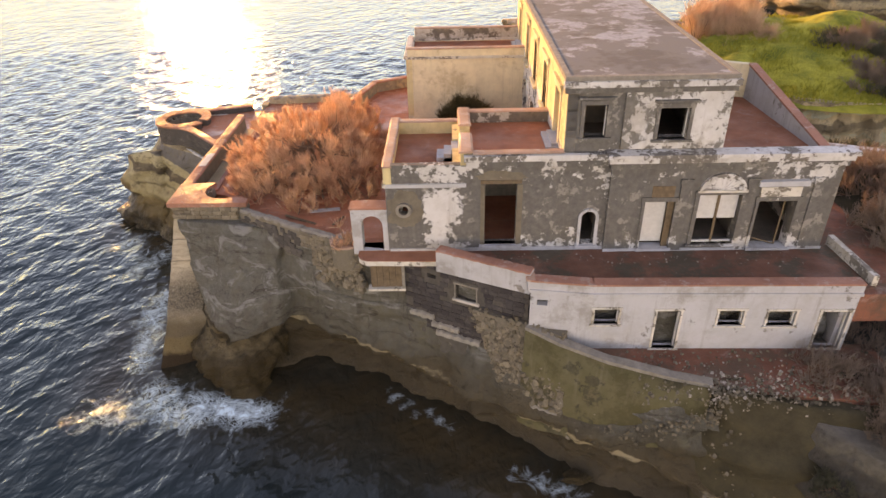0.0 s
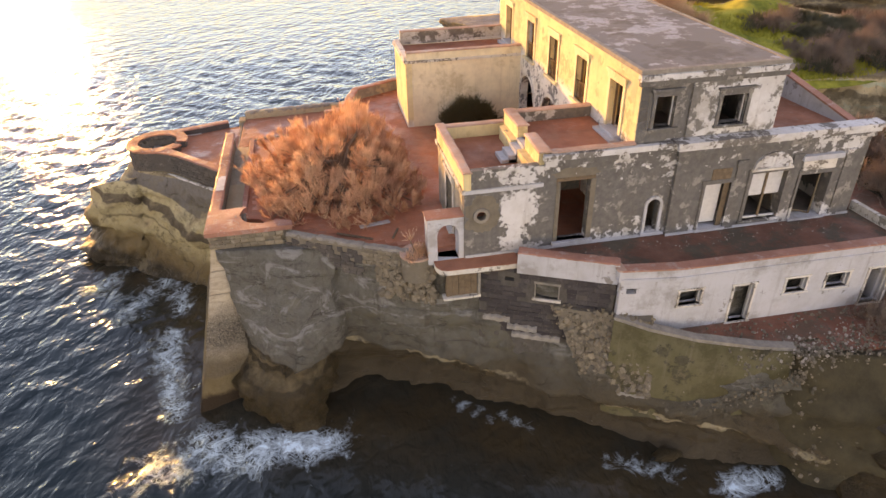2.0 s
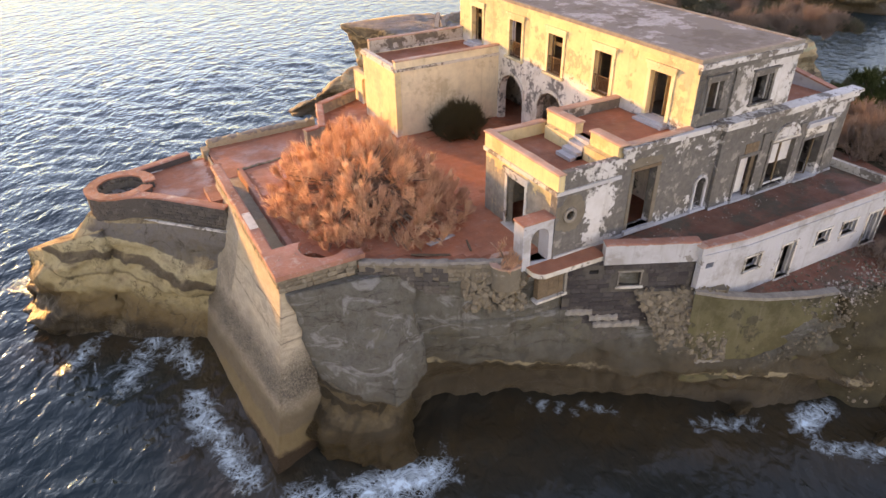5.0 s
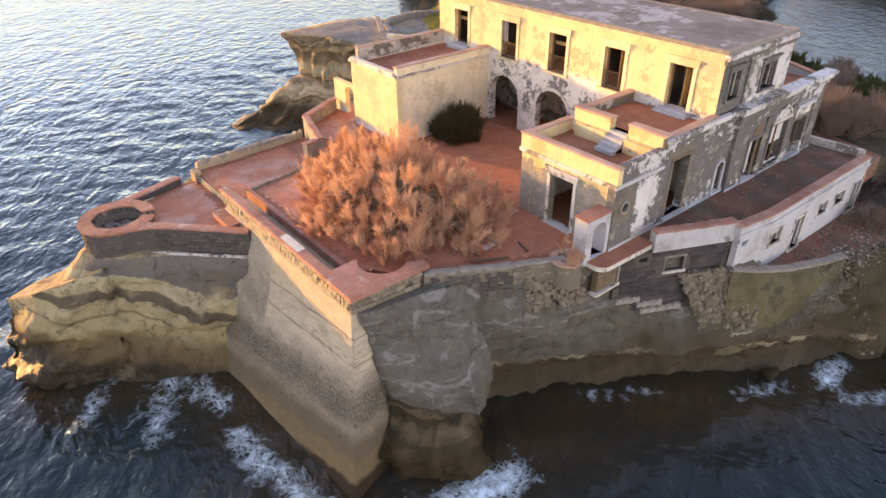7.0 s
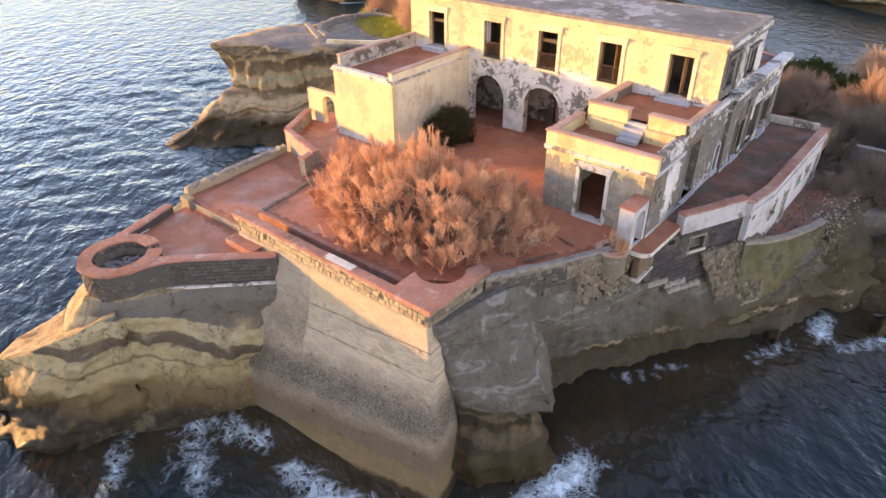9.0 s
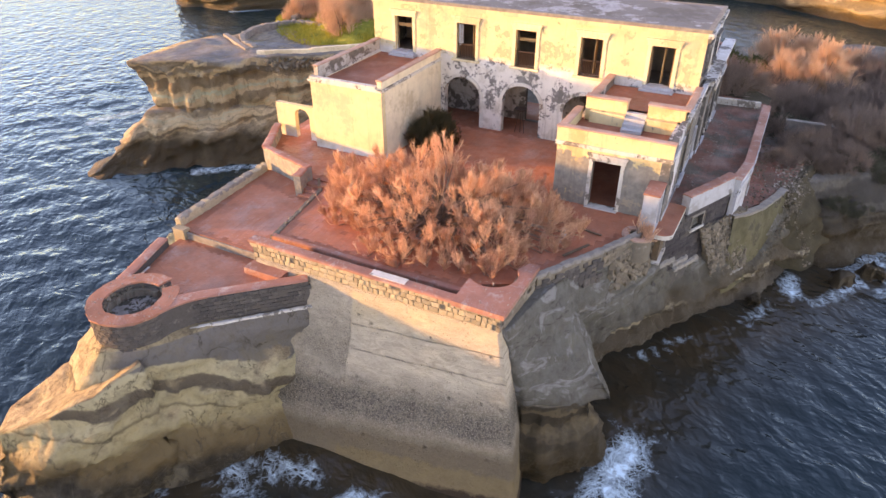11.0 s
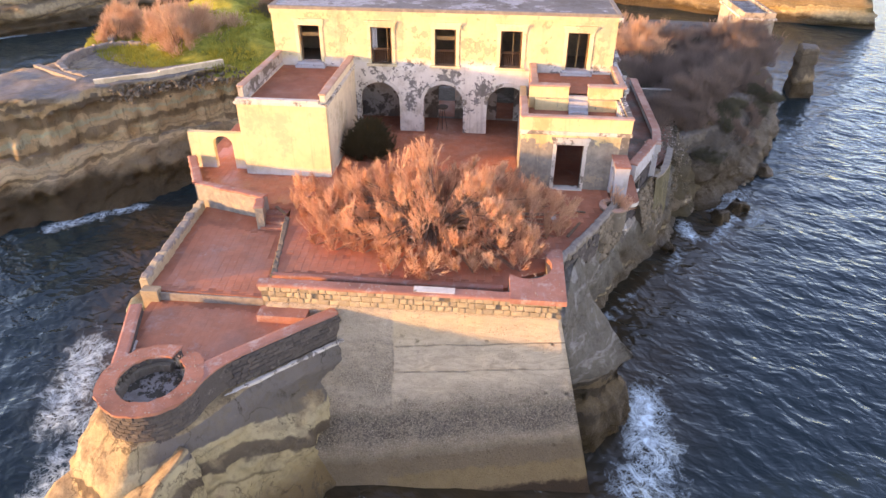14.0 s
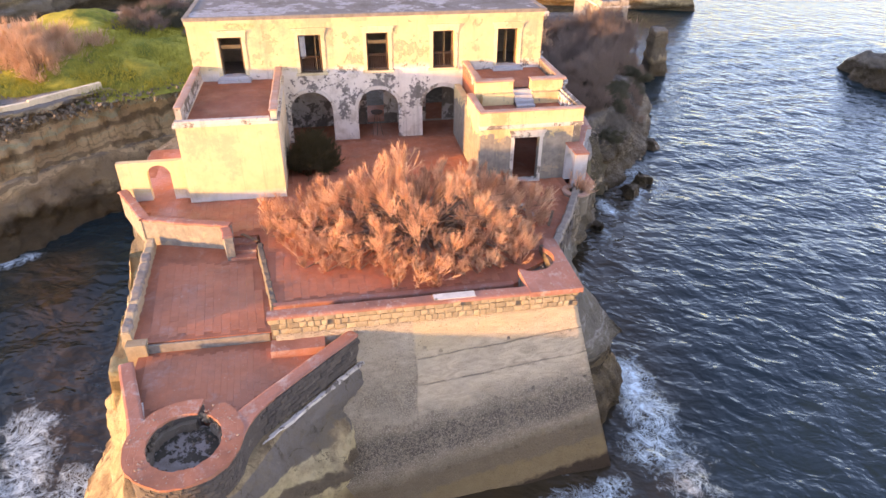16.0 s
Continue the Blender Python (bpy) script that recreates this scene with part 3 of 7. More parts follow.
def box(bm, x0, x1, y0, y1, z0, z1):
    v = [bm.verts.new((x, y, z)) for x in (x0, x1) for y in (y0, y1) for z in (z0, z1)]
    for f in ((0, 1, 3, 2), (4, 6, 7, 5), (0, 4, 5, 1), (2, 3, 7, 6), (0, 2, 6, 4), (1, 5, 7, 3)):
        bm.faces.new([v[k] for k in f])


def boxes(*rows):
    bm = bmesh.new()
    for r in rows:
        box(bm, *r)
    return bm


def prism(bm, outline, z0, z1, tops=None):
    """An upright prism on an outline; tops: a height for each corner."""
    lo = [bm.verts.new((x, y, z0)) for x, y in outline]
    hi = [bm.verts.new((x, y, tops[k] if tops else z1)) for k, (x, y) in enumerate(outline)]
    bm.faces.new(lo[::-1])
    bm.faces.new(hi)
    for k in range(len(lo)):
        j = (k + 1) % len(lo)
        bm.faces.new((lo[k], lo[j], hi[j], hi[k]))


def prisms(*rows):
    bm = bmesh.new()
    for r in rows:
        prism(bm, *r)
    return bm


def sloped(outline, lows, highs):
    """A band whose under and upper sides both slope."""
    bm = bmesh.new()
    prism(bm, outline, 0.0, None, highs)
    for v, z in zip(list(bm.verts)[:len(outline)], lows):
        v.co.z = z
    return bm


def ragged(p, q, half, z0, z1, seed, rise=0.07, gap=0.22, bm=None, wob=0.04):
    """A worn wall from p to q: its top and sides wander a little."""
    rng = random.Random(seed)
    d = Vector(q) - Vector(p)
    n = Vector((-d.y, d.x)).normalized()
    m = max(2, int(d.length / gap))
    bm = bm or bmesh.new()
    rows = []
    for k in range(m + 1):
        o = Vector(p) + d * k / m
        l, r0 = half + rng.uniform(-wob, wob), half + rng.uniform(-wob, wob)
        t = z1 + rng.uniform(-rise, rise * 0.6)
        pts = [o - n * (r0 + 0.02), o + n * (l + 0.02)]
        mid = [o - n * r0, o + n * l]
        rows.append([bm.verts.new((*pts[0], z0)), bm.verts.new((*mid[0], t - min(0.05, 0.3 * (z1 - z0)))), bm.verts.new((*(o - n * r0 * 0.7), t + rng.uniform(-1, 1) * min(0.02, rise))),
                     bm.verts.new((*(o + n * l * 0.7), t + rng.uniform(-1, 1) * min(0.02, rise))), bm.verts.new((*mid[1], t - min(0.05, 0.3 * (z1 - z0)))), bm.verts.new((*pts[1], z0))])
    for a0, b0 in zip(rows, rows[1:]):
        for k in range(5):
            bm.faces.new((a0[k], b0[k], b0[k + 1], a0[k + 1]))
    bm.faces.new(rows[0])
    bm.faces.new(rows[-1])
    return bm


def worn(*rows):
    """Boxes with chipped, wandering edges, each drawn along its longer side."""
    bm = bmesh.new()
    for k, (x0, x1, y0, y1, z0, z1) in enumerate(rows):
        mx, my = (x0 + x1) / 2, (y0 + y1) / 2
        if x1 - x0 > y1 - y0:
            ragged((x0, my), (x1, my), (y1 - y0) / 2, z0, z1, int(abs(x0 * 13 + y0 * 7) * 10) + k, 0.005, 0.45, bm, 0.02)
        else:
            ragged((mx, y0), (mx, y1), (x1 - x0) / 2, z0, z1, int(abs(x0 * 13 + y0 * 7) * 10) + k, 0.005, 0.45, bm, 0.02)
    return bm


def strip(p, q, half, half2=None):
    """The outline of a straight band from p to q, half to the left and half2 to the right."""
    d = (Vector(q) - Vector(p)).normalized()
    n = Vector((-d.y, d.x))
    h2 = half if half2 is None else half2
    return [tuple(Vector(p) - n * h2), tuple(Vector(q) - n * h2), tuple(Vector(q) + n * half), tuple(Vector(p) + n * half)]


def along(p, q, u0, u1, w0, w1, z0, z1):
    """A box on the line p to q: u metres along it, w metres to its left."""
    d = (Vector(q) - Vector(p)).normalized()
    n = Vector((-d.y, d.x))
    o = Vector(p)
    return ([tuple(o + d * u + n * w) for u, w in ((u0, w0), (u1, w0), (u1, w1), (u0, w1))], z0, z1)


def holed_wall(p, q, z0, z1, thick, holes):
    """A wall from p to q, its outer face on the right of that line, with rectangular holes (u0, u1, z0, z1) right through it."""
    d = (Vector(q) - Vector(p))
    length = d.length
    d.normalize()
    n = Vector((-d.y, d.x))
    us = sorted({0.0, length, *[v for h in holes for v in h[:2]]})
    zs = sorted({z0, z1, *[v for h in holes for v in h[2:] if z0 < v < z1]})
    solid = {(i, j) for i in range(len(us) - 1) for j in range(len(zs) - 1)
             if not any(h[0] < (us[i] + us[i + 1]) / 2 < h[1] and h[2] < (zs[j] + zs[j + 1]) / 2 < h[3] for h in holes)}
    bm, known = bmesh.new(), {}

    def at(i, j, w):
        if (i, j, w) not in known:
            xy = Vector(p) + d * us[i] + n * (thick * w)
            known[i, j, w] = bm.verts.new((xy.x, xy.y, zs[j]))
        return known[i, j, w]

    for i, j in solid:
        for w in (0, 1):
            bm.faces.new((at(i, j, w), at(i + 1, j, w), at(i + 1, j + 1, w), at(i, j + 1, w)))
        for di, dj, e in ((-1, 0, ((0, 0), (0, 1))), (1, 0, ((1, 0), (1, 1))), (0, -1, ((0, 0), (1, 0))), (0, 1, ((0, 1), (1, 1)))):
            if (i + di, j + dj) not in solid:
                (a0, b0), (a1, b1) = e
                bm.faces.new((at(i + a0, j + b0, 0), at(i + a1, j + b1, 0), at(i + a1, j + b1, 1), at(i + a0, j + b0, 1)))
    return bm


def arch_fill(bm, p, q, u0, u1, z_spring, z_top, thick, rise=None, n=14, w=0.0):
    """The masonry over an arch: fills the rectangle above a half ellipse from u0 to u1."""
    rise = rise or (u1 - u0) / 2
    mid, r = (u0 + u1) / 2, (u1 - u0) / 2
    for k in range(n):
        a0, a1 = math.pi * k / n, math.pi * (k + 1) / n
        ua, ub = mid - r * math.cos(a0), mid - r * math.cos(a1)
        za, zb = z_spring + rise * math.sin(a0), z_spring + rise * math.sin(a1)
        d = (Vector(q) - Vector(p)).normalized()
        nn = Vector((-d.y, d.x))
        vs = []
        for ww in (w, w + thick):
            for u, z in ((ua, za), (ub, zb), (ub, z_top), (ua, z_top)):
                xy = Vector(p) + d * u + nn * ww
                vs.append(bm.verts.new((xy.x, xy.y, z)))
        for f in ((0, 1, 2, 3), (7, 6, 5, 4), (0, 4, 5, 1), (1, 5, 6, 2), (2, 6, 7, 3), (3, 7, 4, 0)):
            bm.faces.new([vs[i] for i in f])


def fractal(v, octaves=4):
    s, a, f = 0.0, 1.0, 1.0
    for _ in range(octaves):
        s += a * noise.noise(v * f)
        a, f = a * 0.5, f * 2.1
    return s


def resample(pts, gap, closed=True):
    """Evenly spaced points on a line through pts, corners softened."""
    n = len(pts)
    out = []
    for k in range(n if closed else n - 1):
        a, b = Vector(pts[k]), Vector(pts[(k + 1) % n])
        m = max(1, int((b - a).length / gap))
        out += [(k, j / m) for j in range(m)]
    if not closed:
        out.append((n - 2, 1.0))
    return out


def rock(name, tops, feet, z_top, material, label, category="rock", gap=0.5, rough=0.35, beds=0.35, z_foot=-2.5, power=1.0, kind="structure", seed=0.0, cap=True, cap_bump=0.25, z_low=0.0, flute=0.0, bowl=0.0, lip=None, slope=None):
    """A cliff-sided rock between an upper and a lower outline, with bedding ledges and a fractal skin.
    lip: height at x below which the face steps back; slope: x, y, rise along x and along y of its top."""
    samples = resample(feet, gap)
    n = len(tops)
    layers = max(8, int((z_top - z_foot) / 0.22))
    verts, faces = [], []
    centre = sum((Vector(t) for t in tops), Vector((0, 0))) / n
    for j in range(layers + 1):
        s = j / layers
        z = z_foot + (z_top - z_foot) * s
        blend = max(0.0, (z - z_low) / (z_top - z_low)) ** power
        for k, f in samples:
            lo = Vector(feet[k]).lerp(Vector(feet[(k + 1) % n]), f)
            hi = Vector(tops[k]).lerp(Vector(tops[(k + 1) % n]), f)
            p = lo.lerp(hi, blend)
            side = Vector(feet[(k + 1) % n]) - Vector(feet[k])
            out = Vector((side.y, -side.x)).normalized()
            q = Vector((p.x * 0.28 + seed, p.y * 0.28, z * 0.42))
            zz = z * 1.05 + 0.9 * noise.noise(Vector((p.x * 0.09 + seed, p.y * 0.09, 0))) + 0.1 * p.y
            bed = math.tanh(3.5 * noise.noise(Vector((seed, 3.3, zz * 0.8)))) * 0.7 + 0.5 * noise.noise(Vector((seed, 9.1, zz * 2.6)))
            fade = min(1.0, (1 - s) * 5 + 0.05)
            pit = min(0.0, noise.noise(q * 5.5) + 0.15) * 0.5
            groove = flute * (abs(noise.noise(Vector((p.x * 0.55 + seed, p.y * 0.55, z * 0.1)))) + 0.5 * abs(noise.noise(Vector((p.x * 1.5, p.y * 1.5 + seed, z * 0.16)))) - 0.3)
            off = (rough * (fractal(q, 5) + pit + 0.22 * fractal(q * 8.0, 2)) + beds * bed + groove) * fade
            if lip:
                under = (lip(p.x) + 0.5 * noise.noise(Vector((p.x * 0.6, p.y * 0.6, seed))) - z) / 0.25
                off -= 1.0 * min(1.0, max(0.0, under)) * min(1.0, max(0.0, (z + 0.6) / 1.2))
            up = s * (slope[2] * (p.x - slope[0]) + slope[3] * (p.y - slope[1])) if slope else 0.0
            verts.append((p.x + out.x * off, p.y + out.y * off, z + up + 0.12 * rough * noise.noise(q * 3) * fade))
    m = len(samples)
    for j in range(layers):
        for k in range(m):
            i = (k + 1) % m
            faces.append((j * m + k, j * m + i, (j + 1) * m + i, (j + 1) * m + k))
    if cap:
        last = layers * m
        rings = 8
        for r in range(1, rings):
            for k in range(m):
                x, y, z = verts[last + k]
                p = Vector((x, y)).lerp(centre, r / rings)
                up = slope[2] * (p.x - slope[0]) + slope[3] * (p.y - slope[1]) if slope else 0.0
                verts.append((p.x, p.y, z_top + up + cap_bump * fractal(Vector((p.x * 0.3 + seed, p.y * 0.3, 0)), 4) - bowl * min(1.0, max(0.0, r / rings - 0.15) * 3)))
            a, b = last + (r - 1) * m, last + r * m
            for k in range(m):
                i = (k + 1) % m
                faces.append((a + k, a + i, b + i, b + k))
        faces.append(tuple(last + (rings - 1) * m + k for k in range(m)))
    me = bpy.data.meshes.new(name)
    me.from_pydata(verts, [], faces)
    me.materials.append(material)
    me.shade_smooth()
    ob = new(name, me)
    return tagged(ob, label, category, kind=kind)


def fan_mesh(name, starts, ends, width, material, tone=None):
    """Many thin twigs or blades, each a pair of crossed tapering slips."""
    s, e = np.array(starts), np.array(ends)
    d = e - s
    side = np.cross(d, np.random.normal(size=d.shape))
    side /= np.linalg.norm(side, axis=1)[:, None] + 1e-9
    up = np.cross(d, side)
    up /= np.linalg.norm(up, axis=1)[:, None] + 1e-9
    w = np.broadcast_to(np.asarray(width), (len(s),))[:, None] / 2
    verts = np.concatenate([s - side * w, s + side * w, s - up * w, s + up * w, e], 1).reshape(-1, 3)
    k = np.arange(len(s))[:, None] * 5
    faces = np.concatenate([k + [0, 1, 4], k + [2, 3, 4]], 1).reshape(-1, 3)
    me = bpy.data.meshes.new(name)
    me.from_pydata(verts.tolist(), [], faces.tolist())
    at = me.attributes.new("tone", "FLOAT", "POINT")
    at.data.foreach_set("value", np.repeat(np.full(len(s), 0.5) if tone is None else tone, 5).astype(np.float32))
    me.materials.append(material)
    return me


def shrub(name, x, y, z, rx, ry, h, clumps, twigs, material, label, width=0.014, lean=0.3, limbs=14, category="shrub", group="", plume=1.2, drop=0.55, flare=0.4, apart=0.0):
    """A many-stemmed shrub: limbs fan out from the base, each ends in a broom of branchlets that carry fine twigs."""
    r = np.random.default_rng(int(abs(x * 31 + y * 17) * 10) + clumps)
    ob = thing(name, x, y, z, label, category, group)
    bm = bmesh.new()
    starts, ends, wide, taken = [], [], [], []
    shoots = max(8, twigs // 14)
    for k in range(clumps):
        for _ in range(40):
            ang, rad = r.uniform(0, 2 * math.pi), math.sqrt(r.uniform(0, 1))
            if all(math.hypot(rad * math.cos(ang) * rx - sx, rad * math.sin(ang) * ry - sy) > apart for sx, sy in taken):
                break
        if apart:
            taken.append((rad * math.cos(ang) * rx, rad * math.sin(ang) * ry))
        wob = 1 + 0.18 * math.sin(3 * ang + x) + 0.12 * math.sin(7 * ang + y)
        cx, cy = rad * math.cos(ang) * rx * wob, rad * math.sin(ang) * ry * wob
        top = h * (1 - drop * rad ** 2.2) * r.uniform(0.62, 1.15)
        long = min(plume * r.uniform(0.7, 1.35), top)
        axis = np.array([flare * cx / rx + r.normal(0, 0.22), flare * cy / ry + r.normal(0, 0.22), 1.0])
        axis /= np.linalg.norm(axis)
        foot = np.array([cx, cy, top]) - axis * long
        d = axis + r.normal(0, lean, (shoots, 3))
        d[:, 2] = np.abs(d[:, 2])
        d *= (long * r.uniform(0.45, 0.95, (shoots, 1))) / np.linalg.norm(d, axis=1)[:, None]
        p = foot + r.normal(0, 0.06 * long, (shoots, 3))
        starts.append(p)
        ends.append(p + d)
        wide.append(np.full(shoots, width * 1.4))
        m = max(1, twigs // shoots)
        pp, dd = np.repeat(p, m, 0), np.repeat(d, m, 0)
        s = pp + dd * r.uniform(0.15, 1.0, (shoots * m, 1))
        t = dd / np.linalg.norm(dd, axis=1)[:, None] + r.normal(0, 0.28, (shoots * m, 3)) + np.array([0, 0, 0.2])
        t *= (long * r.uniform(0.14, 0.4, (shoots * m, 1))) / np.linalg.norm(t, axis=1)[:, None]
        starts.append(s)
        ends.append(s + t)
        wide.append(width * r.uniform(0.6, 1.2, shoots * m))
        if k < limbs * 3:
            a0 = Vector((cx * 0.15, cy * 0.15, 0.0))
            b0 = Vector(foot.tolist())
            tube(bm, [a0, a0.lerp(b0, 0.5) + Vector((0, 0, 0.08 * h)), b0, b0 + Vector((axis * long * 0.5).tolist())], [0.05 + 0.012 * h, 0.035, 0.018, 0.006], 5)
    tagged(part("trunk", bm, BARK, ob, local=True), kind="stuff")
    me = fan_mesh("crown", np.concatenate(starts), np.concatenate(ends), np.concatenate(wide), material)
    tagged(part("crown", me, material, ob, local=True), kind="stuff")
    return ob


def tamarisk(name, x, y, z, rx, ry, h, plumes, label, drop=0.5, apart=0.7, tall=(), hollow=None, seed=1):
    """A spreading tamarisk: dark limbs from one root, each ending in an upright feathery plume of fine twigs.
    tall: extra plumes (x, y, height, length); hollow: x, y, reach of a bare place, all from the root."""
    r = np.random.default_rng(seed)
    ob = thing(name, x, y, z, label, "shrub")
    bm = bmesh.new()
    spots = [(px, py, ph, pl, 0.15) for px, py, ph, pl in tall]
    taken = []
    for _ in range(plumes * 30):
        ang, rad = r.uniform(0, 2 * math.pi), r.uniform(0, 1) ** 0.42
        wob = 1 + 0.1 * math.sin(3 * ang + x) + 0.07 * math.sin(7 * ang + y)
        px, py = rad * math.cos(ang) * rx * wob, rad * math.sin(ang) * ry * wob
        if len(taken) >= plumes or any((px - a0) ** 2 + (py - b0) ** 2 < apart * apart for a0, b0 in taken):
            continue
        if hollow and math.hypot(px - hollow[0], py - hollow[1]) < hollow[2]:
            continue
        taken.append((px, py))
        top = max(0.5, h * (1 - drop * rad ** 2.2) * r.uniform(0.5, 1.15))
        if len(taken) % 3 == 0:
            top = r.uniform(0.5, 1.2)
        # tone puts lit tops and shaded gaps into the colour: low plumes darker
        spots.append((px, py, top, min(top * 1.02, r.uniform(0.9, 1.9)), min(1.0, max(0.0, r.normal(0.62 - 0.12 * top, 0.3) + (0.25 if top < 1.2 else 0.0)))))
    starts, ends, wide, tone = [], [], [], []

    def add(p, q, w, t):
        starts.append(p)
        ends.append(q)
        wide.append(w)
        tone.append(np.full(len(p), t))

    for px, py, top, long, t in spots:
        axis = np.array([0.35 * px / rx + r.normal(0, 0.24), 0.35 * py / ry + r.normal(0, 0.24), 1.0])
        axis /= np.linalg.norm(axis)
        foot = np.array([px, py, top]) - axis * long
        n = int(r.integers(11, 19))
        f = r.uniform(0.0, 0.6, (n, 1)) ** 1.2
        d = axis + r.normal(0, 0.46, (n, 3)) * (1.1 - f)
        d /= np.linalg.norm(d, axis=1)[:, None]
        step = long * (1 - f) * r.uniform(0.3, 0.5, (n, 1))
        p0 = foot + axis * f * long
        p1 = p0 + d * step
        e = d * 0.45 + axis * 0.6 + r.normal(0, 0.12, (n, 3))
        e /= np.linalg.norm(e, axis=1)[:, None]
        p2 = p1 + e * step * r.uniform(0.8, 1.3, (n, 1))
        add(p0, p1 + d * 0.02, np.full(n, 0.026), t)
        add(p1, p2, np.full(n, 0.02), t)
        for a, b, m in ((p0, p1, 11), (p1, p2, 24)):
            aa, bb = np.repeat(a, m, 0), np.repeat(b, m, 0)
            u = r.uniform(0.1, 1.0, (n * m, 1))
            g = (bb - aa) / (np.linalg.norm(bb - aa, axis=1)[:, None] + 1e-6) + r.normal(0, 0.5, (n * m, 3)) + np.array([0, 0, 0.25])
            g *= (0.26 + 0.06 * long) * r.uniform(0.3, 1.15, (n * m, 1)) / np.linalg.norm(g, axis=1)[:, None]
            s0 = aa + (bb - aa) * u
            add(s0, s0 + g, 0.017 * r.uniform(0.7, 1.25, n * m), t)
        root = Vector((px * 0.1 + r.normal(0, 0.12), py * 0.1 + r.normal(0, 0.12), 0.0))
        end, way = Vector(foot.tolist()), Vector(axis.tolist())
        bow = root.lerp(end, 0.55) + Vector((r.normal(0, 0.12), r.normal(0, 0.12), 0.14 * h))
        tube(bm, [root, bow, end, end + way * long * 0.45], [0.07, 0.045, 0.024, 0.008], 5)
    tagged(part("trunk", bm, BARK, ob, local=True), kind="stuff")
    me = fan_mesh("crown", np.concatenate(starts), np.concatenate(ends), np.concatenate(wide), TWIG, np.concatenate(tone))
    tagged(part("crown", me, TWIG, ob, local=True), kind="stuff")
    return ob


def tube(bm, pts, radii, sides=6):
    rings = []
    for k, p in enumerate(pts):
        d = (pts[min(k + 1, len(pts) - 1)] - pts[max(k - 1, 0)]).normalized()
        a = d.orthogonal().normalized()
        b = d.cross(a)
        rings.append([bm.verts.new(p + (a * math.cos(2 * math.pi * i / sides) + b * math.sin(2 * math.pi * i / sides)) * radii[k]) for i in range(sides)])
    for r, s in zip(rings, rings[1:]):
        for i in range(sides):
            j = (i + 1) % sides
            bm.faces.new((r[i], r[j], s[j], s[i]))
    bm.faces.new(rings[0][::-1])
    bm.faces.new(rings[-1])


# ---- sea ----
def spread_sea():
    """One sheet to the horizon, finely waved near the rocks; foam lies where the swell breaks on them."""
    xs = np.concatenate([np.array([-2500, -900, -400, -200, -120, -90]), np.arange(-74, 70.1, 0.6), np.array([78, 88, 100, 150, 300, 800, 2500])])
    ys = np.concatenate([np.array([-2500, -900, -300, -120, -70]), np.arange(-45, 118.1, 0.6), np.array([130, 160, 220, 400, 1000, 2500])])
    gx, gy = np.meshgrid(xs, ys, indexing="ij")
    z = np.zeros_like(gx)
    for wave, ang, amp in ((7.5, 205, 0.05), (4.3, 185, 0.035), (2.9, 232, 0.03), (2.1, 168, 0.022), (3.4, 250, 0.025)):
        a = radians(ang)
        k = 2 * math.pi / wave
        ph = 1.7 * np.sin(gx * 0.21 + gy * 0.13 + wave) + 1.3 * np.sin(gy * 0.17 - gx * 0.09)
        z += amp * np.sin(k * (gx * math.cos(a) + gy * math.sin(a)) + ph)
    near = (np.abs(gx + 7) < 66) & (np.abs(gy - 27) < 72)
    z *= near
    foam = np.zeros_like(gx)
    for x0, y0, x1, y1, r, s in FOAM:
        dx, dy = x1 - x0, y1 - y0
        u = np.clip(((gx - x0) * dx + (gy - y0) * dy) / (dx * dx + dy * dy), 0, 1)
        away = (gx - x0 - u * dx) ** 2 + (gy - y0 - u * dy) ** 2
        foam = np.maximum(foam, s * np.exp(-away / (r * r)))
    cliff_tint = np.zeros_like(gx)
    for x0, y0, x1, y1, r in CLIFF_TINT:
        dx, dy = x1 - x0, y1 - y0
        u = np.clip(((gx - x0) * dx + (gy - y0) * dy) / (dx * dx + dy * dy), 0, 1)
        cliff_tint = np.maximum(cliff_tint, np.exp(-((gx - x0 - u * dx) ** 2 + (gy - y0 - u * dy) ** 2) / (r * r)))
    n, m = gx.shape
    idx = np.arange(n * m).reshape(n, m)
    faces = np.stack([idx[:-1, :-1], idx[1:, :-1], idx[1:, 1:], idx[:-1, 1:]], -1).reshape(-1, 4)
    me = bpy.data.meshes.new("sea")
    me.from_pydata(np.stack([gx, gy, z], -1).reshape(-1, 3).tolist(), [], faces.tolist())
    at = me.attributes.new("foam", "FLOAT", "POINT")
    at.data.foreach_set("value", foam.ravel().astype(np.float32))
    at = me.attributes.new("cliff_tint", "FLOAT", "POINT")
    at.data.foreach_set("value", cliff_tint.ravel().astype(np.float32))
    me.materials.append(SEA)
    me.shade_smooth()
    tagged(new("water", me), "dark blue sea with small waves and white foam at the rocks", "sea", kind="structure")


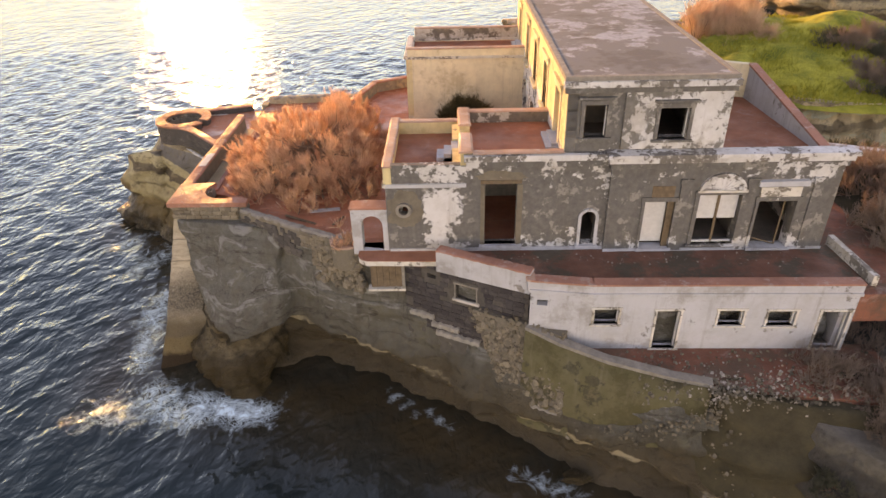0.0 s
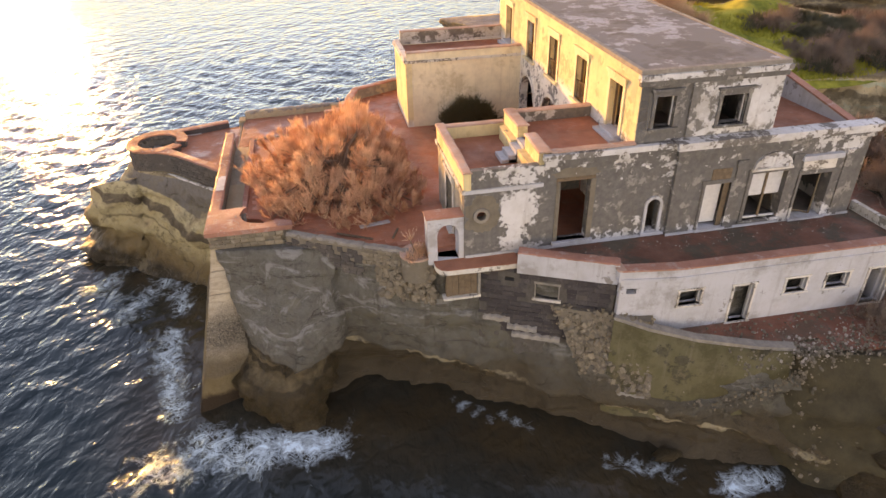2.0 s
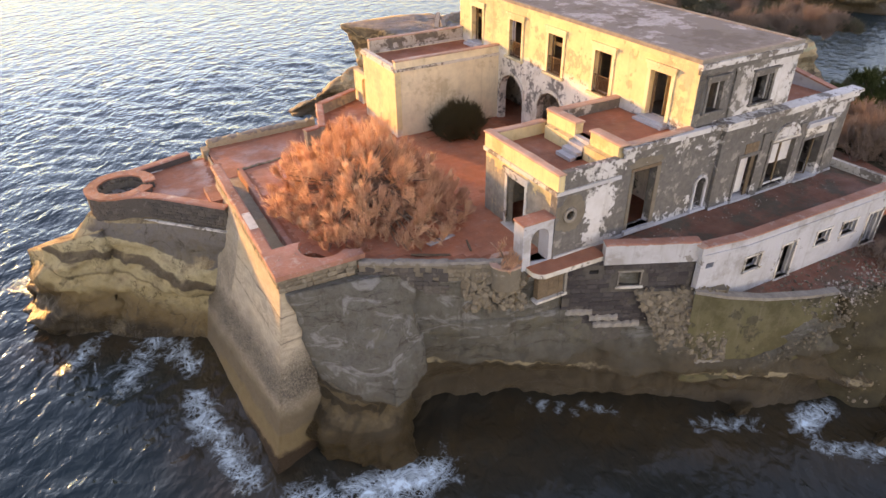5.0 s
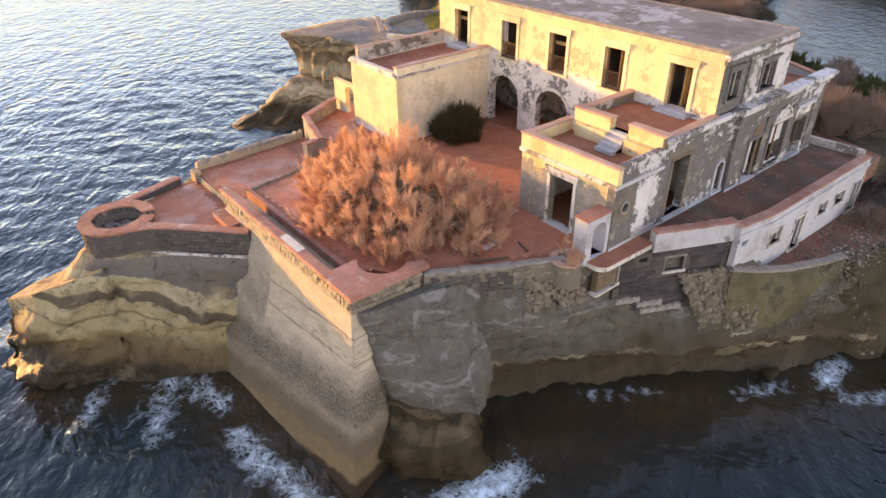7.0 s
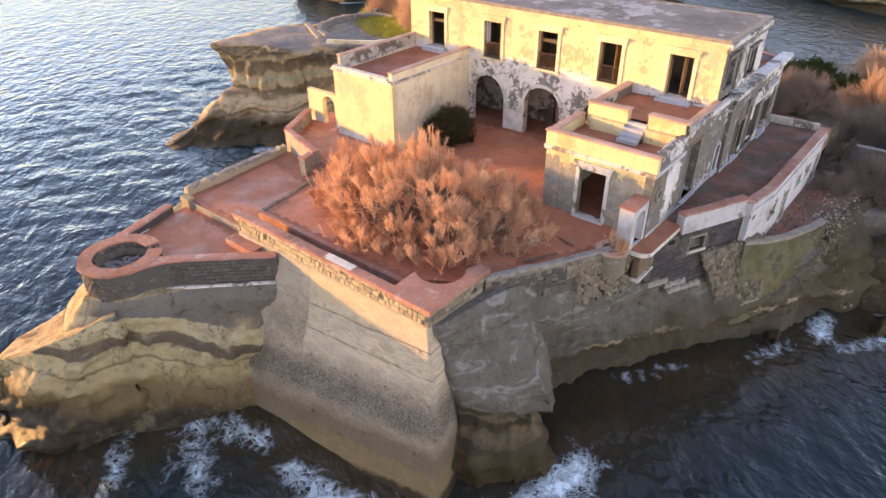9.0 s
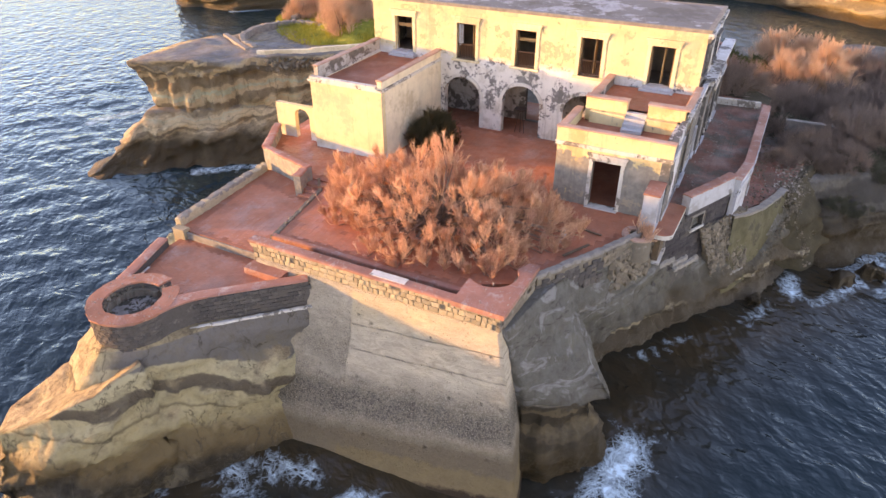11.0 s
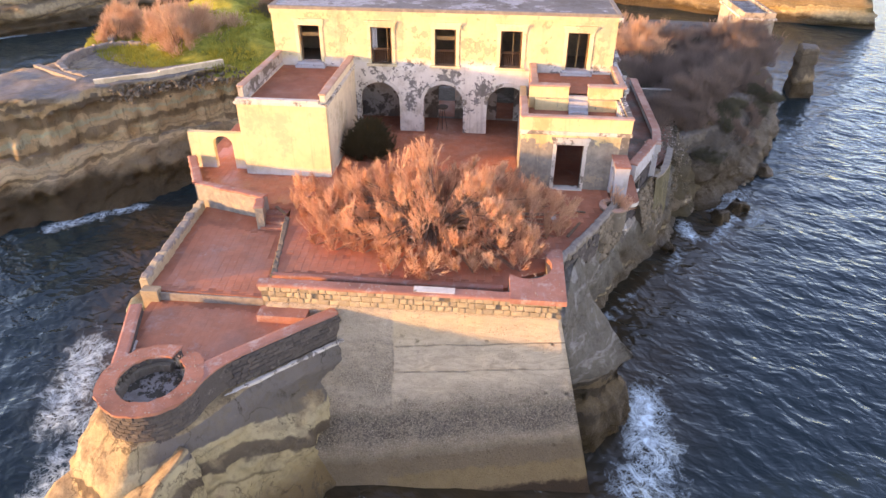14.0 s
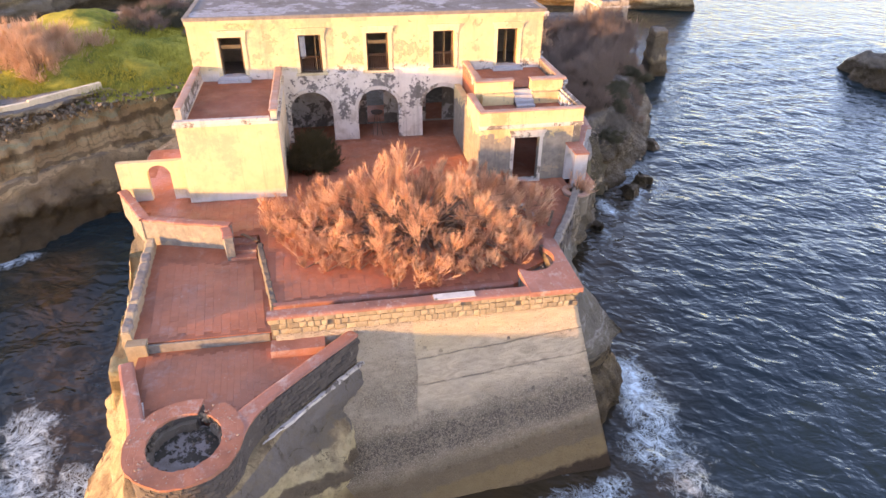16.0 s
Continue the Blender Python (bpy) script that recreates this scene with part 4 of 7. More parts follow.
CLIFF_TINT = [(-11.0, 27.0, -2.0, 24.0, 4.5), (-2.0, 24.0, 14.0, 14.0, 4.5), (-17.5, 28.0, -19.0, 42.0, 3.2), (-20.0, 42.0, -26.0, 45.0, 2.6), (-13.0, 54.5, 6.0, 61.0, 2.6)]  # brown of reflected cliff and shade put into the water: x, y to x, y, reach
FOAM = [  # x, y to x, y, reach, strength
    (-13.6, 25.1, -10.6, 24.7, 1.1, 0.98), (-16.6, 26.0, -13.8, 24.6, 1.3, 0.68), (-19.4, 24.6, -16.2, 24.6, 1.6, 0.37), (-18.4, 28.4, -18.9, 32.0, 0.7, 0.62), (-19.3, 32.8, -19.6, 35.4, 0.8, 0.82),
    (-19.2, 38.2, -19.6, 40.4, 0.7, 0.66), (-20.2, 41.2, -20.6, 42.2, 0.5, 0.6), (-22.8, 38.8, -20.8, 41.6, 1.5, 0.4), (-25.6, 41.6, -23.7, 43.9, 0.6, 0.5), (-3.9, 26.3, -0.3, 23.7, 0.3, 0.45),
    (3.0, 20.6, 5.4, 19.4, 0.7, 0.42), (7.0, 16.6, 11.2, 13.8, 0.5, 0.62), (7.6, 18.0, 9.6, 18.2, 0.6, 0.95), (12.0, 14.4, 15.6, 12.2, 1.2, 0.55), (10.4, 12.4, 12.0, 11.4, 0.6, 0.6),
    (-20.0, 53.6, -14.0, 53.8, 1.5, 0.62), (-15.0, 56.0, -9.6, 57.5, 1.6, 0.6), (-27.0, 52.6, -22.0, 53.6, 1.6, 0.5),
    (0.6, 77.4, 2.4, 72.0, 0.8, 0.55), (3.6, 68.6, 8.0, 63.2, 0.7, 0.7), (8.0, 88.0, 20.0, 84.0, 0.9, 0.62), (22.0, 90.0, 34.0, 84.0, 1.0, 0.6), (28.0, 3.4, 34.0, -1.6, 1.6, 0.45), (57.0, 112.0, 67.0, 102.0, 1.2, 0.7), (38.0, 97.0, 44.0, 92.0, 1.2, 0.6),
]
spread_sea()

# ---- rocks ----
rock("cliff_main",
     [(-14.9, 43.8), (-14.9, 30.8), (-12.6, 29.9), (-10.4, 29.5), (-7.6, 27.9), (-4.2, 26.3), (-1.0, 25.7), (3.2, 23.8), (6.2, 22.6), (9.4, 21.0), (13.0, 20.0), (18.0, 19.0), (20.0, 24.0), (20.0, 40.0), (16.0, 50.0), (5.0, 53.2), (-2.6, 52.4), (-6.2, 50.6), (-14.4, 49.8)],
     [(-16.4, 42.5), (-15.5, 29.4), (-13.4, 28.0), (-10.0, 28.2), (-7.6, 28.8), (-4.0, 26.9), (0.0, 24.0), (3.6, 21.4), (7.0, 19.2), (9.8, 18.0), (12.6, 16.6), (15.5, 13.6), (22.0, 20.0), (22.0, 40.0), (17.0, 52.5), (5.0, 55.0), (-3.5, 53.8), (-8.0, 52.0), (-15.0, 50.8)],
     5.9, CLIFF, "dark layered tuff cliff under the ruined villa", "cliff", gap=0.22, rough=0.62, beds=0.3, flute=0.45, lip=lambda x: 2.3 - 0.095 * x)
rock("cliff_upper",
     [(-13.2, 43.6), (-13.2, 30.8), (-11.2, 30.3), (-7.6, 28.1), (-4.2, 26.6), (-2.3, 26.3), (3.2, 23.8), (6.0, 23.4), (12.0, 23.2), (16.6, 23.2), (16.6, 40.0), (14.0, 49.0), (4.5, 52.4), (-2.6, 52.0), (-5.8, 50.2), (-7.0, 46.2), (-7.0, 44.4)],
     [(-13.3, 43.6), (-13.9, 30.4), (-11.0, 29.7), (-7.6, 27.7), (-4.2, 26.2), (-2.3, 26.2), (3.2, 23.6), (6.0, 23.2), (12.0, 23.0), (16.8, 23.0), (17.6, 40.0), (15.0, 49.5), (4.5, 52.8), (-2.6, 52.6), (-6.3, 50.8), (-7.4, 46.2), (-7.2, 44.4)],
     8.8, CLIFF, "grey tuff and old plaster below the terraces", "cliff", gap=0.25, rough=0.2, beds=0.09, z_foot=5.4, cap_bump=0.0)
rock("headland",
     [(-15.3, 40.2), (-18.8, 43.4), (-21.2, 44.7), (-22.3, 46.5), (-21.0, 48.6), (-16.0, 49.6), (-14.2, 50.2), (-13.0, 49.5), (-14.0, 43.0)],
     [(-17.4, 40.4), (-21.5, 42.6), (-25.2, 45.2), (-27.6, 49.4), (-25.0, 51.8), (-18.5, 52.6), (-14.0, 52.4), (-12.0, 50.0), (-14.0, 42.0)],
     7.05, STRATA, "layered yellow tuff headland below a round lookout", "rock", gap=0.22, rough=0.7, beds=0.4, power=0.9, seed=7.0)
rock("headland_ledge",
     [(-21.9, 44.6), (-23.9, 45.2), (-25.2, 46.6), (-26.3, 49.2), (-24.8, 50.8), (-22.0, 50.6), (-20.0, 48.5)],
     [(-22.3, 43.5), (-25.0, 44.7), (-27.0, 46.8), (-28.6, 49.8), (-26.0, 52.0), (-21.5, 52.0), (-19.0, 48.5)],
     6.0, STRATA, "low worn tuff ledge at the headland's tip", "rock", gap=0.22, rough=0.75, beds=0.4, seed=3.0, cap_bump=0.4, power=0.6, bowl=0.15, slope=(-23.5, 46.0, 0.12, -0.42))
rock("overhang_rock",
     [(-14.85, 30.85), (-14.75, 30.28), (-12.6, 29.95), (-10.6, 29.6), (-9.0, 29.0), (-8.6, 29.8)],
     [(-14.2, 30.0), (-14.0, 29.2), (-13.1, 27.7), (-11.5, 25.8), (-9.3, 27.3), (-8.4, 29.4)],
     8.6, CLIFF, "overhanging grey tuff prow beside the sea wall", "rock", gap=0.22, rough=0.3, beds=0.06, z_foot=3.7, z_low=3.85, power=0.8, seed=5.0, cap_bump=0.0)
rock("terrace_rock",
     [(-14.9, 49.6), (-13.0, 49.7), (-10.0, 49.9), (-6.8, 50.2), (-5.4, 51.0), (-5.6, 51.6), (-8.0, 51.0), (-11.0, 50.6), (-15.0, 50.4)],
     [(-14.9, 49.4), (-13.0, 49.4), (-10.0, 49.4), (-6.8, 49.8), (-4.6, 50.6), (-4.6, 52.4), (-8.0, 52.0), (-11.0, 51.4), (-15.6, 51.2)],
     7.6, LITTUFF, "lit tuff bank below the middle terrace", "rock", gap=0.26, rough=0.7, beds=0.3, seed=19.0, power=0.8, cap_bump=0.6)
rock("foot_rock",
     [(-14.1, 29.6), (-13.9, 28.6), (-13.0, 27.3), (-12.1, 26.9), (-10.9, 27.9), (-9.8, 29.4)],
     [(-15.0, 29.4), (-14.9, 27.8), (-13.6, 26.2), (-12.0, 25.3), (-10.5, 26.6), (-9.6, 29.4)],
     3.9, FOOTROCK, "brown bedded rock at the foot of the sea wall", "rock", gap=0.18, rough=0.85, beds=0.3, power=0.55, seed=6.0, flute=0.5)
for k, (x, y, r, h) in enumerate(((10.8, 15.0, 1.3, 0.5), (12.6, 13.1, 1.2, 0.7), (5.4, 20.2, 1.0, 0.35), (20.6, 8.8, 1.3, 0.5))):
    lump = [(x + r * math.cos(2 * math.pi * j / 9) * (1.0 + 0.5 * math.sin(j * 2.1 + k)), y + r * math.sin(2 * math.pi * j / 9) * (0.7 + 0.35 * math.cos(j * 1.7 + 2 * k))) for j in range(9)]
    rock("boulder", [(x + (a0 - x) * 0.6, y + (b0 - y) * 0.6) for a0, b0 in lump], lump, h, ROCKDARK, "dark wet rock awash at the cliff foot", "rock", gap=0.16, rough=0.75, beds=0.1, z_foot=-0.9, z_low=-0.9, kind="", seed=50.0 + 3.3 * k, cap_bump=0.5)
rock("north_island",
     [(6.6, 77.2), (9.0, 71.5), (13.0, 67.0), (17.5, 61.5), (23.0, 54.0), (27.0, 48.0), (44.0, 46.0), (54.0, 60.0), (46.0, 77.0), (36.0, 76.4), (30.0, 75.6), (24.0, 74.8), (20.0, 75.4), (14.0, 77.6)],
     [(7.2, 75.9), (9.4, 70.4), (12.6, 65.3), (16.6, 60.2), (22.0, 53.0), (26.0, 46.0), (45.0, 44.0), (56.0, 60.0), (47.0, 78.4), (36.0, 77.6), (30.0, 76.6), (24.0, 75.8), (20.0, 76.4), (12.4, 78.4)],
     8.3, ISLET, "layered tuff islet across a narrow channel", "rock", gap=0.32, rough=0.5, beds=0.22, z_foot=1.5, z_low=3.6, seed=11.0, cap_bump=0.25, flute=1.7)
rock("north_cap",
     [(6.0, 77.2), (8.4, 71.4), (12.6, 66.8), (17.0, 61.4), (19.4, 58.4), (21.0, 60.0), (18.0, 66.0), (17.0, 76.6), (13.0, 77.8)],
     [(6.4, 76.8), (8.9, 71.4), (13.0, 66.9), (17.5, 61.5), (20.0, 58.2), (21.0, 60.0), (18.0, 66.0), (17.0, 76.4), (13.4, 77.4)],
     8.6, CAPROCK, "grey overhanging crust on the islet", "rock", gap=0.3, rough=1.2, beds=0.25, z_foot=7.3, z_low=7.3, seed=12.0, cap_bump=0.3, flute=0.8)
rock("north_shelf",
     [(6.0, 76.2), (9.0, 70.8), (12.2, 65.8), (16.2, 60.6), (21.0, 53.6), (25.0, 46.0), (40.0, 47.0), (42.0, 74.0), (24.0, 75.4), (11.0, 77.8)],
     [(-1.6, 76.8), (4.2, 69.0), (8.4, 63.8), (13.0, 59.6), (19.0, 52.5), (24.0, 44.0), (41.0, 45.0), (43.0, 75.0), (24.0, 76.8), (9.0, 79.4)],
     3.9, ISLET, "sloping shelf of bedded tuff at the islet's foot", "rock", gap=0.35, rough=1.0, beds=0.3, flute=1.2, power=0.6, seed=13.0)
rock("east_shore",
     [(17.0, 24.0), (13.5, 20.0), (17.0, 15.0), (24.0, 11.0), (30.0, 7.0), (42.0, 3.6), (45.2, 1.9), (57.0, 2.4), (58.0, 14.0), (46.0, 34.0), (40.0, 41.0), (26.0, 42.0), (19.0, 38.0)],
     [(15.0, 24.0), (12.4, 16.6), (15.6, 13.0), (22.0, 8.6), (29.0, 4.6), (41.0, 1.0), (46.0, 0.2), (59.0, 0.0), (60.0, 15.0), (48.0, 34.0), (41.0, 43.0), (25.0, 45.0), (18.0, 38.0)],
     5.4, ROCKDARK, "dark overgrown rocky shore east of the villa", "rock", gap=0.3, rough=0.85, beds=0.8, seed=17.0, cap_bump=0.5, flute=0.35)
rock("sea_stack",
     [(43.6, -2.0), (43.6, -3.8), (45.4, -4.2), (45.8, -2.2)], [(42.2, -1.2), (42.6, -4.2), (45.8, -4.9), (46.4, -1.8)],
     5.6, ROCK, "narrow rock stack off the far cliff", "rock", gap=0.4, rough=0.3, beds=0.25, seed=29.0, power=0.5)
rock("skerry",
     [(33.0, -29.6), (36.0, -28.8), (41.0, -31.2), (40.0, -35.0), (34.0, -33.0)], [(31.5, -28.9), (36.0, -27.6), (43.0, -30.6), (42.0, -36.6), (32.5, -34.0)],
     2.5, ROCKDARK, "low dark rock standing in the sea", "rock", gap=0.4, rough=1.3, beds=0.3, seed=31.0, cap_bump=1.2)
rock("far_shore",
     [(84.0, -26.0), (92.0, -2.0), (100.0, 10.0), (110.0, 25.0), (116.0, 38.0), (130.0, 56.0), (155.0, 90.0), (175.0, -40.0)],
     [(79.0, -28.0), (88.0, -3.0), (96.0, 12.0), (106.0, 27.0), (111.0, 41.0), (126.0, 60.0), (152.0, 96.0), (180.0, -44.0)],
     9.0, LITTUFF, "weathered tuff cliff of the far shore", "cliff", gap=1.6, rough=1.2, beds=1.0, seed=37.0, cap_bump=1.0)
rock("far_islet",
     [(60.0, 126.0), (61.0, 114.0), (66.0, 107.0), (78.0, 100.0), (82.0, 91.0), (87.0, 87.0), (95.0, 85.0), (101.0, 74.0), (128.0, 84.0), (122.0, 128.0), (100.0, 144.0)],
     [(56.0, 126.0), (57.5, 112.0), (63.0, 104.5), (76.0, 97.5), (79.0, 88.0), (84.0, 84.5), (92.0, 83.0), (99.0, 70.0), (132.0, 80.0), (126.0, 130.0), (100.0, 148.0)],
     9.0, ROCK, "distant tuff islet", "rock", gap=1.1, rough=1.2, beds=0.8, seed=47.0, cap_bump=1.0, flute=1.5)

# ---- floors and terraces ----
def slab(name, outline, z0, z1, material, label, category="floor", kind="structure"):
    return tagged(part(name, prisms((outline, z0, z1)), material), label, category, kind=kind)


def arc(cx, cy, r, a0, a1, n=16):
    return [(cx + r * math.cos(radians(a0 + (a1 - a0) * k / n)), cy + r * math.sin(radians(a0 + (a1 - a0) * k / n))) for k in range(n + 1)]


G = 9.0
slab("floor_court", [(-13.4, 43.6), (-13.4, 32.7), (-12.6, 32.4), (-11.6, 30.6), (-7.5, 28.5), (-4.3, 26.7), (-3.0, 26.4), (4.9, 26.4), (4.9, 52.2), (-2.6, 52.0), (-5.9, 50.2), (-7.1, 46.3), (-7.1, 44.7), (-8.2, 44.5)], 8.5, G, REDTILE, "worn red tiled courtyard floor")
slab("floor_mid_terrace", [(-14.5, 43.7), (-8.2, 44.6), (-7.2, 44.8), (-7.2, 46.2), (-6.4, 49.9), (-14.4, 49.4)], 7.9, 8.45, REDTILE, "red tiled middle terrace floor")
slab("floor_low_terrace", [(-14.5, 43.5), (-14.5, 49.2), (-16.2, 49.2), (-18.9, 48.4)] + arc(-20.1, 46.5, 1.62, 50, -62, 12) + [(-18.9, 44.5), (-15.2, 40.7), (-14.9, 41.5)], 6.8, 8.0, REDTILE, "damp red tiled lower terrace floor")
slab("floor_trench", [(-14.6, 43.5), (-14.6, 32.9), (-13.4, 32.9), (-13.4, 43.6)], 7.9, 8.3, REDTILE, "sunken red tiled channel behind the sea wall")
slab("floor_south_terrace", [(-4.3, 26.4), (-4.5, 26.2), (-0.7, 25.4), (3.3, 23.5), (3.5, 23.6), (6.0, 22.8), (17.0, 22.6), (18.0, 22.9), (17.7, 26.4)], 8.5, 8.94, DUSTTILE, "dusty red roof terrace with dark moss")
slab("floor_yard", [(5.9, 22.7), (9.4, 20.6), (13.0, 19.6), (18.5, 18.8), (18.5, 22.6)], 5.4, 6.02, YARDTILE, "red yard floor strewn with rubble")
slab("floor_east_court", [(17.0, 22.4), (17.0, 36.0), (20.2, 36.0), (20.2, 26.0), (19.2, 22.4)], 7.5, 8.9, YARDTILE, "dirty red floor beside the east wall")
slab("ground_east", [(17.0, 36.0), (17.0, 38.0), (26.0, 38.0), (26.0, 26.0), (21.6, 22.4), (19.2, 22.4), (20.2, 26.0), (20.2, 36.0)], 7.0, 8.7, EARTH, "overgrown earth beyond the red floor", "ground")

# old scaffold holes in the sea wall: place along it and height
PUTLOGS = [(37.3, 7.4), (36.7, 7.1), (33.4, 7.2), (30.6, 7.3), (37.6, 4.3), (34.6, 4.4), (32.8, 4.6), (31.1, 5.0), (30.2, 4.8), (37.4, 1.5), (34.2, 1.8), (31.2, 2.2), (39.6, 4.3)]
part("riser", boxes((-14.57, -14.5, 43.9, 49.2, 8.0, 8.42)), STONECAP, bpy.data.objects["floor_mid_terrace"], "pale plastered riser")
# sea wall with a battered face, dressed blocks and a red coping
def batter():
    """The sloping face of the sea wall, a little uneven, with its south return."""
    def at(u, s):
        # u runs round the corner: 0 north end, 1 corner, 2 end of the return
        if u <= 1:
            hi, lo = Vector((-15.0, 43.6 + (30.45 - 43.6) * u, 8.62)), Vector((-18.5 + 1.2 * u, 43.0 + (28.1 - 43.0) * u, -1.0))
        else:
            hi, lo = Vector((-15.0 + 1.9 * (u - 1), 30.45 + 0.1 * (u - 1), 8.62)), Vector((-17.3 + 4.6 * (u - 1), 28.1 + 1.3 * (u - 1), -1.0))
        p = lo.lerp(hi, s)
        bulge = 0.35 * math.sin(math.pi * s) * (0.3 if u > 1 else 1.0)
        q = Vector((p.x * 0.5, p.y * 0.5, p.z * 0.5))
        k = 0.06 * fractal(q, 4) + 0.03 * fractal(q * 6, 2)
        return p + (Vector((1, 0, 0)) if u <= 1 else Vector((0, 1, 0))) * (k + bulge * 0.3)
    bm = bmesh.new()
    us = [i / 60 for i in range(61)] + [1 + i / 12 for i in range(1, 13)]
    grid = [[bm.verts.new(at(u, s / 44)) for s in range(45)] for u in us]
    for i, (a0, a1) in enumerate(zip(grid, grid[1:])):
        for k in range(44):
            ring4 = (a0[k], a1[k], a1[k + 1], a0[k + 1])
            if any(i == round((43.4 - y) / 0.226) and k == round((z + 1.0) / 0.2186) for y, z in PUTLOGS):
                deep = [bm.verts.new(v.co + Vector((0.5, 0, 0))) for v in ring4]
                near = [bm.verts.new(v.co.lerp(sum((w.co for w in ring4), Vector()) / 4, 0.3)) for v in ring4]
                for m in range(4):
                    bm.faces.new((ring4[m], ring4[m - 1], near[m - 1], near[m]))
                    bm.faces.new((near[m], near[m - 1], deep[m - 1], deep[m]))
                bm.faces.new(deep)
            else:
                bm.faces.new(ring4)
    back = [bm.verts.new((-13.6, 43.6, 8.62)), bm.verts.new((-13.6, 30.7, 8.62))]
    top = [g[-1] for g in grid]
    bm.faces.new(top[:61] + [back[1], back[0]])
    bm.faces.new(top[60:] + [back[1]])
    return bm


wall_sea = tagged(part("wall_sea", batter(), SCARP, smooth=True), "tall battered tuff sea wall with weathered face", "sea wall", kind="structure")
part("core", boxes((-14.95, -14.6, 32.7, 43.75, 8.3, 9.5), (-14.95, -13.4, 30.5, 32.7, 8.3, 9.5)), MORTAR, wall_sea)
part("coping", worn((-15.1, -14.52, 32.68, 43.85, 9.5, 9.62)), REDCOPE, wall_sea, "red tiled coping")
part("corner_core", boxes((-13.4, -10.95, 30.42, 31.0, 7.4, 9.38)), MORTAR, wall_sea)
part("corner_platform", prisms(([(-15.12, 32.7), (-15.12, 30.3), (-10.9, 30.25), (-10.9, 30.75)] + [(x, y) for x, y in arc(-12.35, 31.95, 1.15, -50, -222, 16)] + [(-13.35, 32.75)], 9.4, 9.64)), REDCOPE, wall_sea, "red corner platform with a round seat")
part("seat_wall", prisms((arc(-12.35, 31.95, 1.45, -60, -215, 16) + arc(-12.35, 31.95, 1.15, -215, -60, 16), 8.9, 9.4)), BLOCK, wall_sea)
part("kerb", worn((-13.62, -13.3, 33.0, 43.7, 8.3, 9.1)), REDCOPE, wall_sea)
part("ledge", boxes((-15.75, -15.0, 41.6, 43.8, 7.9, 8.4)), REDCOPE, wall_sea)
part("patch", boxes((-14.98, -14.55, 35.1, 36.9, 9.62, 9.645)), TRIM, wall_sea, "white mortar patch")

south_parapet = thing("parapet_south", -7.6, 28.2, G, "weathered stone parapet along the cliff edge", "parapet", kind="structure")
for k, (a0, b0) in enumerate((((-11.15, 30.4), (-7.58, 28.25)), ((-7.58, 28.25), (-4.65, 26.75)))):
    part("parapet_wall", ragged(a0, b0, 0.22, 8.3, 9.2, 11 + k), RUBBLE, south_parapet)
    part("parapet_top", ragged(a0, b0, 0.2, 9.1, 9.27, 21 + k, 0.03), STONECAP, south_parapet)

planter = thing("planter", -5.2, 27.0, G, "half-round stone planter with a worn red rim and dry soil", "planter", kind="structure")
PL = (-5.2, 27.0)
part("planter_wall", prisms(*[(arc(*PL, 0.74, a0, a0 + 20, 2) + arc(*PL, 0.5, a0 + 20, a0, 2), 7.9, 9.12) for a0 in range(0, 360, 20)]), RUBBLE, planter)
part("rim", prisms(*[(arc(*PL, 0.8, a0, a0 + 20, 2) + arc(*PL, 0.46, a0 + 20, a0, 2), 9.12, 9.2 + 0.012 * ((a0 // 20) % 3)) for a0 in range(0, 360, 20)]), WORNCOPE, planter, "worn red rim")
part("soil", prisms((arc(*PL, 0.5, 0, 340, 17), 8.6, 9.02)), EARTH, planter)

north_parapet = thing("parapet_north", -6, 50, G, "low plastered parapet with a red coping", "parapet", kind="structure")
for a0, b0, z1 in (((-7.3, 46.0), (-6.0, 50.3), 9.75), ((-6.0, 50.3), (-2.6, 52.1), 9.75), ((-7.5, 46.22), (-8.5, 45.97), 9.7)):
    part("parapet_wall", prisms((strip(a0, b0, 0.2), 8.3, z1)), BLOCK, north_parapet)
    part("coping", ragged(a0, b0, 0.25, z1, z1 + 0.1, int(abs(a0[0]) * 9), 0.006, 0.18), REDCOPE, north_parapet)
mid_parapet = thing("parapet_middle_terrace", -11, 49.7, 8.45, "broken grey stone parapet of the middle terrace", "parapet", kind="structure")
part("parapet_wall", ragged((-14.3, 49.6), (-6.6, 50.1), 0.22, 6.9, 8.95, 31, 0.1), BLOCKS, mid_parapet)
part("parapet_top", ragged((-14.2, 49.6), (-8.0, 50.0), 0.2, 8.8, 9.0, 32, 0.05), STONECAP, mid_parapet)
part("pier", boxes((-14.75, -14.3, 48.8, 49.6, 7.0, 8.6)), BLOCKS, mid_parapet)
steps = thing("stair_terrace", -7.6, 45.4, 8.45, "short worn red stair between the terraces", "stair", kind="structure")
for k in range(3):
    part("step", boxes((-8.6 + 0.45 * k, -7.0, 44.8, 46.0, 8.3, 8.6 + 0.15 * k)), REDCOPE, steps)
edge = thing("edge_wall_terrace", -11, 44.1, 8.45, "low broken edging wall of the upper terrace", "edging", kind="structure")
part("edging", ragged((-13.6, 43.65), (-8.2, 44.6), 0.13, 8.3, 9.1, 33, 0.08), RUBBLE, edge)

# round lookout on the headland
lookout = thing("lookout_round", -20.1, 46.5, 8.0, "round stone lookout with a broad red coping", "lookout", kind="structure")
C = (-20.1, 46.5)


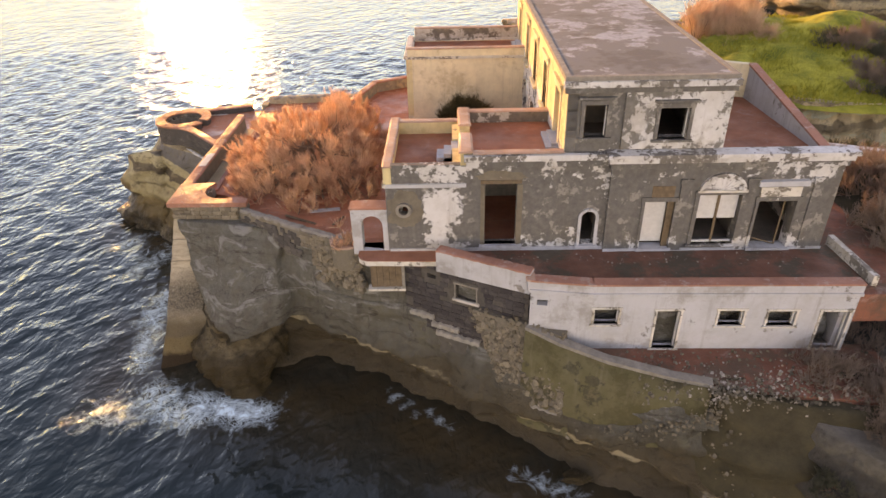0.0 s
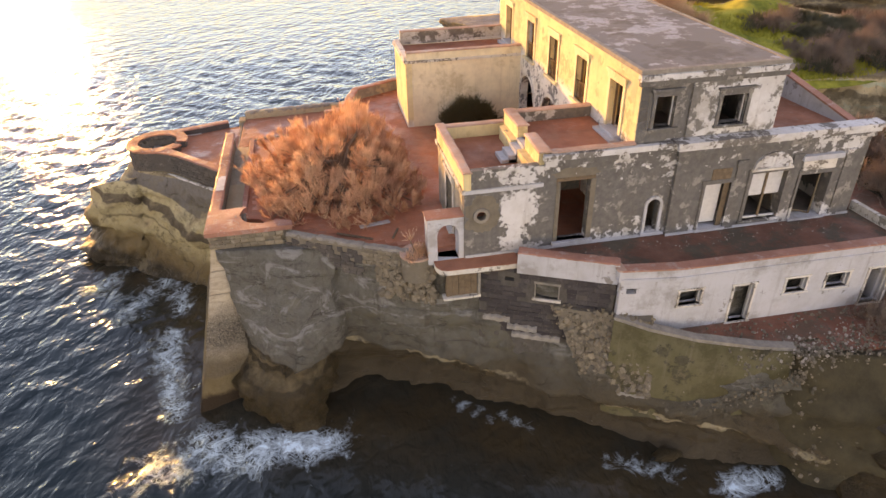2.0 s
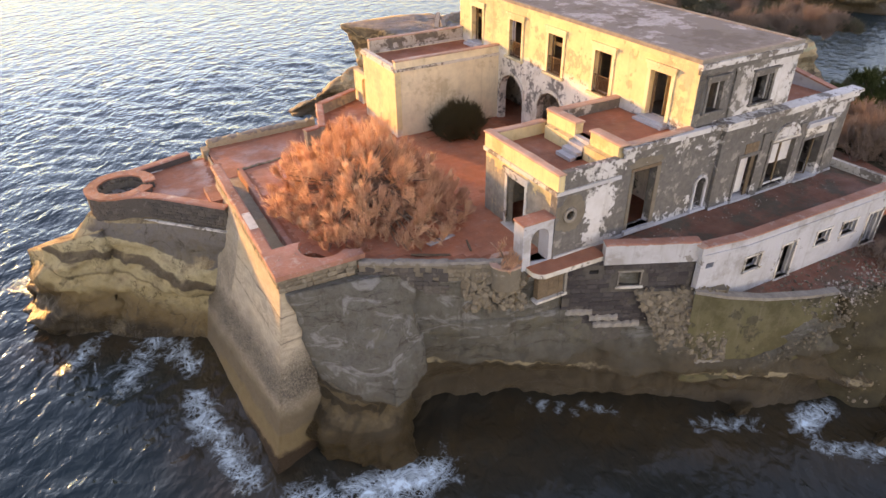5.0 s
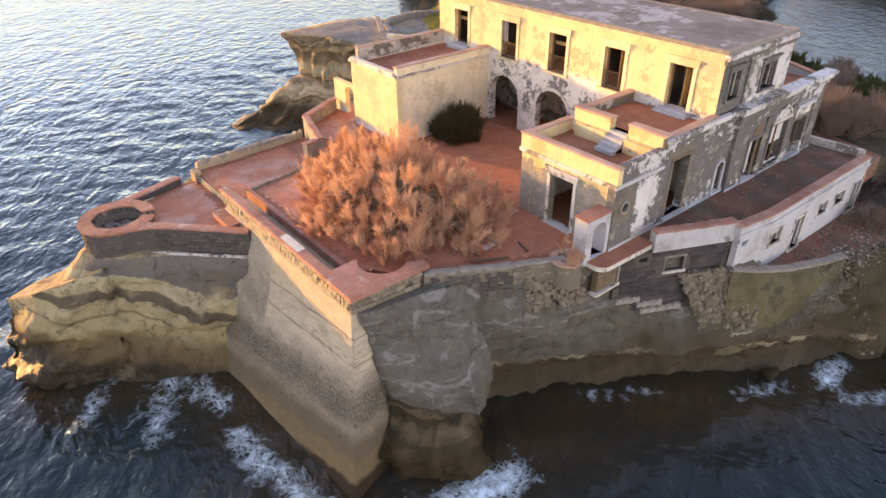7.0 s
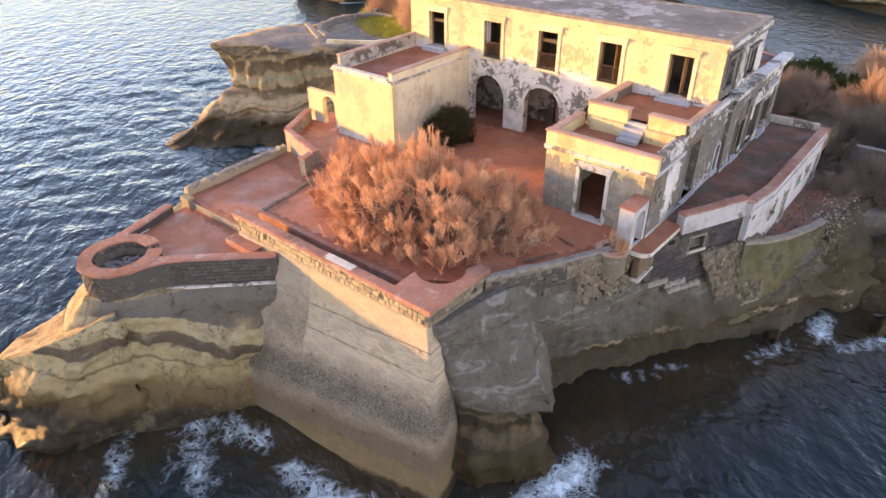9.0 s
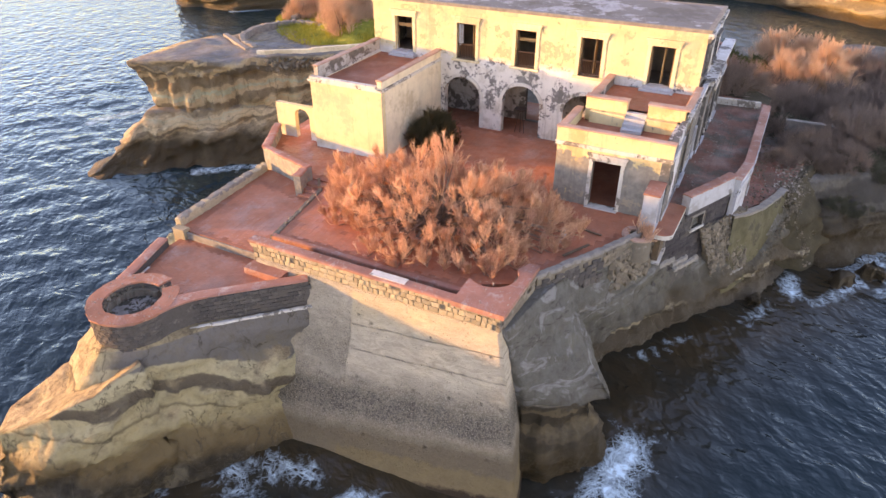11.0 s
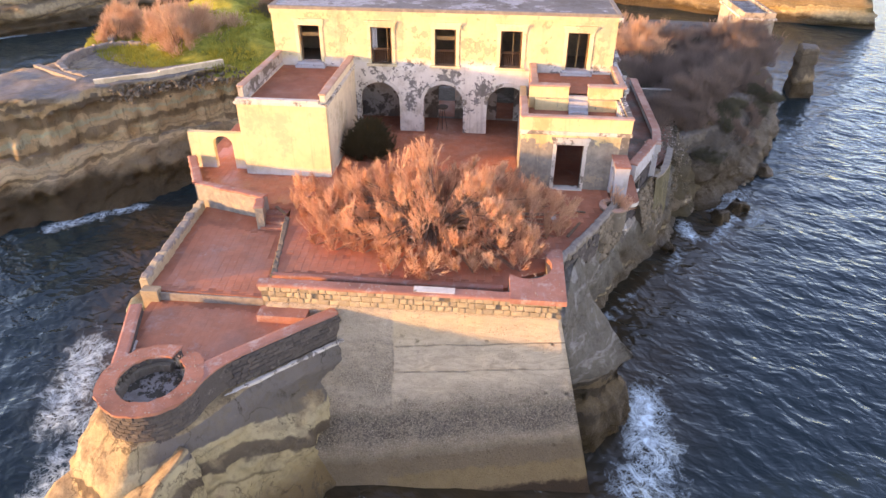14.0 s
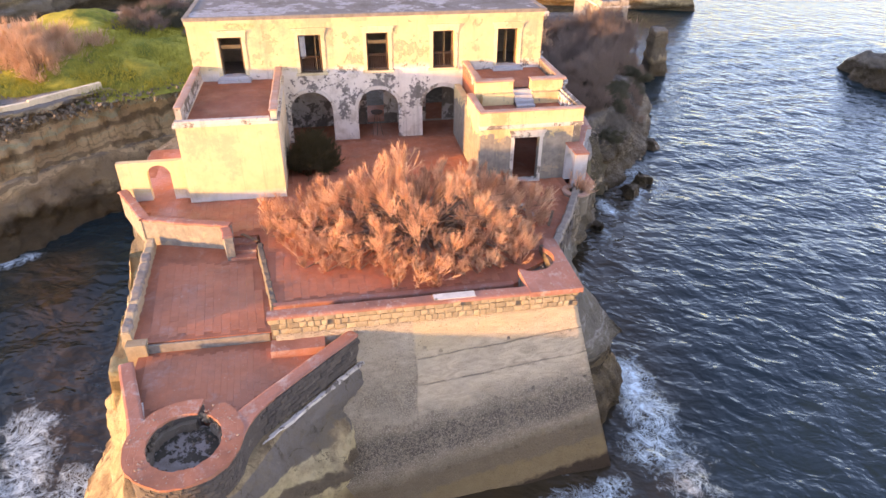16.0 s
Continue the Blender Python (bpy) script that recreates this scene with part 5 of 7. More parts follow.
def ring(r0, r1, a0, a1, z0, z1, wear=0.0):
    """Part of a ring round the lookout's centre; wear: how far its edges wander."""
    bm = ring_pieces(r0, r1, a0, a1, z0, z1)
    bmesh.ops.remove_doubles(bm, verts=bm.verts, dist=0.001)
    for v in bm.verts:
        d = Vector((v.co.x - C[0], v.co.y - C[1]))
        k = wear * (noise.noise(v.co * 4.1) + 0.6 * noise.noise(v.co * 11.0))
        v.co.x += d.x / d.length * k
        v.co.y += d.y / d.length * k
        if v.co.z > z0 + 0.05:
            v.co.z += 0.12 * wear * noise.noise(v.co * 7.0)
    return bm


def ring_pieces(r0, r1, a0, a1, z0, z1):
    return prisms(*[(arc(*C, r1, a0 + (a1 - a0) * k / 24, a0 + (a1 - a0) * (k + 1) / 24, 2) + arc(*C, r0, a0 + (a1 - a0) * (k + 1) / 24, a0 + (a1 - a0) * k / 24, 2), z0, z1) for k in range(24)])


part("ring_wall", ring(1.35, 1.9, -12, 330, 6.9, 8.4), GREYSTONE, lookout)
part("coping", ring(1.28, 2.0, -12, 330, 8.4, 8.5, 0.07), WORNRED, lookout, "red coping with worn pale edges")
part("inner_lining", ring(1.16, 1.36, -8, 326, 7.6, 8.12, 0.12), RUBBLE, lookout, "rough pale footing inside the ring")
part("ring_floor", prisms((arc(*C, 1.4, 0, 345, 23), 6.4, 7.76)), WETFLOOR, lookout, "dark damp floor")
for name, a0, b0 in (("south_arm", (-15.1, 40.4), (-19.42, 44.95)), ("north_arm", (-19.68, 48.1), (-15.6, 49.4))):
    part(name, prisms((strip(a0, b0, 0.24), 6.2, 8.4)), GREYSTONE, lookout)
    part("coping", ragged(a0, b0, 0.27, 8.4, 8.492, int(abs(a0[1]) * 7), 0.004, 0.5, None, 0.015), REDCOPE, lookout, "red coping")

# the south arm flows into the ring
bend = [Vector((-20.38, 44.52)).lerp(Vector((-19.33, 44.37)), u).lerp(Vector((-19.33, 44.37)).lerp(Vector((-18.49, 43.49)), u), u) for u in (0, 0.17, 0.34, 0.5, 0.67, 0.84, 1)]
part("bend_wall", prisms(([tuple(v + Vector((0.06, 0.07))) for v in bend] + [(-18.25, 43.8), (-19.4, 44.95), (-19.7, 44.85)], 6.5, 8.4)), GREYSTONE, lookout)
part("bend_coping", prisms(([tuple(v) for v in bend] + [(-18.2, 43.8), (-19.35, 45.0), (-19.75, 44.95)], 8.4, 8.484)), REDCOPE, lookout, "red coping")
part("ledge_strip", ragged((-15.4, 40.1), (-19.35, 44.1), 0.1, 7.0, 7.09, 61, 0.015, 0.35), TRIM, lookout, "pale ledge")

# ---- villa ----
FX = 4.85
W_Y = [46.25, 41.5, 37.3, 33.05, 28.8]
A_Y = [41.75, 37.4, 33.1]
p0, p1 = (FX, 48.65), (FX, 26.5)
tagged(part("wall_west_upper", holed_wall(p0, p1, 13.0, 17.0, 0.5, [(48.65 - y - 0.69, 48.65 - y + 0.69, 13.65, 16.0) for y in W_Y]), WEST), "peeling limewashed facade in sunlit cream with five tall windows", "wall", kind="structure")
bm = holed_wall(p0, p1, 8.9, 13.0, 0.5, [(48.65 - y - 1.35, 48.65 - y + 1.35, 8.9, 12.45) for y in A_Y])
for y in A_Y:
    arch_fill(bm, p0, p1, 48.65 - y - 1.35, 48.65 - y + 1.35, 11.1, 12.45, 0.5, 1.3)
tagged(part("wall_west_arcade", bm, WEST), "peeling white arcade with three round arches", "wall", kind="structure")
for y in A_Y:
    am = bmesh.new()
    for k in range(18):
        a0, a1 = math.pi * k / 18, math.pi * (k + 1) / 18
        prism_pts = [(y - r * math.cos(a), 11.1 + 0.963 * r * math.sin(a)) for r, a in ((1.35, a0), (1.35, a1), (1.58, a1), (1.58, a0))]
        vs = [am.verts.new((x, yy, z)) for x in (FX - 0.06, FX + 0.02) for yy, z in prism_pts]
        for f in ((0, 1, 2, 3), (7, 6, 5, 4), (0, 4, 5, 1), (1, 5, 6, 2), (2, 6, 7, 3), (3, 7, 4, 0)):
            am.faces.new([vs[i] for i in f])
    tagged(part("trim_arch", am, TRIM), "flaking plaster arch moulding", "trim", kind="structure")

# upper floor: south end, east side, roof
tagged(part("wall_south_upper", holed_wall((4.9, 26.5), (11.7, 26.5), 13.8, 17.0, 0.45, [(0.75, 1.7, 14.5, 15.95), (3.9, 5.15, 14.4, 15.8)]), SOUTH), "grey render end wall with two windows and flaking white paint", "wall", kind="structure")
part("proud_panel", holed_wall((7.3, 26.4), (11.75, 26.4), 13.95, 16.5, 0.097, [(1.5, 2.75, 14.4, 15.8)]), SOUTHPALE, bpy.data.objects["wall_south_upper"])
tagged(part("wall_east_upper", boxes((11.4, 11.7, 26.95, 48.6, 13.0, 17.0)), SOUTH), "plain rendered east wall", "wall", kind="structure")
tagged(part("wall_north_upper", boxes((5.35, 11.4, 48.2, 48.6, 9.0, 17.0)), SOUTH), "plain rendered north wall", "wall", kind="structure")
ROOF_LABEL = "flat weathered roof with grey patches and a low kerb"
roof = tagged(part("roof", boxes((4.85, 11.7, 26.5, 48.62, 17.0, 17.16)), ROOF), ROOF_LABEL, "roof", kind="structure")
part("roof_kerb", boxes((4.7, 4.95, 26.35, 48.75, 17.0, 17.2), (11.6, 11.85, 26.35, 48.75, 17.0, 17.19), (4.95, 11.6, 26.35, 26.6, 17.0, 17.19), (4.95, 11.6, 48.5, 48.75, 17.0, 17.19)), STONECAP, roof)
cornice_s = thing("trim_south_cornice", 8, 26.4, 16.5, "stepped white cornice with paint flaking off", "cornice", kind="structure")
part("lower_step", boxes((4.72, 11.85, 26.32, 26.5, 16.5, 16.75)), SOUTH, cornice_s)
part("upper_step", boxes((4.65, 11.92, 26.22, 26.5, 16.75, 17.0)), CORNICE, cornice_s)
tagged(part("trim_west_cornice", boxes((4.72, 4.85, 26.5, 48.7, 16.75, 17.0)), WEST), "thin cream cornice", "cornice", kind="structure")
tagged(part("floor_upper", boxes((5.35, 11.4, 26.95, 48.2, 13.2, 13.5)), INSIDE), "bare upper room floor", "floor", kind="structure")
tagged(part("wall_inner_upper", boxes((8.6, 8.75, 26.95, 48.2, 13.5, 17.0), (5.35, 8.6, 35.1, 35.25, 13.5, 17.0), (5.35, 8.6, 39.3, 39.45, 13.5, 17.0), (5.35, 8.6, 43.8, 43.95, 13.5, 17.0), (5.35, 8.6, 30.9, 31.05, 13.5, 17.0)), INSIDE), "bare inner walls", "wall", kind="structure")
tagged(part("wall_inner_arcade", holed_wall((7.6, 48.2), (7.6, 27.0), 8.9, 13.2, 0.3, [(10.2, 11.4, 9.0, 11.4), (14.4, 15.6, 9.0, 11.4)]), ARCADE), "pale back wall of the arcade", "wall", kind="structure")
tagged(part("floor_arcade", boxes((4.9, 11.4, 31.0, 48.2, 8.6, 8.98)), REDTILE), "tiled arcade floor", "floor", kind="structure")

# ground floor, south front
SY = 26.3
tagged(part("wall_south_block", holed_wall((-3.05, SY), (7.0, SY), 8.9, 13.3, 0.45, [(4.5, 5.95, 9.3, 12.45), (8.95, 9.6, 9.25, 11.0), (0.48, 1.08, 10.88, 11.48)]), SOUTH), "grey rendered south front with large flaking white patches", "wall", kind="structure")
tagged(part("wall_south_bay", holed_wall((7.0, SY - 0.22), (17.1, SY - 0.22), 8.9, 13.2, 0.6, [(1.65, 3.0, 9.0, 11.55), (4.05, 5.95, 9.3, 11.85), (6.75, 8.45, 9.0, 11.5)]), SOUTH), "grey rendered front with three wide openings", "wall", kind="structure")
tagged(part("wall_east_lower", boxes((16.6, 17.1, 26.68, 37.0, 8.9, 13.2)), SOUTH), "rendered east wall of the ground floor", "wall", kind="structure")
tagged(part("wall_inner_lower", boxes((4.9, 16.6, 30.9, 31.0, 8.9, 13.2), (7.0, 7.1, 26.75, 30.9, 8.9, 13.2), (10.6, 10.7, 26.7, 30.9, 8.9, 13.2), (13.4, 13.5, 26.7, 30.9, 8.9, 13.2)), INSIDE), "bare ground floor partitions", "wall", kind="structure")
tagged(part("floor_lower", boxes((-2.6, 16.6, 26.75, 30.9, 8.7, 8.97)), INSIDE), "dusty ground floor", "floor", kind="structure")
tagged(part("floor_east_terrace", boxes((11.7, 17.1, 26.5, 37.0, 13.2, 13.45)), REDTILE), "red tiled east roof terrace", "floor", kind="structure")
bay = thing("trim_bay_cornice", 12, 26, 13.4, "heavy white cornice with peeling paint", "cornice", kind="structure")
part("lower_step", boxes((6.9, 17.2, 25.96, 26.5, 13.2, 13.5)), SOUTH, bay)
part("middle_step", boxes((6.8, 17.3, 25.84, 26.5, 13.5, 13.75)), CORNICE, bay)
part("upper_step", boxes((6.7, 17.42, 25.72, 26.5, 13.75, 13.92)), CORNICE, bay)
left = thing("trim_block_cornice", 3, 26.2, 13.4, "chipped white cornice under the roof terrace", "cornice", kind="structure")
part("lower_step", boxes((0.6, 6.9, 26.14, 26.3, 13.3, 13.6)), SOUTH, left)
part("upper_step", boxes((0.5, 6.8, 26.05, 26.32, 13.6, 13.86)), CORNICE, left)
slant = thing("parapet_east_terrace", 16.3, 30, 13.45, "sloping white terrace wall with a red coping", "parapet", kind="structure")
part("parapet_wall", prisms((strip((16.4, 26.4), (15.95, 34.5), 0.16), 13.3, None, [13.65, 15.2, 15.2, 13.65])), WHITE, slant)
part("coping", sloped(strip((16.4, 26.4), (15.95, 34.5), 0.22), [13.66, 15.21, 15.21, 13.66], [13.75, 15.3, 15.3, 13.75]), REDCOPE, slant)
part("end_wall", prisms((strip((15.95, 34.5), (11.8, 36.5), 0.16), 13.3, 15.25)), CUBE, slant)

# projecting block with two roof levels
tagged(part("wall_block_west", holed_wall((-3.05, 32.3), (-3.05, SY + 0.45), 8.9, 12.5, 0.4, [(2.05, 3.55, 9.0, 11.75)]), BLOCK), "block front, flaked and shaded grey below, cream above, with one door", "wall", kind="structure")
tagged(part("wall_block_north", boxes((-2.65, 4.85, 31.9, 32.3, 8.9, 12.5)), BLOCK), "block side wall", "wall", kind="structure")
tagged(part("roof_block_low", boxes((-2.9, 0.6, 26.6, 32.2, 12.3, 12.62)), REDTILE), "red tiled lower roof terrace", "roof", kind="structure")
tagged(part("roof_block_high", boxes((0.6, 4.85, 26.6, 31.75, 12.3, 13.4)), REDTILE), "red tiled upper roof terrace", "roof", kind="structure")
low = thing("parapet_block_low", -1, 29, 12.6, "chipped cream parapet with a worn coping", "parapet", kind="structure")
part("front_wall", boxes((-3.1, -2.75, 26.25, 32.35, 12.5, 13.32)), BLOCK, low)
part("south_wall", boxes((-2.75, 0.35, 26.25, 26.55, 13.3, 13.42), (-2.75, 0.35, 26.35, 26.6, 12.5, 13.3)), SOUTH, low)
part("north_wall", boxes((-2.75, 0.4, 32.0, 32.35, 12.5, 13.25)), BLOCK, low)
part("moulding", boxes((-3.18, -3.02, 26.2, 32.4, 12.35, 12.55)), TRIM, low)
part("coping", worn((-3.14, -2.7, 26.2, 32.4, 13.32, 13.4), (-2.7, 0.4, 31.96, 32.4, 13.25, 13.33)), WORNCOPE, low)
high = thing("parapet_block_high", 2, 29, 13.4, "stepped cream parapet with a red coping", "parapet", kind="structure")
part("front_wall", boxes((0.35, 0.85, 29.55, 31.85, 12.6, 13.95), (0.35, 0.85, 26.42, 28.4, 12.6, 13.95)), BLOCK, high)
part("front_step", boxes((0.0, 0.35, 29.55, 31.5, 12.6, 13.3), (0.0, 0.35, 26.62, 28.4, 12.6, 13.3)), BLOCK, high)
part("north_wall", boxes((0.85, 4.85, 31.4, 31.75, 13.4, 13.95)), ARCADE, high)
part("south_wall", boxes((0.85, 4.85, 26.3, 26.55, 13.3, 13.9)), SOUTH, high)
part("coping", worn((0.85, 4.85, 31.36, 31.8, 13.95, 14.03), (0.3, 0.9, 29.5, 31.9, 13.95, 14.05), (0.3, 0.9, 26.22, 28.45, 13.95, 14.05), (0.9, 4.85, 26.2, 26.6, 13.9, 13.98)), WORNCOPE, high)
flight = thing("stair_roof", 0, 29, 12.6, "crumbling white steps between the roof levels", "stair", kind="structure")
for k in range(4):
    part("step", boxes((-0.75 + 0.35 * k, 0.9, 28.42, 29.53, 12.6, 12.8 + 0.2 * k)), WHITE, flight)

# white cube with a roof terrace, gate wall beside it
tagged(part("wall_cube_front", boxes((-3.0, -2.6, 43.4, 48.6, 8.9, 13.4)), CREAMLIT), "limewashed front of the wing in sunlit cream", "wall", kind="structure")
tagged(part("wall_cube_side", boxes((-2.6, 4.85, 43.4, 43.8, 8.9, 13.4), (-2.6, 4.85, 48.2, 48.6, 8.9, 13.4)), CUBE), "plain cream and white limewashed wing", "wall", kind="structure")
tagged(part("roof_cube", boxes((-2.6, 4.85, 43.8, 48.2, 13.0, 13.35)), REDTILE), "red tiled roof terrace of the wing", "roof", kind="structure")
cp = thing("parapet_cube", -1, 46, 13.4, "low parapet with a worn red coping", "parapet", kind="structure")
part("moulding", boxes((-3.12, -2.6, 43.28, 48.72, 13.4, 13.55), (-2.6, 4.85, 43.28, 43.8, 13.4, 13.55), (-2.6, 4.85, 48.2, 48.72, 13.4, 13.55)), TRIM, cp)
part("south_wall", boxes((-2.9, 4.85, 43.42, 43.72, 13.55, 14.02)), CUBE, cp)
part("north_wall", boxes((-2.6, 4.85, 48.25, 48.55, 13.55, 14.25)), ARCADE, cp)
part("coping", worn((-2.95, 4.85, 43.36, 43.78, 14.02, 14.12), (-2.6, 4.85, 48.2, 48.6, 14.25, 14.33)), WORNCOPE, cp)
part("front_kerb", boxes((-3.05, -2.7, 43.8, 48.6, 13.55, 13.7)), TRIM, cp)
gp, gq = (-2.4, 52.2), (-2.4, 48.6)
bm = holed_wall(gp, gq, 8.9, 11.3, 0.35, [(1.5, 2.7, 9.0, 11.1)])
arch_fill(bm, gp, gq, 1.5, 2.7, 10.5, 11.1, 0.35, 0.6)
tagged(part("wall_gate", bm, CREAMLIT), "cream gate wall with an arched opening", "wall", kind="structure")

# porch and balcony slab at the block's corner
pp, pq = (-4.75, 26.35), (-3.06, 26.35)
bm = holed_wall(pp, pq, 8.8, 11.2, 0.75, [(0.45, 1.45, 9.0, 10.9)])
arch_fill(bm, pp, pq, 0.45, 1.45, 10.3, 10.9, 0.75, 0.55)
porch = tagged(part("wall_porch", bm, WHITE), "small white arched porch with a red top", "porch", kind="structure")
part("porch_top", boxes((-4.8, -3.06, 26.3, 27.15, 11.2, 11.28)), REDCOPE, porch)
bal = [(-3.0, 26.35), (-0.6, 26.35), (-0.6, 25.3)] + arc(-3.9, 26.0, 0.6, 270 - 14, 180, 8) + [(-4.5, 26.4)]
balcony = tagged(part("balcony_slab", prisms((bal, 8.72, 8.97)), TRIM), "rounded balcony slab with a red tiled top", "balcony", kind="structure")
part("tiles", prisms((bal, 8.97, 8.99)), REDTILE, balcony)

# lower south wing and stone basement
KF = 6.05
tagged(part("wall_basement", holed_wall((-2.35, 26.1), (3.3, 23.35), 3.5, 8.95, 0.5, [(2.7, 3.75, 7.2, 8.0), (1.2, 1.65, 7.95, 8.2)]), PALEMORTAR), "dark stone basement wall with a small window", "wall", kind="structure")
bp = thing("parapet_basement", 1.5, 24.3, 9.0, "white plastered parapet with a red top", "parapet", kind="structure")
part("parapet_wall", prisms((strip((-0.75, 25.3), (3.35, 23.35), 0.34, 0.16), 8.55, 9.62)), WHITE, bp)
part("coping", ragged((-0.71, 25.38), (3.39, 23.43), 0.28, 9.62, 9.69, 5, 0.006, 0.16), REDCOPE, bp)
tagged(part("wall_wing_west", holed_wall((3.3, 22.95), (5.9, 22.55), 5.6, 9.0, 0.35, [(0.3, 0.75, 8.2, 8.5)]), WHITE), "white limewashed wing wall", "wall", kind="structure")
KH = [(0.15, 1.2, 7.42, 8.22), (2.85, 3.85, KF, 8.13), (5.5, 6.55, 7.35, 8.15), (7.6, 8.75, 7.32, 8.12), (9.85, 11.0, KF, 8.1)]
tagged(part("wall_wing_south", holed_wall((5.9, 22.55), (17.1, 22.35), 5.8, 9.0, 0.35, KH), WHITE), "long white limewashed wing with small windows and doors", "wall", kind="structure")
tagged(part("wall_wing_east", boxes((16.75, 17.1, 22.7, 26.0, 5.8, 8.9)), WHITE), "white wing end wall", "wall", kind="structure")
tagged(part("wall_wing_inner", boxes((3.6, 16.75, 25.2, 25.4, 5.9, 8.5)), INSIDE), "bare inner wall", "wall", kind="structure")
kp = thing("parapet_wing", 11, 22.4, 9.0, "white corniced parapet with a red tiled top", "parapet", kind="structure")
for a0, b0 in (((3.25, 22.95), (5.9, 22.55)), ((5.9, 22.55), (17.15, 22.35))):
    part("moulding", prisms((strip(a0, b0, 0.0, 0.1), 8.9, 9.05)), WHITE, kp)
    part("parapet_wall", prisms((strip(a0, b0, 0.46, 0.02), 9.05, 9.42)), WHITE, kp)
    part("coping", prisms((strip(a0, b0, 0.5, 0.06), 9.42, 9.5)), REDCOPE, kp)
part("return_wall", prisms((strip((3.3, 23.9), (3.3, 22.9), 0.14), 8.9, 9.45)), WHITE, kp)
part("return_coping", worn((3.12, 3.48, 22.9, 23.95, 9.45, 9.52)), WORNCOPE, kp)
ret = thing("wall_retaining", 6, 21.5, 4, "ochre plastered retaining wall below the yard", "wall", kind="structure")
pts = [(3.2, 22.9), (4.6, 22.1), (6.6, 21.3), (9.2, 20.5), (11.2, 20.0)]
curve = [(Vector(pts[k]).lerp(Vector(pts[k + 1]), f), zs[k] + (zs[k + 1] - zs[k]) * f) for zs in [(7.05, 6.75, 6.4, 6.15, 6.05)] for k in range(4) for f in (0, 0.25, 0.5, 0.75)]
bm, rim, rows = bmesh.new(), bmesh.new(), []
for k, (o, zt) in enumerate(curve):
    d = (curve[min(k + 1, len(curve) - 1)][0] - curve[max(k - 1, 0)][0]).normalized()
    out = Vector((d.y, -d.x))
    low = 1.6 + 0.5 * noise.noise(Vector((o.x * 0.7, 3.0, 0)))
    rows.append([bm.verts.new((*(o + out * w), z)) for w, z in ((0.1 + 0.45, low), (0.1 + 0.2, (low + zt) / 2), (0.1, zt), (-0.3, zt), (-0.3, low))])
    rows[-1] += [rim.verts.new((*(o + out * w), z)) for w, z in ((0.14, zt - 0.12), (0.14, zt + 0.05), (-0.33, zt + 0.05 + 0.04 * noise.noise(o.to_3d() * 3)), (-0.33, zt - 0.12))]
for a0, b0 in zip(rows, rows[1:]):
    for m in range(4):
        bm.faces.new((a0[m], b0[m], b0[m + 1], a0[m + 1]))
    for m in (5, 6, 7):
        rim.faces.new((a0[m], b0[m], b0[m + 1], a0[m + 1]))
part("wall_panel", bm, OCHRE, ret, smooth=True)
part("wall_top", rim, STONECAP, ret)

# ---- openings of the villa ----
def surround(ob, x, y0, y1, z0, z1, material, wide=0.22, hood=True, sill=0.12):
    """A moulded frame round an opening in a wall that faces west."""
    part("jamb", boxes((x - 0.045, x + 0.06, y0 - wide, y0, z0, z1)), material, ob)
    part("jamb", boxes((x - 0.045, x + 0.06, y1, y1 + wide, z0, z1)), material, ob)
    part("lintel", boxes((x - 0.08, x + 0.06, y0 - wide - 0.05, y1 + wide + 0.05, z1, z1 + 0.24)), material, ob)
    if hood:
        part("hood", boxes((x - 0.14, x, y0 - wide - 0.14, y1 + wide + 0.14, z1 + 0.3, z1 + 0.42), (x - 0.12, x, y0 - wide - 0.08, y1 + wide + 0.08, z1 + 0.24, z1 + 0.3)), material, ob)
    if sill:
        part("sill", boxes((x - 0.2, x + 0.3, y0 - wide - 0.08, y1 + wide + 0.08, z0 - sill, z0)), material, ob)


def railing(ob, x, y0, y1, z, h=0.95):
    bm = bmesh.new()
    n = 11
    for k in range(n):
        y = y0 + (y1 - y0) * (k + 0.5) / n
        box(bm, x - 0.011, x + 0.011, y - 0.011, y + 0.011, z, z + h)
    rail = part("railing", bm, IRON, ob, "rusted iron railing")
    part("rail", boxes((x - 0.02, x + 0.02, y0, y1, z + h, z + h + 0.035), (x - 0.015, x + 0.015, y0, y1, z + 0.06, z + 0.09)), IRON, rail)


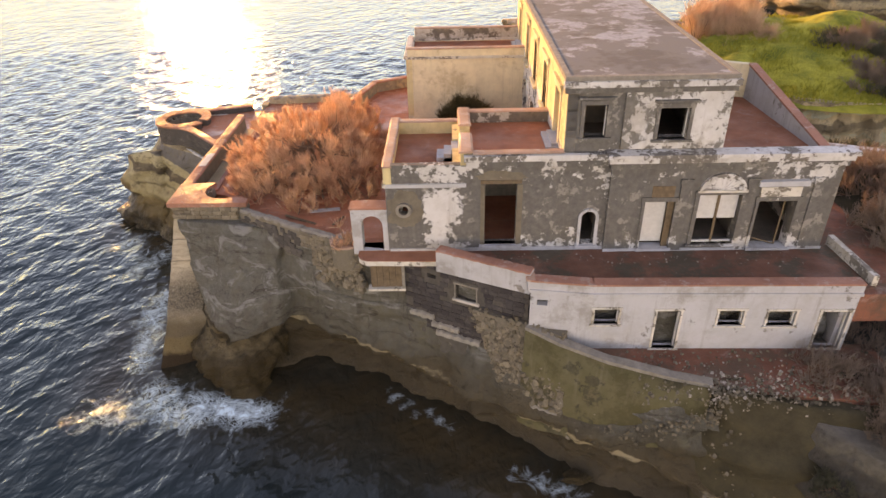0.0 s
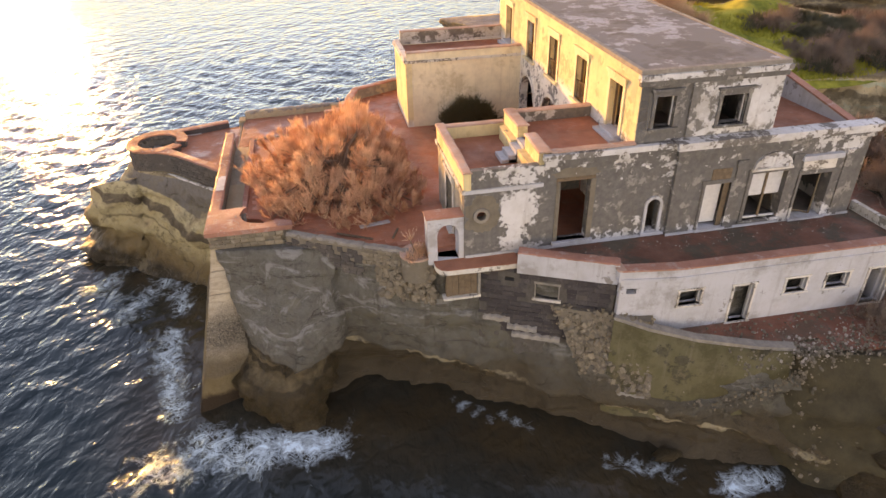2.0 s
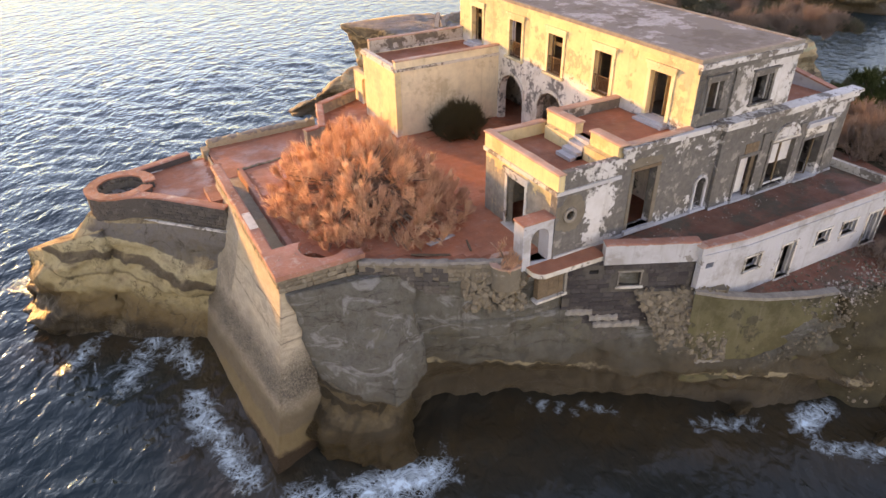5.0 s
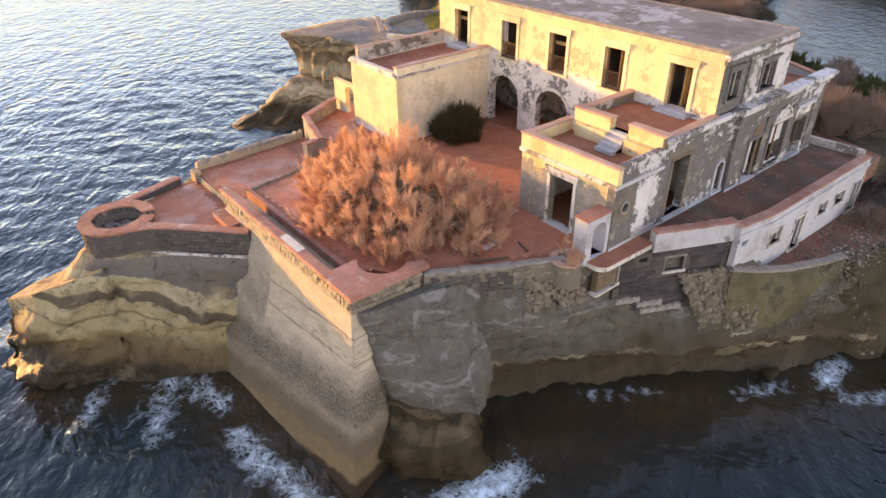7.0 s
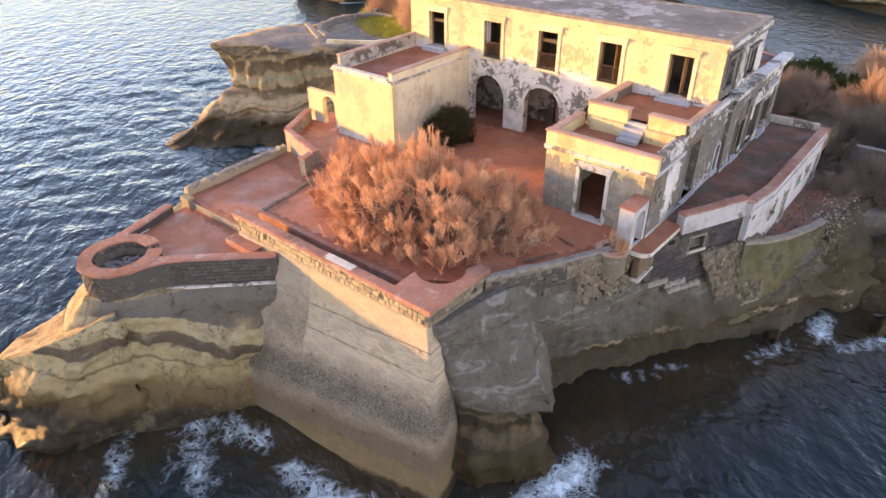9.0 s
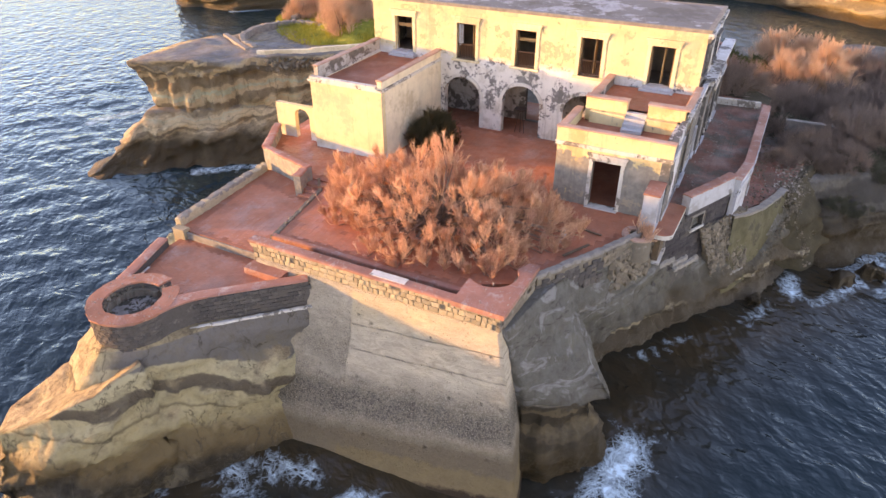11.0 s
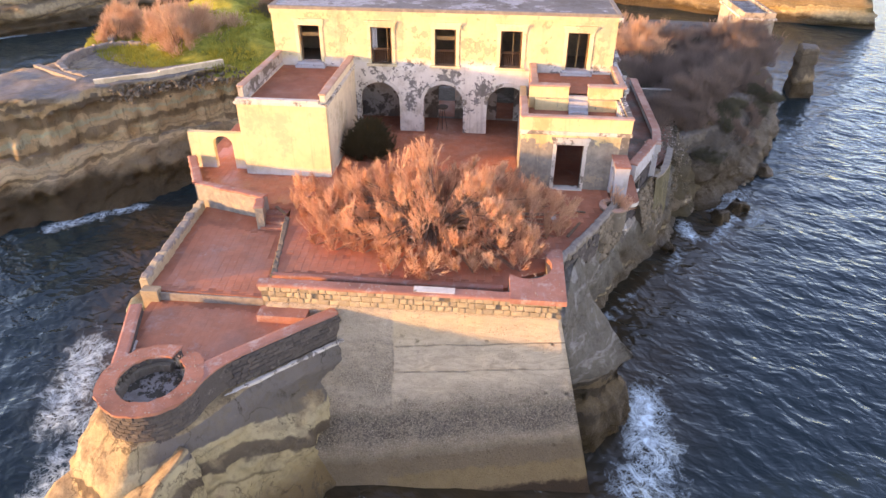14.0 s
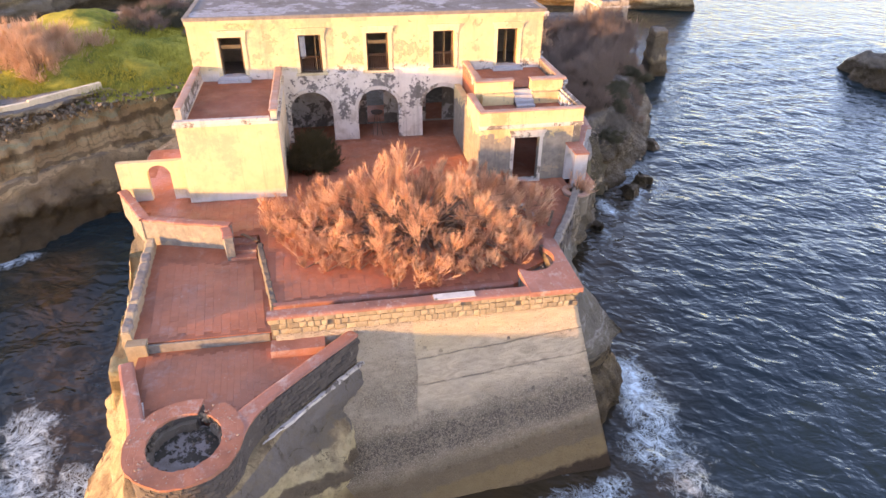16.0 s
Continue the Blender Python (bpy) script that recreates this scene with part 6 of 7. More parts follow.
for k, y in enumerate(W_Y):
    door = k in (0, 4)
    win = thing("window_%d" % (k + 1), FX, y, 13.65, ("tall open window with a white step and moulded frame" if door else "tall open window with an iron railing and moulded frame"), "window", kind="structure")
    surround(win, FX, y - 0.69, y + 0.69, 13.65, 16.0, WESTTRIM, sill=0 if door else 0.14)
    for s in (-1, 1):
        part("frame_post", boxes((FX + 0.28, FX + 0.36, y + s * 0.63 - 0.05, y + s * 0.63 + 0.05, 13.65, 16.0)), WOOD, win)
    part("frame_head", boxes((FX + 0.28, FX + 0.36, y - 0.68, y + 0.68, 15.88, 16.0)), WOOD, win)
    if door:
        part("doorstep", boxes((FX - 0.55, FX + 0.3, y - 1.0, y + 1.0, 13.3, 13.52), (FX - 0.3, FX + 0.3, y - 0.86, y + 0.86, 13.52, 13.66)), WHITE, win, "white doorstep")
    else:
        railing(win, FX + 0.08, y - 0.67, y + 0.67, 13.66)
    if k == 1:
        bm = bmesh.new()
        for i in range(10):
            u0, u1 = i / 10, (i + 1) / 10
            wob = [0.07 * math.sin(9 * u) for u in (u0, u1)]
            box(bm, FX + 0.14 + wob[0], FX + 0.16 + wob[0], y + 0.28 + 0.035 * i, y + 0.28 + 0.035 * (i + 1), 14.5 + 0.3 * abs(u0 - 0.5), 15.9)
        part("curtain", bm, WHITE, win, "torn white curtain")
    # added board stands in for the sun's strip on the inner wall
    if k in (1, 3, 4):
        part("shutter_leaf", boxes((FX + 0.45, FX + 1.0, y - 0.45 + 0.1 * k, y - 0.4 + 0.1 * k, 13.7, 15.9)), BOARD, win, "inner wooden leaf standing in for a sunlit strip of wall")
    if k in (2, 0):
        part("transom", boxes((FX + 0.5, FX + 0.55, y - 0.66, y + 0.66, 15.2, 15.42)), BOARD, win)

bdoor = thing("door_block", -3.05, 29.5, G, "open doorway with a pale chipped frame", "doorway", kind="structure")
surround(bdoor, -3.05, 28.75, 30.25, G, 11.75, TRIM, 0.2, True, 0)
part("threshold", boxes((-3.3, -2.7, 28.6, 30.4, 8.99, 9.06)), TRIM, bdoor)


def frame_south(ob, x0, x1, z0, z1, y, material, wide=0.16, hood=True, sill=True):
    """A moulded frame round an opening in a wall that faces south."""
    for a0, a1 in ((x0 - wide, x0), (x1, x1 + wide)):
        part("jamb", boxes((a0, a1, y - 0.06, y + 0.06, z0, z1)), material, ob)
    part("lintel", boxes((x0 - wide - 0.04, x1 + wide + 0.04, y - 0.07, y + 0.06, z1, z1 + 0.2)), material, ob)
    if hood:
        part("hood", boxes((x0 - wide - 0.14, x1 + wide + 0.14, y - 0.2, y, z1 + 0.26, z1 + 0.36)), material, ob)
    if sill:
        part("sill", boxes((x0 - wide - 0.08, x1 + wide + 0.08, y - 0.16, y + 0.2, z0 - 0.1, z0)), material, ob)


def patch_on(cx, cz, rx, rz, y, seed, hole=0.0):
    """A thin ragged patch of bare mortar on a wall that faces south, round a hole where there is one."""
    bm = bmesh.new()
    rim, mid, back = [], [], []
    for k in range(40):
        a0 = 2 * math.pi * k / 40
        f = 1 + 0.28 * noise.noise(Vector((3 * math.cos(a0), 3 * math.sin(a0), seed))) + 0.16 * noise.noise(Vector((9 * math.cos(a0), 9 * math.sin(a0), seed)))
        rim.append(bm.verts.new((cx + rx * f * math.cos(a0), y - 0.012, cz + rz * f * math.sin(a0))))
        mid.append(bm.verts.new((cx + (hole or 0.02) * math.cos(a0), y - 0.012, cz + (hole or 0.02) * math.sin(a0))))
        back.append(bm.verts.new((cx + rx * f * math.cos(a0), y + 0.01, cz + rz * f * math.sin(a0))))
    for k in range(40):
        bm.faces.new((rim[k - 1], rim[k], mid[k], mid[k - 1]))
        bm.faces.new((rim[k - 1], rim[k], back[k], back[k - 1]))
    return bm


for k, (x0, x1, z0, z1, y) in enumerate(((5.65, 6.6, 14.5, 15.95, 26.5), (8.8, 10.05, 14.4, 15.8, 26.4))):
    win = thing("window_%d" % (6 + k), x0, y, z0, "empty sash window in a flaking grey and white frame", "window", kind="structure")
    frame_south(win, x0, x1, z0, z1, y, SOUTH)
    part("window_frame", boxes((x0, x0 + 0.05, y + 0.2, y + 0.26, z0, z1), (x1 - 0.05, x1, y + 0.2, y + 0.26, z0, z1), (x0, x1, y + 0.2, y + 0.26, z1 - 0.06, z1)), SHUTTER, win)

sd = thing("door_south", 2.2, SY, 9.3, "tall dark doorway under a brown timber lintel", "doorway", kind="structure")
part("lintel", boxes((1.25, 3.1, SY - 0.05, SY + 0.3, 12.45, 12.62)), WOOD, sd)
part("bare_patch", patch_on(2.15, 12.78, 1.05, 0.3, SY, 31), MORTAR, sd)
part("jamb", boxes((2.9, 3.15, SY - 0.03, SY + 0.05, 9.3, 12.4)), MORTAR, sd)
part("jamb", boxes((1.25, 1.45, SY - 0.03, SY + 0.05, 9.3, 12.4)), MORTAR, sd)
part("sill", boxes((1.2, 3.2, SY - 0.2, SY + 0.3, 9.12, 9.3)), WHITE, sd)

slit = thing("window_slit", 6.22, SY, 9.25, "narrow arched window with a white plaster surround", "window", kind="structure")
bm = bmesh.new()
arch_fill(bm, (5.9, SY - 0.06), (6.55, SY - 0.06), 0.0, 0.65, 10.67, 11.02, 0.3, 0.33)
part("arch_head", bm, SOUTH, slit)
bm = bmesh.new()
for k in range(12):
    a0, a1 = math.pi * k / 12, math.pi * (k + 1) / 12
    pts = [(6.225 - r * math.cos(a), 10.67 + r * math.sin(a)) for r, a in ((0.33, a0), (0.33, a1), (0.47, a1), (0.47, a0))]
    vs = [bm.verts.new((x, y, z)) for y in (SY - 0.1, SY + 0.02) for x, z in pts]
    for f in ((0, 1, 2, 3), (7, 6, 5, 4), (0, 4, 5, 1), (1, 5, 6, 2), (2, 6, 7, 3), (3, 7, 4, 0)):
        bm.faces.new([vs[i] for i in f])
part("arch_moulding", bm, WHITE, slit)
part("jamb", boxes((5.76, 5.9, SY - 0.1, SY + 0.02, 9.2, 10.67)), WHITE, slit)
part("jamb", boxes((6.55, 6.69, SY - 0.1, SY + 0.02, 9.2, 10.67)), WHITE, slit)
part("sill", boxes((5.7, 6.75, SY - 0.18, SY + 0.1, 9.1, 9.22)), WHITE, slit)

oculus = thing("window_round", -2.27, SY, 11.18, "small round opening with a chipped plaster ring", "window", kind="structure")
bm, plate = bmesh.new(), bmesh.new()
for k in range(24):
    a0, a1 = 2 * math.pi * k / 24, 2 * math.pi * (k + 1) / 24
    for m, rr, ys in ((bm, (0.23, 0.23, 0.37, 0.37), (SY - 0.11, SY + 0.02)), (plate, (0.23, 0.23, 0.46, 0.46), (SY + 0.01, SY + 0.2))):
        pts = [(-2.27 + r * math.cos(a), 11.18 + r * math.sin(a)) for r, a in zip(rr, (a0, a1, a1, a0))]
        vs = [m.verts.new((x, y, z)) for y in ys for x, z in pts]
        for f in ((0, 1, 2, 3), (7, 6, 5, 4), (0, 4, 5, 1), (1, 5, 6, 2), (2, 6, 7, 3), (3, 7, 4, 0)):
            m.faces.new([vs[i] for i in f])
part("ring", bm, STONECAP, oculus)
part("reveal", plate, MORTAR, oculus)
part("bare_patch", patch_on(-2.2, 11.2, 0.8, 0.95, SY, 32, 0.36), MORTAR, oculus, "bare brown mortar round the opening")

# three wide openings of the bay
BY = SY - 0.22
o1 = thing("opening_shuttered", 9.3, BY, 9.0, "opening closed by a faded white shutter", "opening", kind="structure")
frame_south(o1, 8.65, 10.0, 9.0, 11.55, BY, SOUTH, 0.14, False, False)
part("shutter", boxes((8.7, 9.72, BY + 0.3, BY + 0.36, 9.3, 11.5)), SHUTTER, o1)
part("leaf", boxes((9.72, 10.0, BY + 0.1, BY + 0.16, 9.1, 11.5)), WOOD, o1)
part("sill", boxes((8.5, 10.1, BY - 0.15, BY + 0.5, 8.99, 9.12)), WHITE, o1)
part("broken_panel", boxes((8.9, 9.9, BY - 0.03, BY + 0.05, 11.75, 12.3)), WOOD, o1)
o2 = thing("opening_arched", 12, BY, 9.3, "wide window under a carved fan arch, blind half down", "opening", kind="structure")
frame_south(o2, 11.05, 12.95, 9.3, 11.85, BY, SOUTH, 0.18, False, True)
part("blind", boxes((11.1, 12.9, BY + 0.2, BY + 0.26, 10.55, 11.8)), SHUTTER, o2, "half-lowered pale blind")
part("mullion", boxes((11.95, 12.05, BY + 0.12, BY + 0.2, 9.3, 11.85)), WOOD, o2)
part("low_rail", boxes((11.08, 12.92, BY + 0.12, BY + 0.2, 9.32, 9.42)), SHUTTER, o2)
bm = bmesh.new()
for k in range(16):
    a0, a1 = math.pi * k / 16, math.pi * (k + 1) / 16
    for r0, r1, d in ((0.86, 1.02, 0.14), (0.0, 0.86, 0.05 + 0.03 * (k % 2))):
        pts = [(12.0 - r * math.cos(a), 12.1 + 0.8 * r * math.sin(a)) for r, a in ((max(r0, 0.02), a0), (max(r0, 0.02), a1), (r1, a1), (r1, a0))]
        vs = [bm.verts.new((x, y, z)) for y in (BY - d, BY + 0.02) for x, z in pts]
        for f in ((0, 1, 2, 3), (7, 6, 5, 4), (0, 4, 5, 1), (1, 5, 6, 2), (2, 6, 7, 3), (3, 7, 4, 0)):
            bm.faces.new([vs[i] for i in f])
part("fan_arch", bm, CORNICE, o2)
part("keel", boxes((10.9, 13.1, BY - 0.16, BY, 12.0, 12.1)), TRIM, o2)
o3 = thing("opening_wide", 14.6, BY, 9.0, "wide empty opening with a fallen bar and white sill", "opening", kind="structure")
frame_south(o3, 13.75, 15.45, 9.0, 11.5, BY, SOUTH, 0.14, False, False)
part("panel", boxes((13.7, 15.5, BY - 0.08, BY, 11.72, 12.2)), TRIM, o3)
part("hood", boxes((13.5, 15.7, BY - 0.24, BY, 12.3, 12.55)), WHITE, o3)
part("post", boxes((15.0, 15.06, BY + 0.2, BY + 0.26, 9.0, 11.5)), WOOD, o3)
bm = bmesh.new()
tube(bm, [Vector((13.8, BY + 0.2, 9.5)), Vector((15.0, BY + 0.2, 9.15))], [0.035, 0.035])
part("fallen_bar", bm, WOOD, o3)
part("sill", boxes((13.6, 15.6, BY - 0.2, BY + 0.5, 8.99, 9.1)), WHITE, o3)
for x in (10.35, 13.3, 16.2):
    pil = tagged(part("trim_pilaster", boxes((x - 0.22, x + 0.22, BY - 0.07, BY, 9.0, 12.4), (x - 0.28, x + 0.28, BY - 0.12, BY, 12.4, 12.65)), SOUTH), "grey pilaster with flaking paint", "pilaster", kind="structure")
tagged(part("trim_plinth", boxes((-3.0, 7.0, SY - 0.05, SY, 8.95, 9.12), (7.0, 17.15, BY - 0.05, BY, 8.95, 9.08)), WHITE), "pale plinth strip along the south front", "plinth", kind="structure")
tagged(part("trim_string_course", boxes((-3.1, 0.6, SY - 0.08, SY, 12.32, 12.5)), WHITE), "white string course", "trim", kind="structure")

# small windows and doors of the lower wing
for k, (u0, u1, z0, z1) in enumerate(KH):
    a = (5.9, 22.55)
    is_door = z0 == KF
    ob = thing("door_wing" if is_door else "window_wing", 5.9 + u0, 22.5, z0, "open doorway in a pale frame" if is_door else "small open window in a pale frame", "doorway" if is_door else "window", kind="structure")
    q = (17.1, 22.35)
    for v0, v1 in ((u0 - 0.1, u0), (u1, u1 + 0.1)):
        part("jamb", prisms(along(a, q, v0, v1, -0.05, 0.05, z0, z1)), TRIM, ob)
    part("lintel", prisms(along(a, q, u0 - 0.14, u1 + 0.14, -0.07, 0.05, z1, z1 + 0.1)), TRIM, ob)
    part("sill", prisms(along(a, q, u0 - 0.16, u1 + 0.16, -0.12, 0.2, z0 - 0.07, z0)), TRIM, ob)
    part("window_frame", prisms(along(a, q, u0, u0 + 0.05, 0.12, 0.18, z0, z1), along(a, q, u1 - 0.05, u1, 0.12, 0.18, z0, z1)), SHUTTER, ob)
bw = thing("window_basement", 0.3, 24.6, 7.2, "small dark window with a pale frame", "window", kind="structure")
a, q = (-2.35, 26.1), (3.3, 23.35)
part("sill", prisms(along(a, q, 2.55, 3.9, -0.12, 0.1, 7.08, 7.2)), TRIM, bw)
part("lintel", prisms(along(a, q, 2.6, 3.85, -0.06, 0.1, 8.0, 8.1)), STONECAP, bw)
for v0, v1 in ((2.64, 2.7), (3.75, 3.81)):
    part("jamb", prisms(along(a, q, v0, v1, -0.06, 0.1, 7.2, 8.0)), STONECAP, bw)
niche = thing("panel_niche", -3.2, 26.0, 7.1, "brown boarded niche in a pale frame under the balcony", "niche", kind="structure")
for k in range(5):
    part("board", boxes((-4.0 + 0.3 * k, -3.715 + 0.3 * k, 25.96 + 0.01 * (k % 2), 26.3, 7.15, 8.6)), WOOD, niche)
part("sill", boxes((-4.15, -2.35, 25.8, 26.3, 7.0, 7.12)), TRIM, niche)
part("jamb", boxes((-2.5, -2.36, 25.86, 26.3, 7.12, 8.7)), STONECAP, niche)
# fill of the arcade
stand = thing("lamp_stand", 5.3, 37.4, 8.98, "thin dark iron stand with a round pan inside the arch", "stand")
bm = bmesh.new()
for dy in (-0.35, 0.0, 0.35):
    tube(bm, [Vector((5.2 + 0.15 * (dy == 0), 37.5 + dy, 8.98)), Vector((5.3, 37.5 + dy * 0.3, 10.6))], [0.02, 0.02], 5)
part("legs", bm, IRON, stand)
bm = bmesh.new()
bmesh.ops.create_cone(bm, cap_ends=True, segments=20, radius1=0.36, radius2=0.42, depth=0.1, matrix=Matrix.Translation((5.3, 37.5, 10.65)))
part("pan", bm, IRON, stand)

# ---- loose masonry: dressed blocks, rubble ----
def block_mesh(name, w, d, h, seed, material):
    """A roughly squared stone with worn corners, its back face open."""
    rng = random.Random(seed)
    bm = bmesh.new()
    c = 0.06
    xs = (0, c * w / 0.4, w - c * w / 0.4, w)
    zs = (0, c, h - c, h)
    grid = []
    for i, x in enumerate(xs):
        row = []
        for j, z in enumerate(zs):
            edge = (i in (0, 3)) + (j in (0, 3))
            y = (0.0, 0.016, 0.036)[edge] + rng.uniform(-0.018, 0.018)
            row.append(bm.verts.new((x + rng.uniform(-0.012, 0.012), y, z + rng.uniform(-0.012, 0.012))))
        grid.append(row)
    for i in range(3):
        for j in range(3):
            bm.faces.new((grid[i][j], grid[i + 1][j], grid[i + 1][j + 1], grid[i][j + 1]))
    rim = [grid[i][0] for i in range(4)] + [grid[3][j] for j in (1, 2, 3)] + [grid[i][3] for i in (2, 1, 0)] + [grid[0][j] for j in (2, 1)]
    back = [bm.verts.new((v.co.x, d, v.co.z)) for v in rim]
    for k in range(len(rim)):
        m = (k + 1) % len(rim)
        bm.faces.new((rim[m], rim[k], back[k], back[m]))
    return mesh_of(bm, name, material)


def lay_blocks(parent, p, q, z0, z1, course, lengths, material, proud=0.06, skip=(), seed=1, name="block", missing=0.03):
    """Courses of blocks on the right-hand face of the line p to q, each block an object of its own."""
    rng = random.Random(seed)
    meshes = [block_mesh(name, w, 0.22, course * 0.93, seed * 10 + k, material) for k, w in enumerate(lengths)]
    d = (Vector(q) - Vector(p))
    length = d.length
    d.normalize()
    yaw = math.degrees(math.atan2(d.y, d.x))
    n = Vector((-d.y, d.x))
    z = z0
    while z + course <= z1 + 0.02:
        u = -rng.uniform(0, lengths[0] * 0.6)
        while u < length:
            k = rng.randrange(len(lengths))
            w = lengths[k]
            if u >= -0.05 and u + w <= length + 0.1 and rng.random() > missing and not any(a0 - 0.04 < u + w and u < a1 + 0.04 and b0 - 0.04 < z + course and z < b1 + 0.04 for a0, a1, b0, b1 in skip):
                o = Vector(p) + d * u - n * (proud + rng.uniform(-0.012, 0.012))
                ob = new(name, meshes[k])
                ob.parent = parent
                ob.matrix_parent_inverse = whole(parent).inverted()
                ob.matrix_basis = pose(o.x, o.y, z, rng.uniform(-1.2, 1.2), rng.uniform(-0.8, 0.8), yaw)
            u += w + 0.018
        z += course


def stone_mesh(name, seed, material):
    rng = random.Random(seed)
    bm = bmesh.new()
    box(bm, -0.5, 0.5, -0.5, 0.5, -0.5, 0.5)
    bmesh.ops.bevel(bm, geom=list(bm.edges), offset=0.12, segments=1, affect="EDGES")
    sc = (rng.uniform(0.8, 1.3), rng.uniform(0.6, 1.0), rng.uniform(0.4, 0.75))
    for v in bm.verts:
        v.co = Vector([c * s + rng.uniform(-0.09, 0.09) for c, s in zip(v.co, sc)])
    return mesh_of(bm, name, material)


def stone_heap(name, count, where, size, material, label, category="rubble", seed=5):
    """Loose stones scattered over a patch, joined as one heap."""
    rng = random.Random(seed)
    verts, faces = [], []
    shapes = [stone_mesh("stone_shape", seed + k, material) for k in range(5)]
    data = [([v.co.copy() for v in m.vertices], [tuple(f.vertices) for f in m.polygons]) for m in shapes]
    for _ in range(count):
        x, y, z = where(rng)
        s = size * rng.choice((0.4, 0.5, 0.7, 0.8, 1.0, 1.5))
        m = pose(x, y, z, rng.uniform(0, 360), rng.uniform(0, 360), rng.uniform(0, 360)) @ Matrix.Scale(s, 4)
        vs, fs = rng.choice(data)
        b0 = len(verts)
        verts += [tuple(m @ v) for v in vs]
        faces += [tuple(b0 + i for i in f) for f in fs]
    for m in shapes:
        bpy.data.meshes.remove(m)
    me = bpy.data.meshes.new(name)
    me.from_pydata(verts, [], faces)
    me.materials.append(material)
    return tagged(new(name, me), label, category, kind="stuff")


n = Nodes("broken_masonry")
c = n.mix(n.island(), (0.24, 0.2, 0.15), (0.1, 0.085, 0.06))
c = n.mix(n.step(n.noise(5, 6, 0.7), 0.5, 0.7, 0.0, 0.6), c, (0.12, 0.1, 0.075))
n.bump(n.noise(12, 6, 0.7), 0.04, 0.7)
DEBRIS = n.done(c, 0.95, 0.2)
PALEDEBRIS = masonry("pale_broken_plaster", (0.45, 0.41, 0.36), (0.33, 0.25, 0.2), 0.4)

stone_heap("rubble_yard", 900, lambda r: (r.uniform(7.5, 18.2), r.uniform(19.0, 22.3) - 0.0, 6.04) if r.random() < 0.5 else (10.5 + abs(r.gauss(0, 3.0)), 19.7 + r.gauss(0, 0.45), 6.03), 0.1, DEBRIS, "broken stone and tiles strewn over the red yard", seed=3)
stone_heap("rubble_plaster", 240, lambda r: (r.uniform(9.5, 17.5), 20.3 + r.gauss(0, 0.7), 6.05), 0.09, PALEDEBRIS, "pale scraps of broken plaster on the yard", seed=8)
stone_heap("rubble_lookout_floor", 45, lambda r: (lambda a, d: (C[0] + d * math.cos(a), C[1] + d * math.sin(a), 7.78))(r.uniform(0, 6.28), 1.3 * r.random() ** 0.4), 0.09, DEBRIS, "loose stones on the lookout floor", seed=24)
rock("yard_slope", [(10.6, 20.6), (11.2, 19.9), (14.0, 18.9), (18.6, 18.4), (18.6, 21.0)], [(10.2, 19.4), (11.0, 17.6), (13.6, 15.8), (18.6, 14.6), (18.6, 21.0)],
     5.95, EARTH, "crumbling earth slope below the yard", "slope", gap=0.3, rough=0.5, beds=0.2, seed=51.0, power=1.1)
stone_heap("rubble_slope", 420, lambda r: (lambda s, f: (9.4 + 9 * s, 20.2 - 1.7 * s - f * (2.4 + 1.4 * s), 5.95 - 5.4 * f - 0.05))(r.uniform(0.1, 0.95), r.random() ** 1.6), 0.12, DEBRIS, "rubble slope below the yard edge", seed=9)
stone_heap("boulders_shore", 320, lambda r: (lambda s, f: (18.0 + 15 * s + r.gauss(0, 0.5), 14.4 - 7.9 * s + 1.2 - 4.2 * f, 4.6 * (1 - f) + r.uniform(-0.2, 0.3)))(r.random(), r.random()), 0.45, DEBRIS, "broken dark rock along the shore", seed=16)
stone_heap("rubble_terrace", 90, lambda r: (r.uniform(0.5, 16), 25.4 + r.gauss(0, 0.35), 8.95), 0.05, PALEDEBRIS, "flakes of fallen plaster on the terrace", seed=10)
stone_heap("rubble_platform", 110, lambda r: (r.uniform(-15.0, -12.8), r.uniform(30.4, 32.2), 9.65) if r.random() < 0.6 else (r.uniform(-15.0, -14.6), r.uniform(33, 43), 9.62), 0.04, PALEDEBRIS, "pale chips on the red platform", seed=12)
stone_heap("chips_lookout", 130, lambda r: (lambda a, d: (C[0] + d * math.cos(a), C[1] + d * math.sin(a), 8.505))(r.uniform(0.6, 6.1), r.uniform(1.35, 1.95)), 0.045, PALEDEBRIS, "pale chips on the lookout coping", seed=22)
stone_heap("stones_lookout", 130, lambda r: (lambda a, d: (C[0] + d * math.cos(a), C[1] + d * math.sin(a), 8.3 - (1.42 - d) * 1.0))(r.uniform(0.5, 6.15), 1.42 - 0.16 * r.random()), 0.15, DEBRIS, "rough stones along the inside of the lookout ring", seed=23)
stone_heap("rubble_islet", 800, lambda r: (lambda s: (13.5 + 9.5 * s + r.gauss(0, 0.8) - 1.0, 66.6 - 12.5 * s + r.gauss(0, 0.8) - 0.6, 8.2 + r.uniform(-0.5, 0.2)))(r.uniform(0, 1)), 0.19, DEBRIS, "rubble bank below the islet wall", seed=14)

# rubble face under the stone basement, leaning out towards its foot
PALELEDGE = plain("pale_broken_plaster_ledge", (0.33, 0.305, 0.265), 0.95, 0.45, 3.0, 0.05)
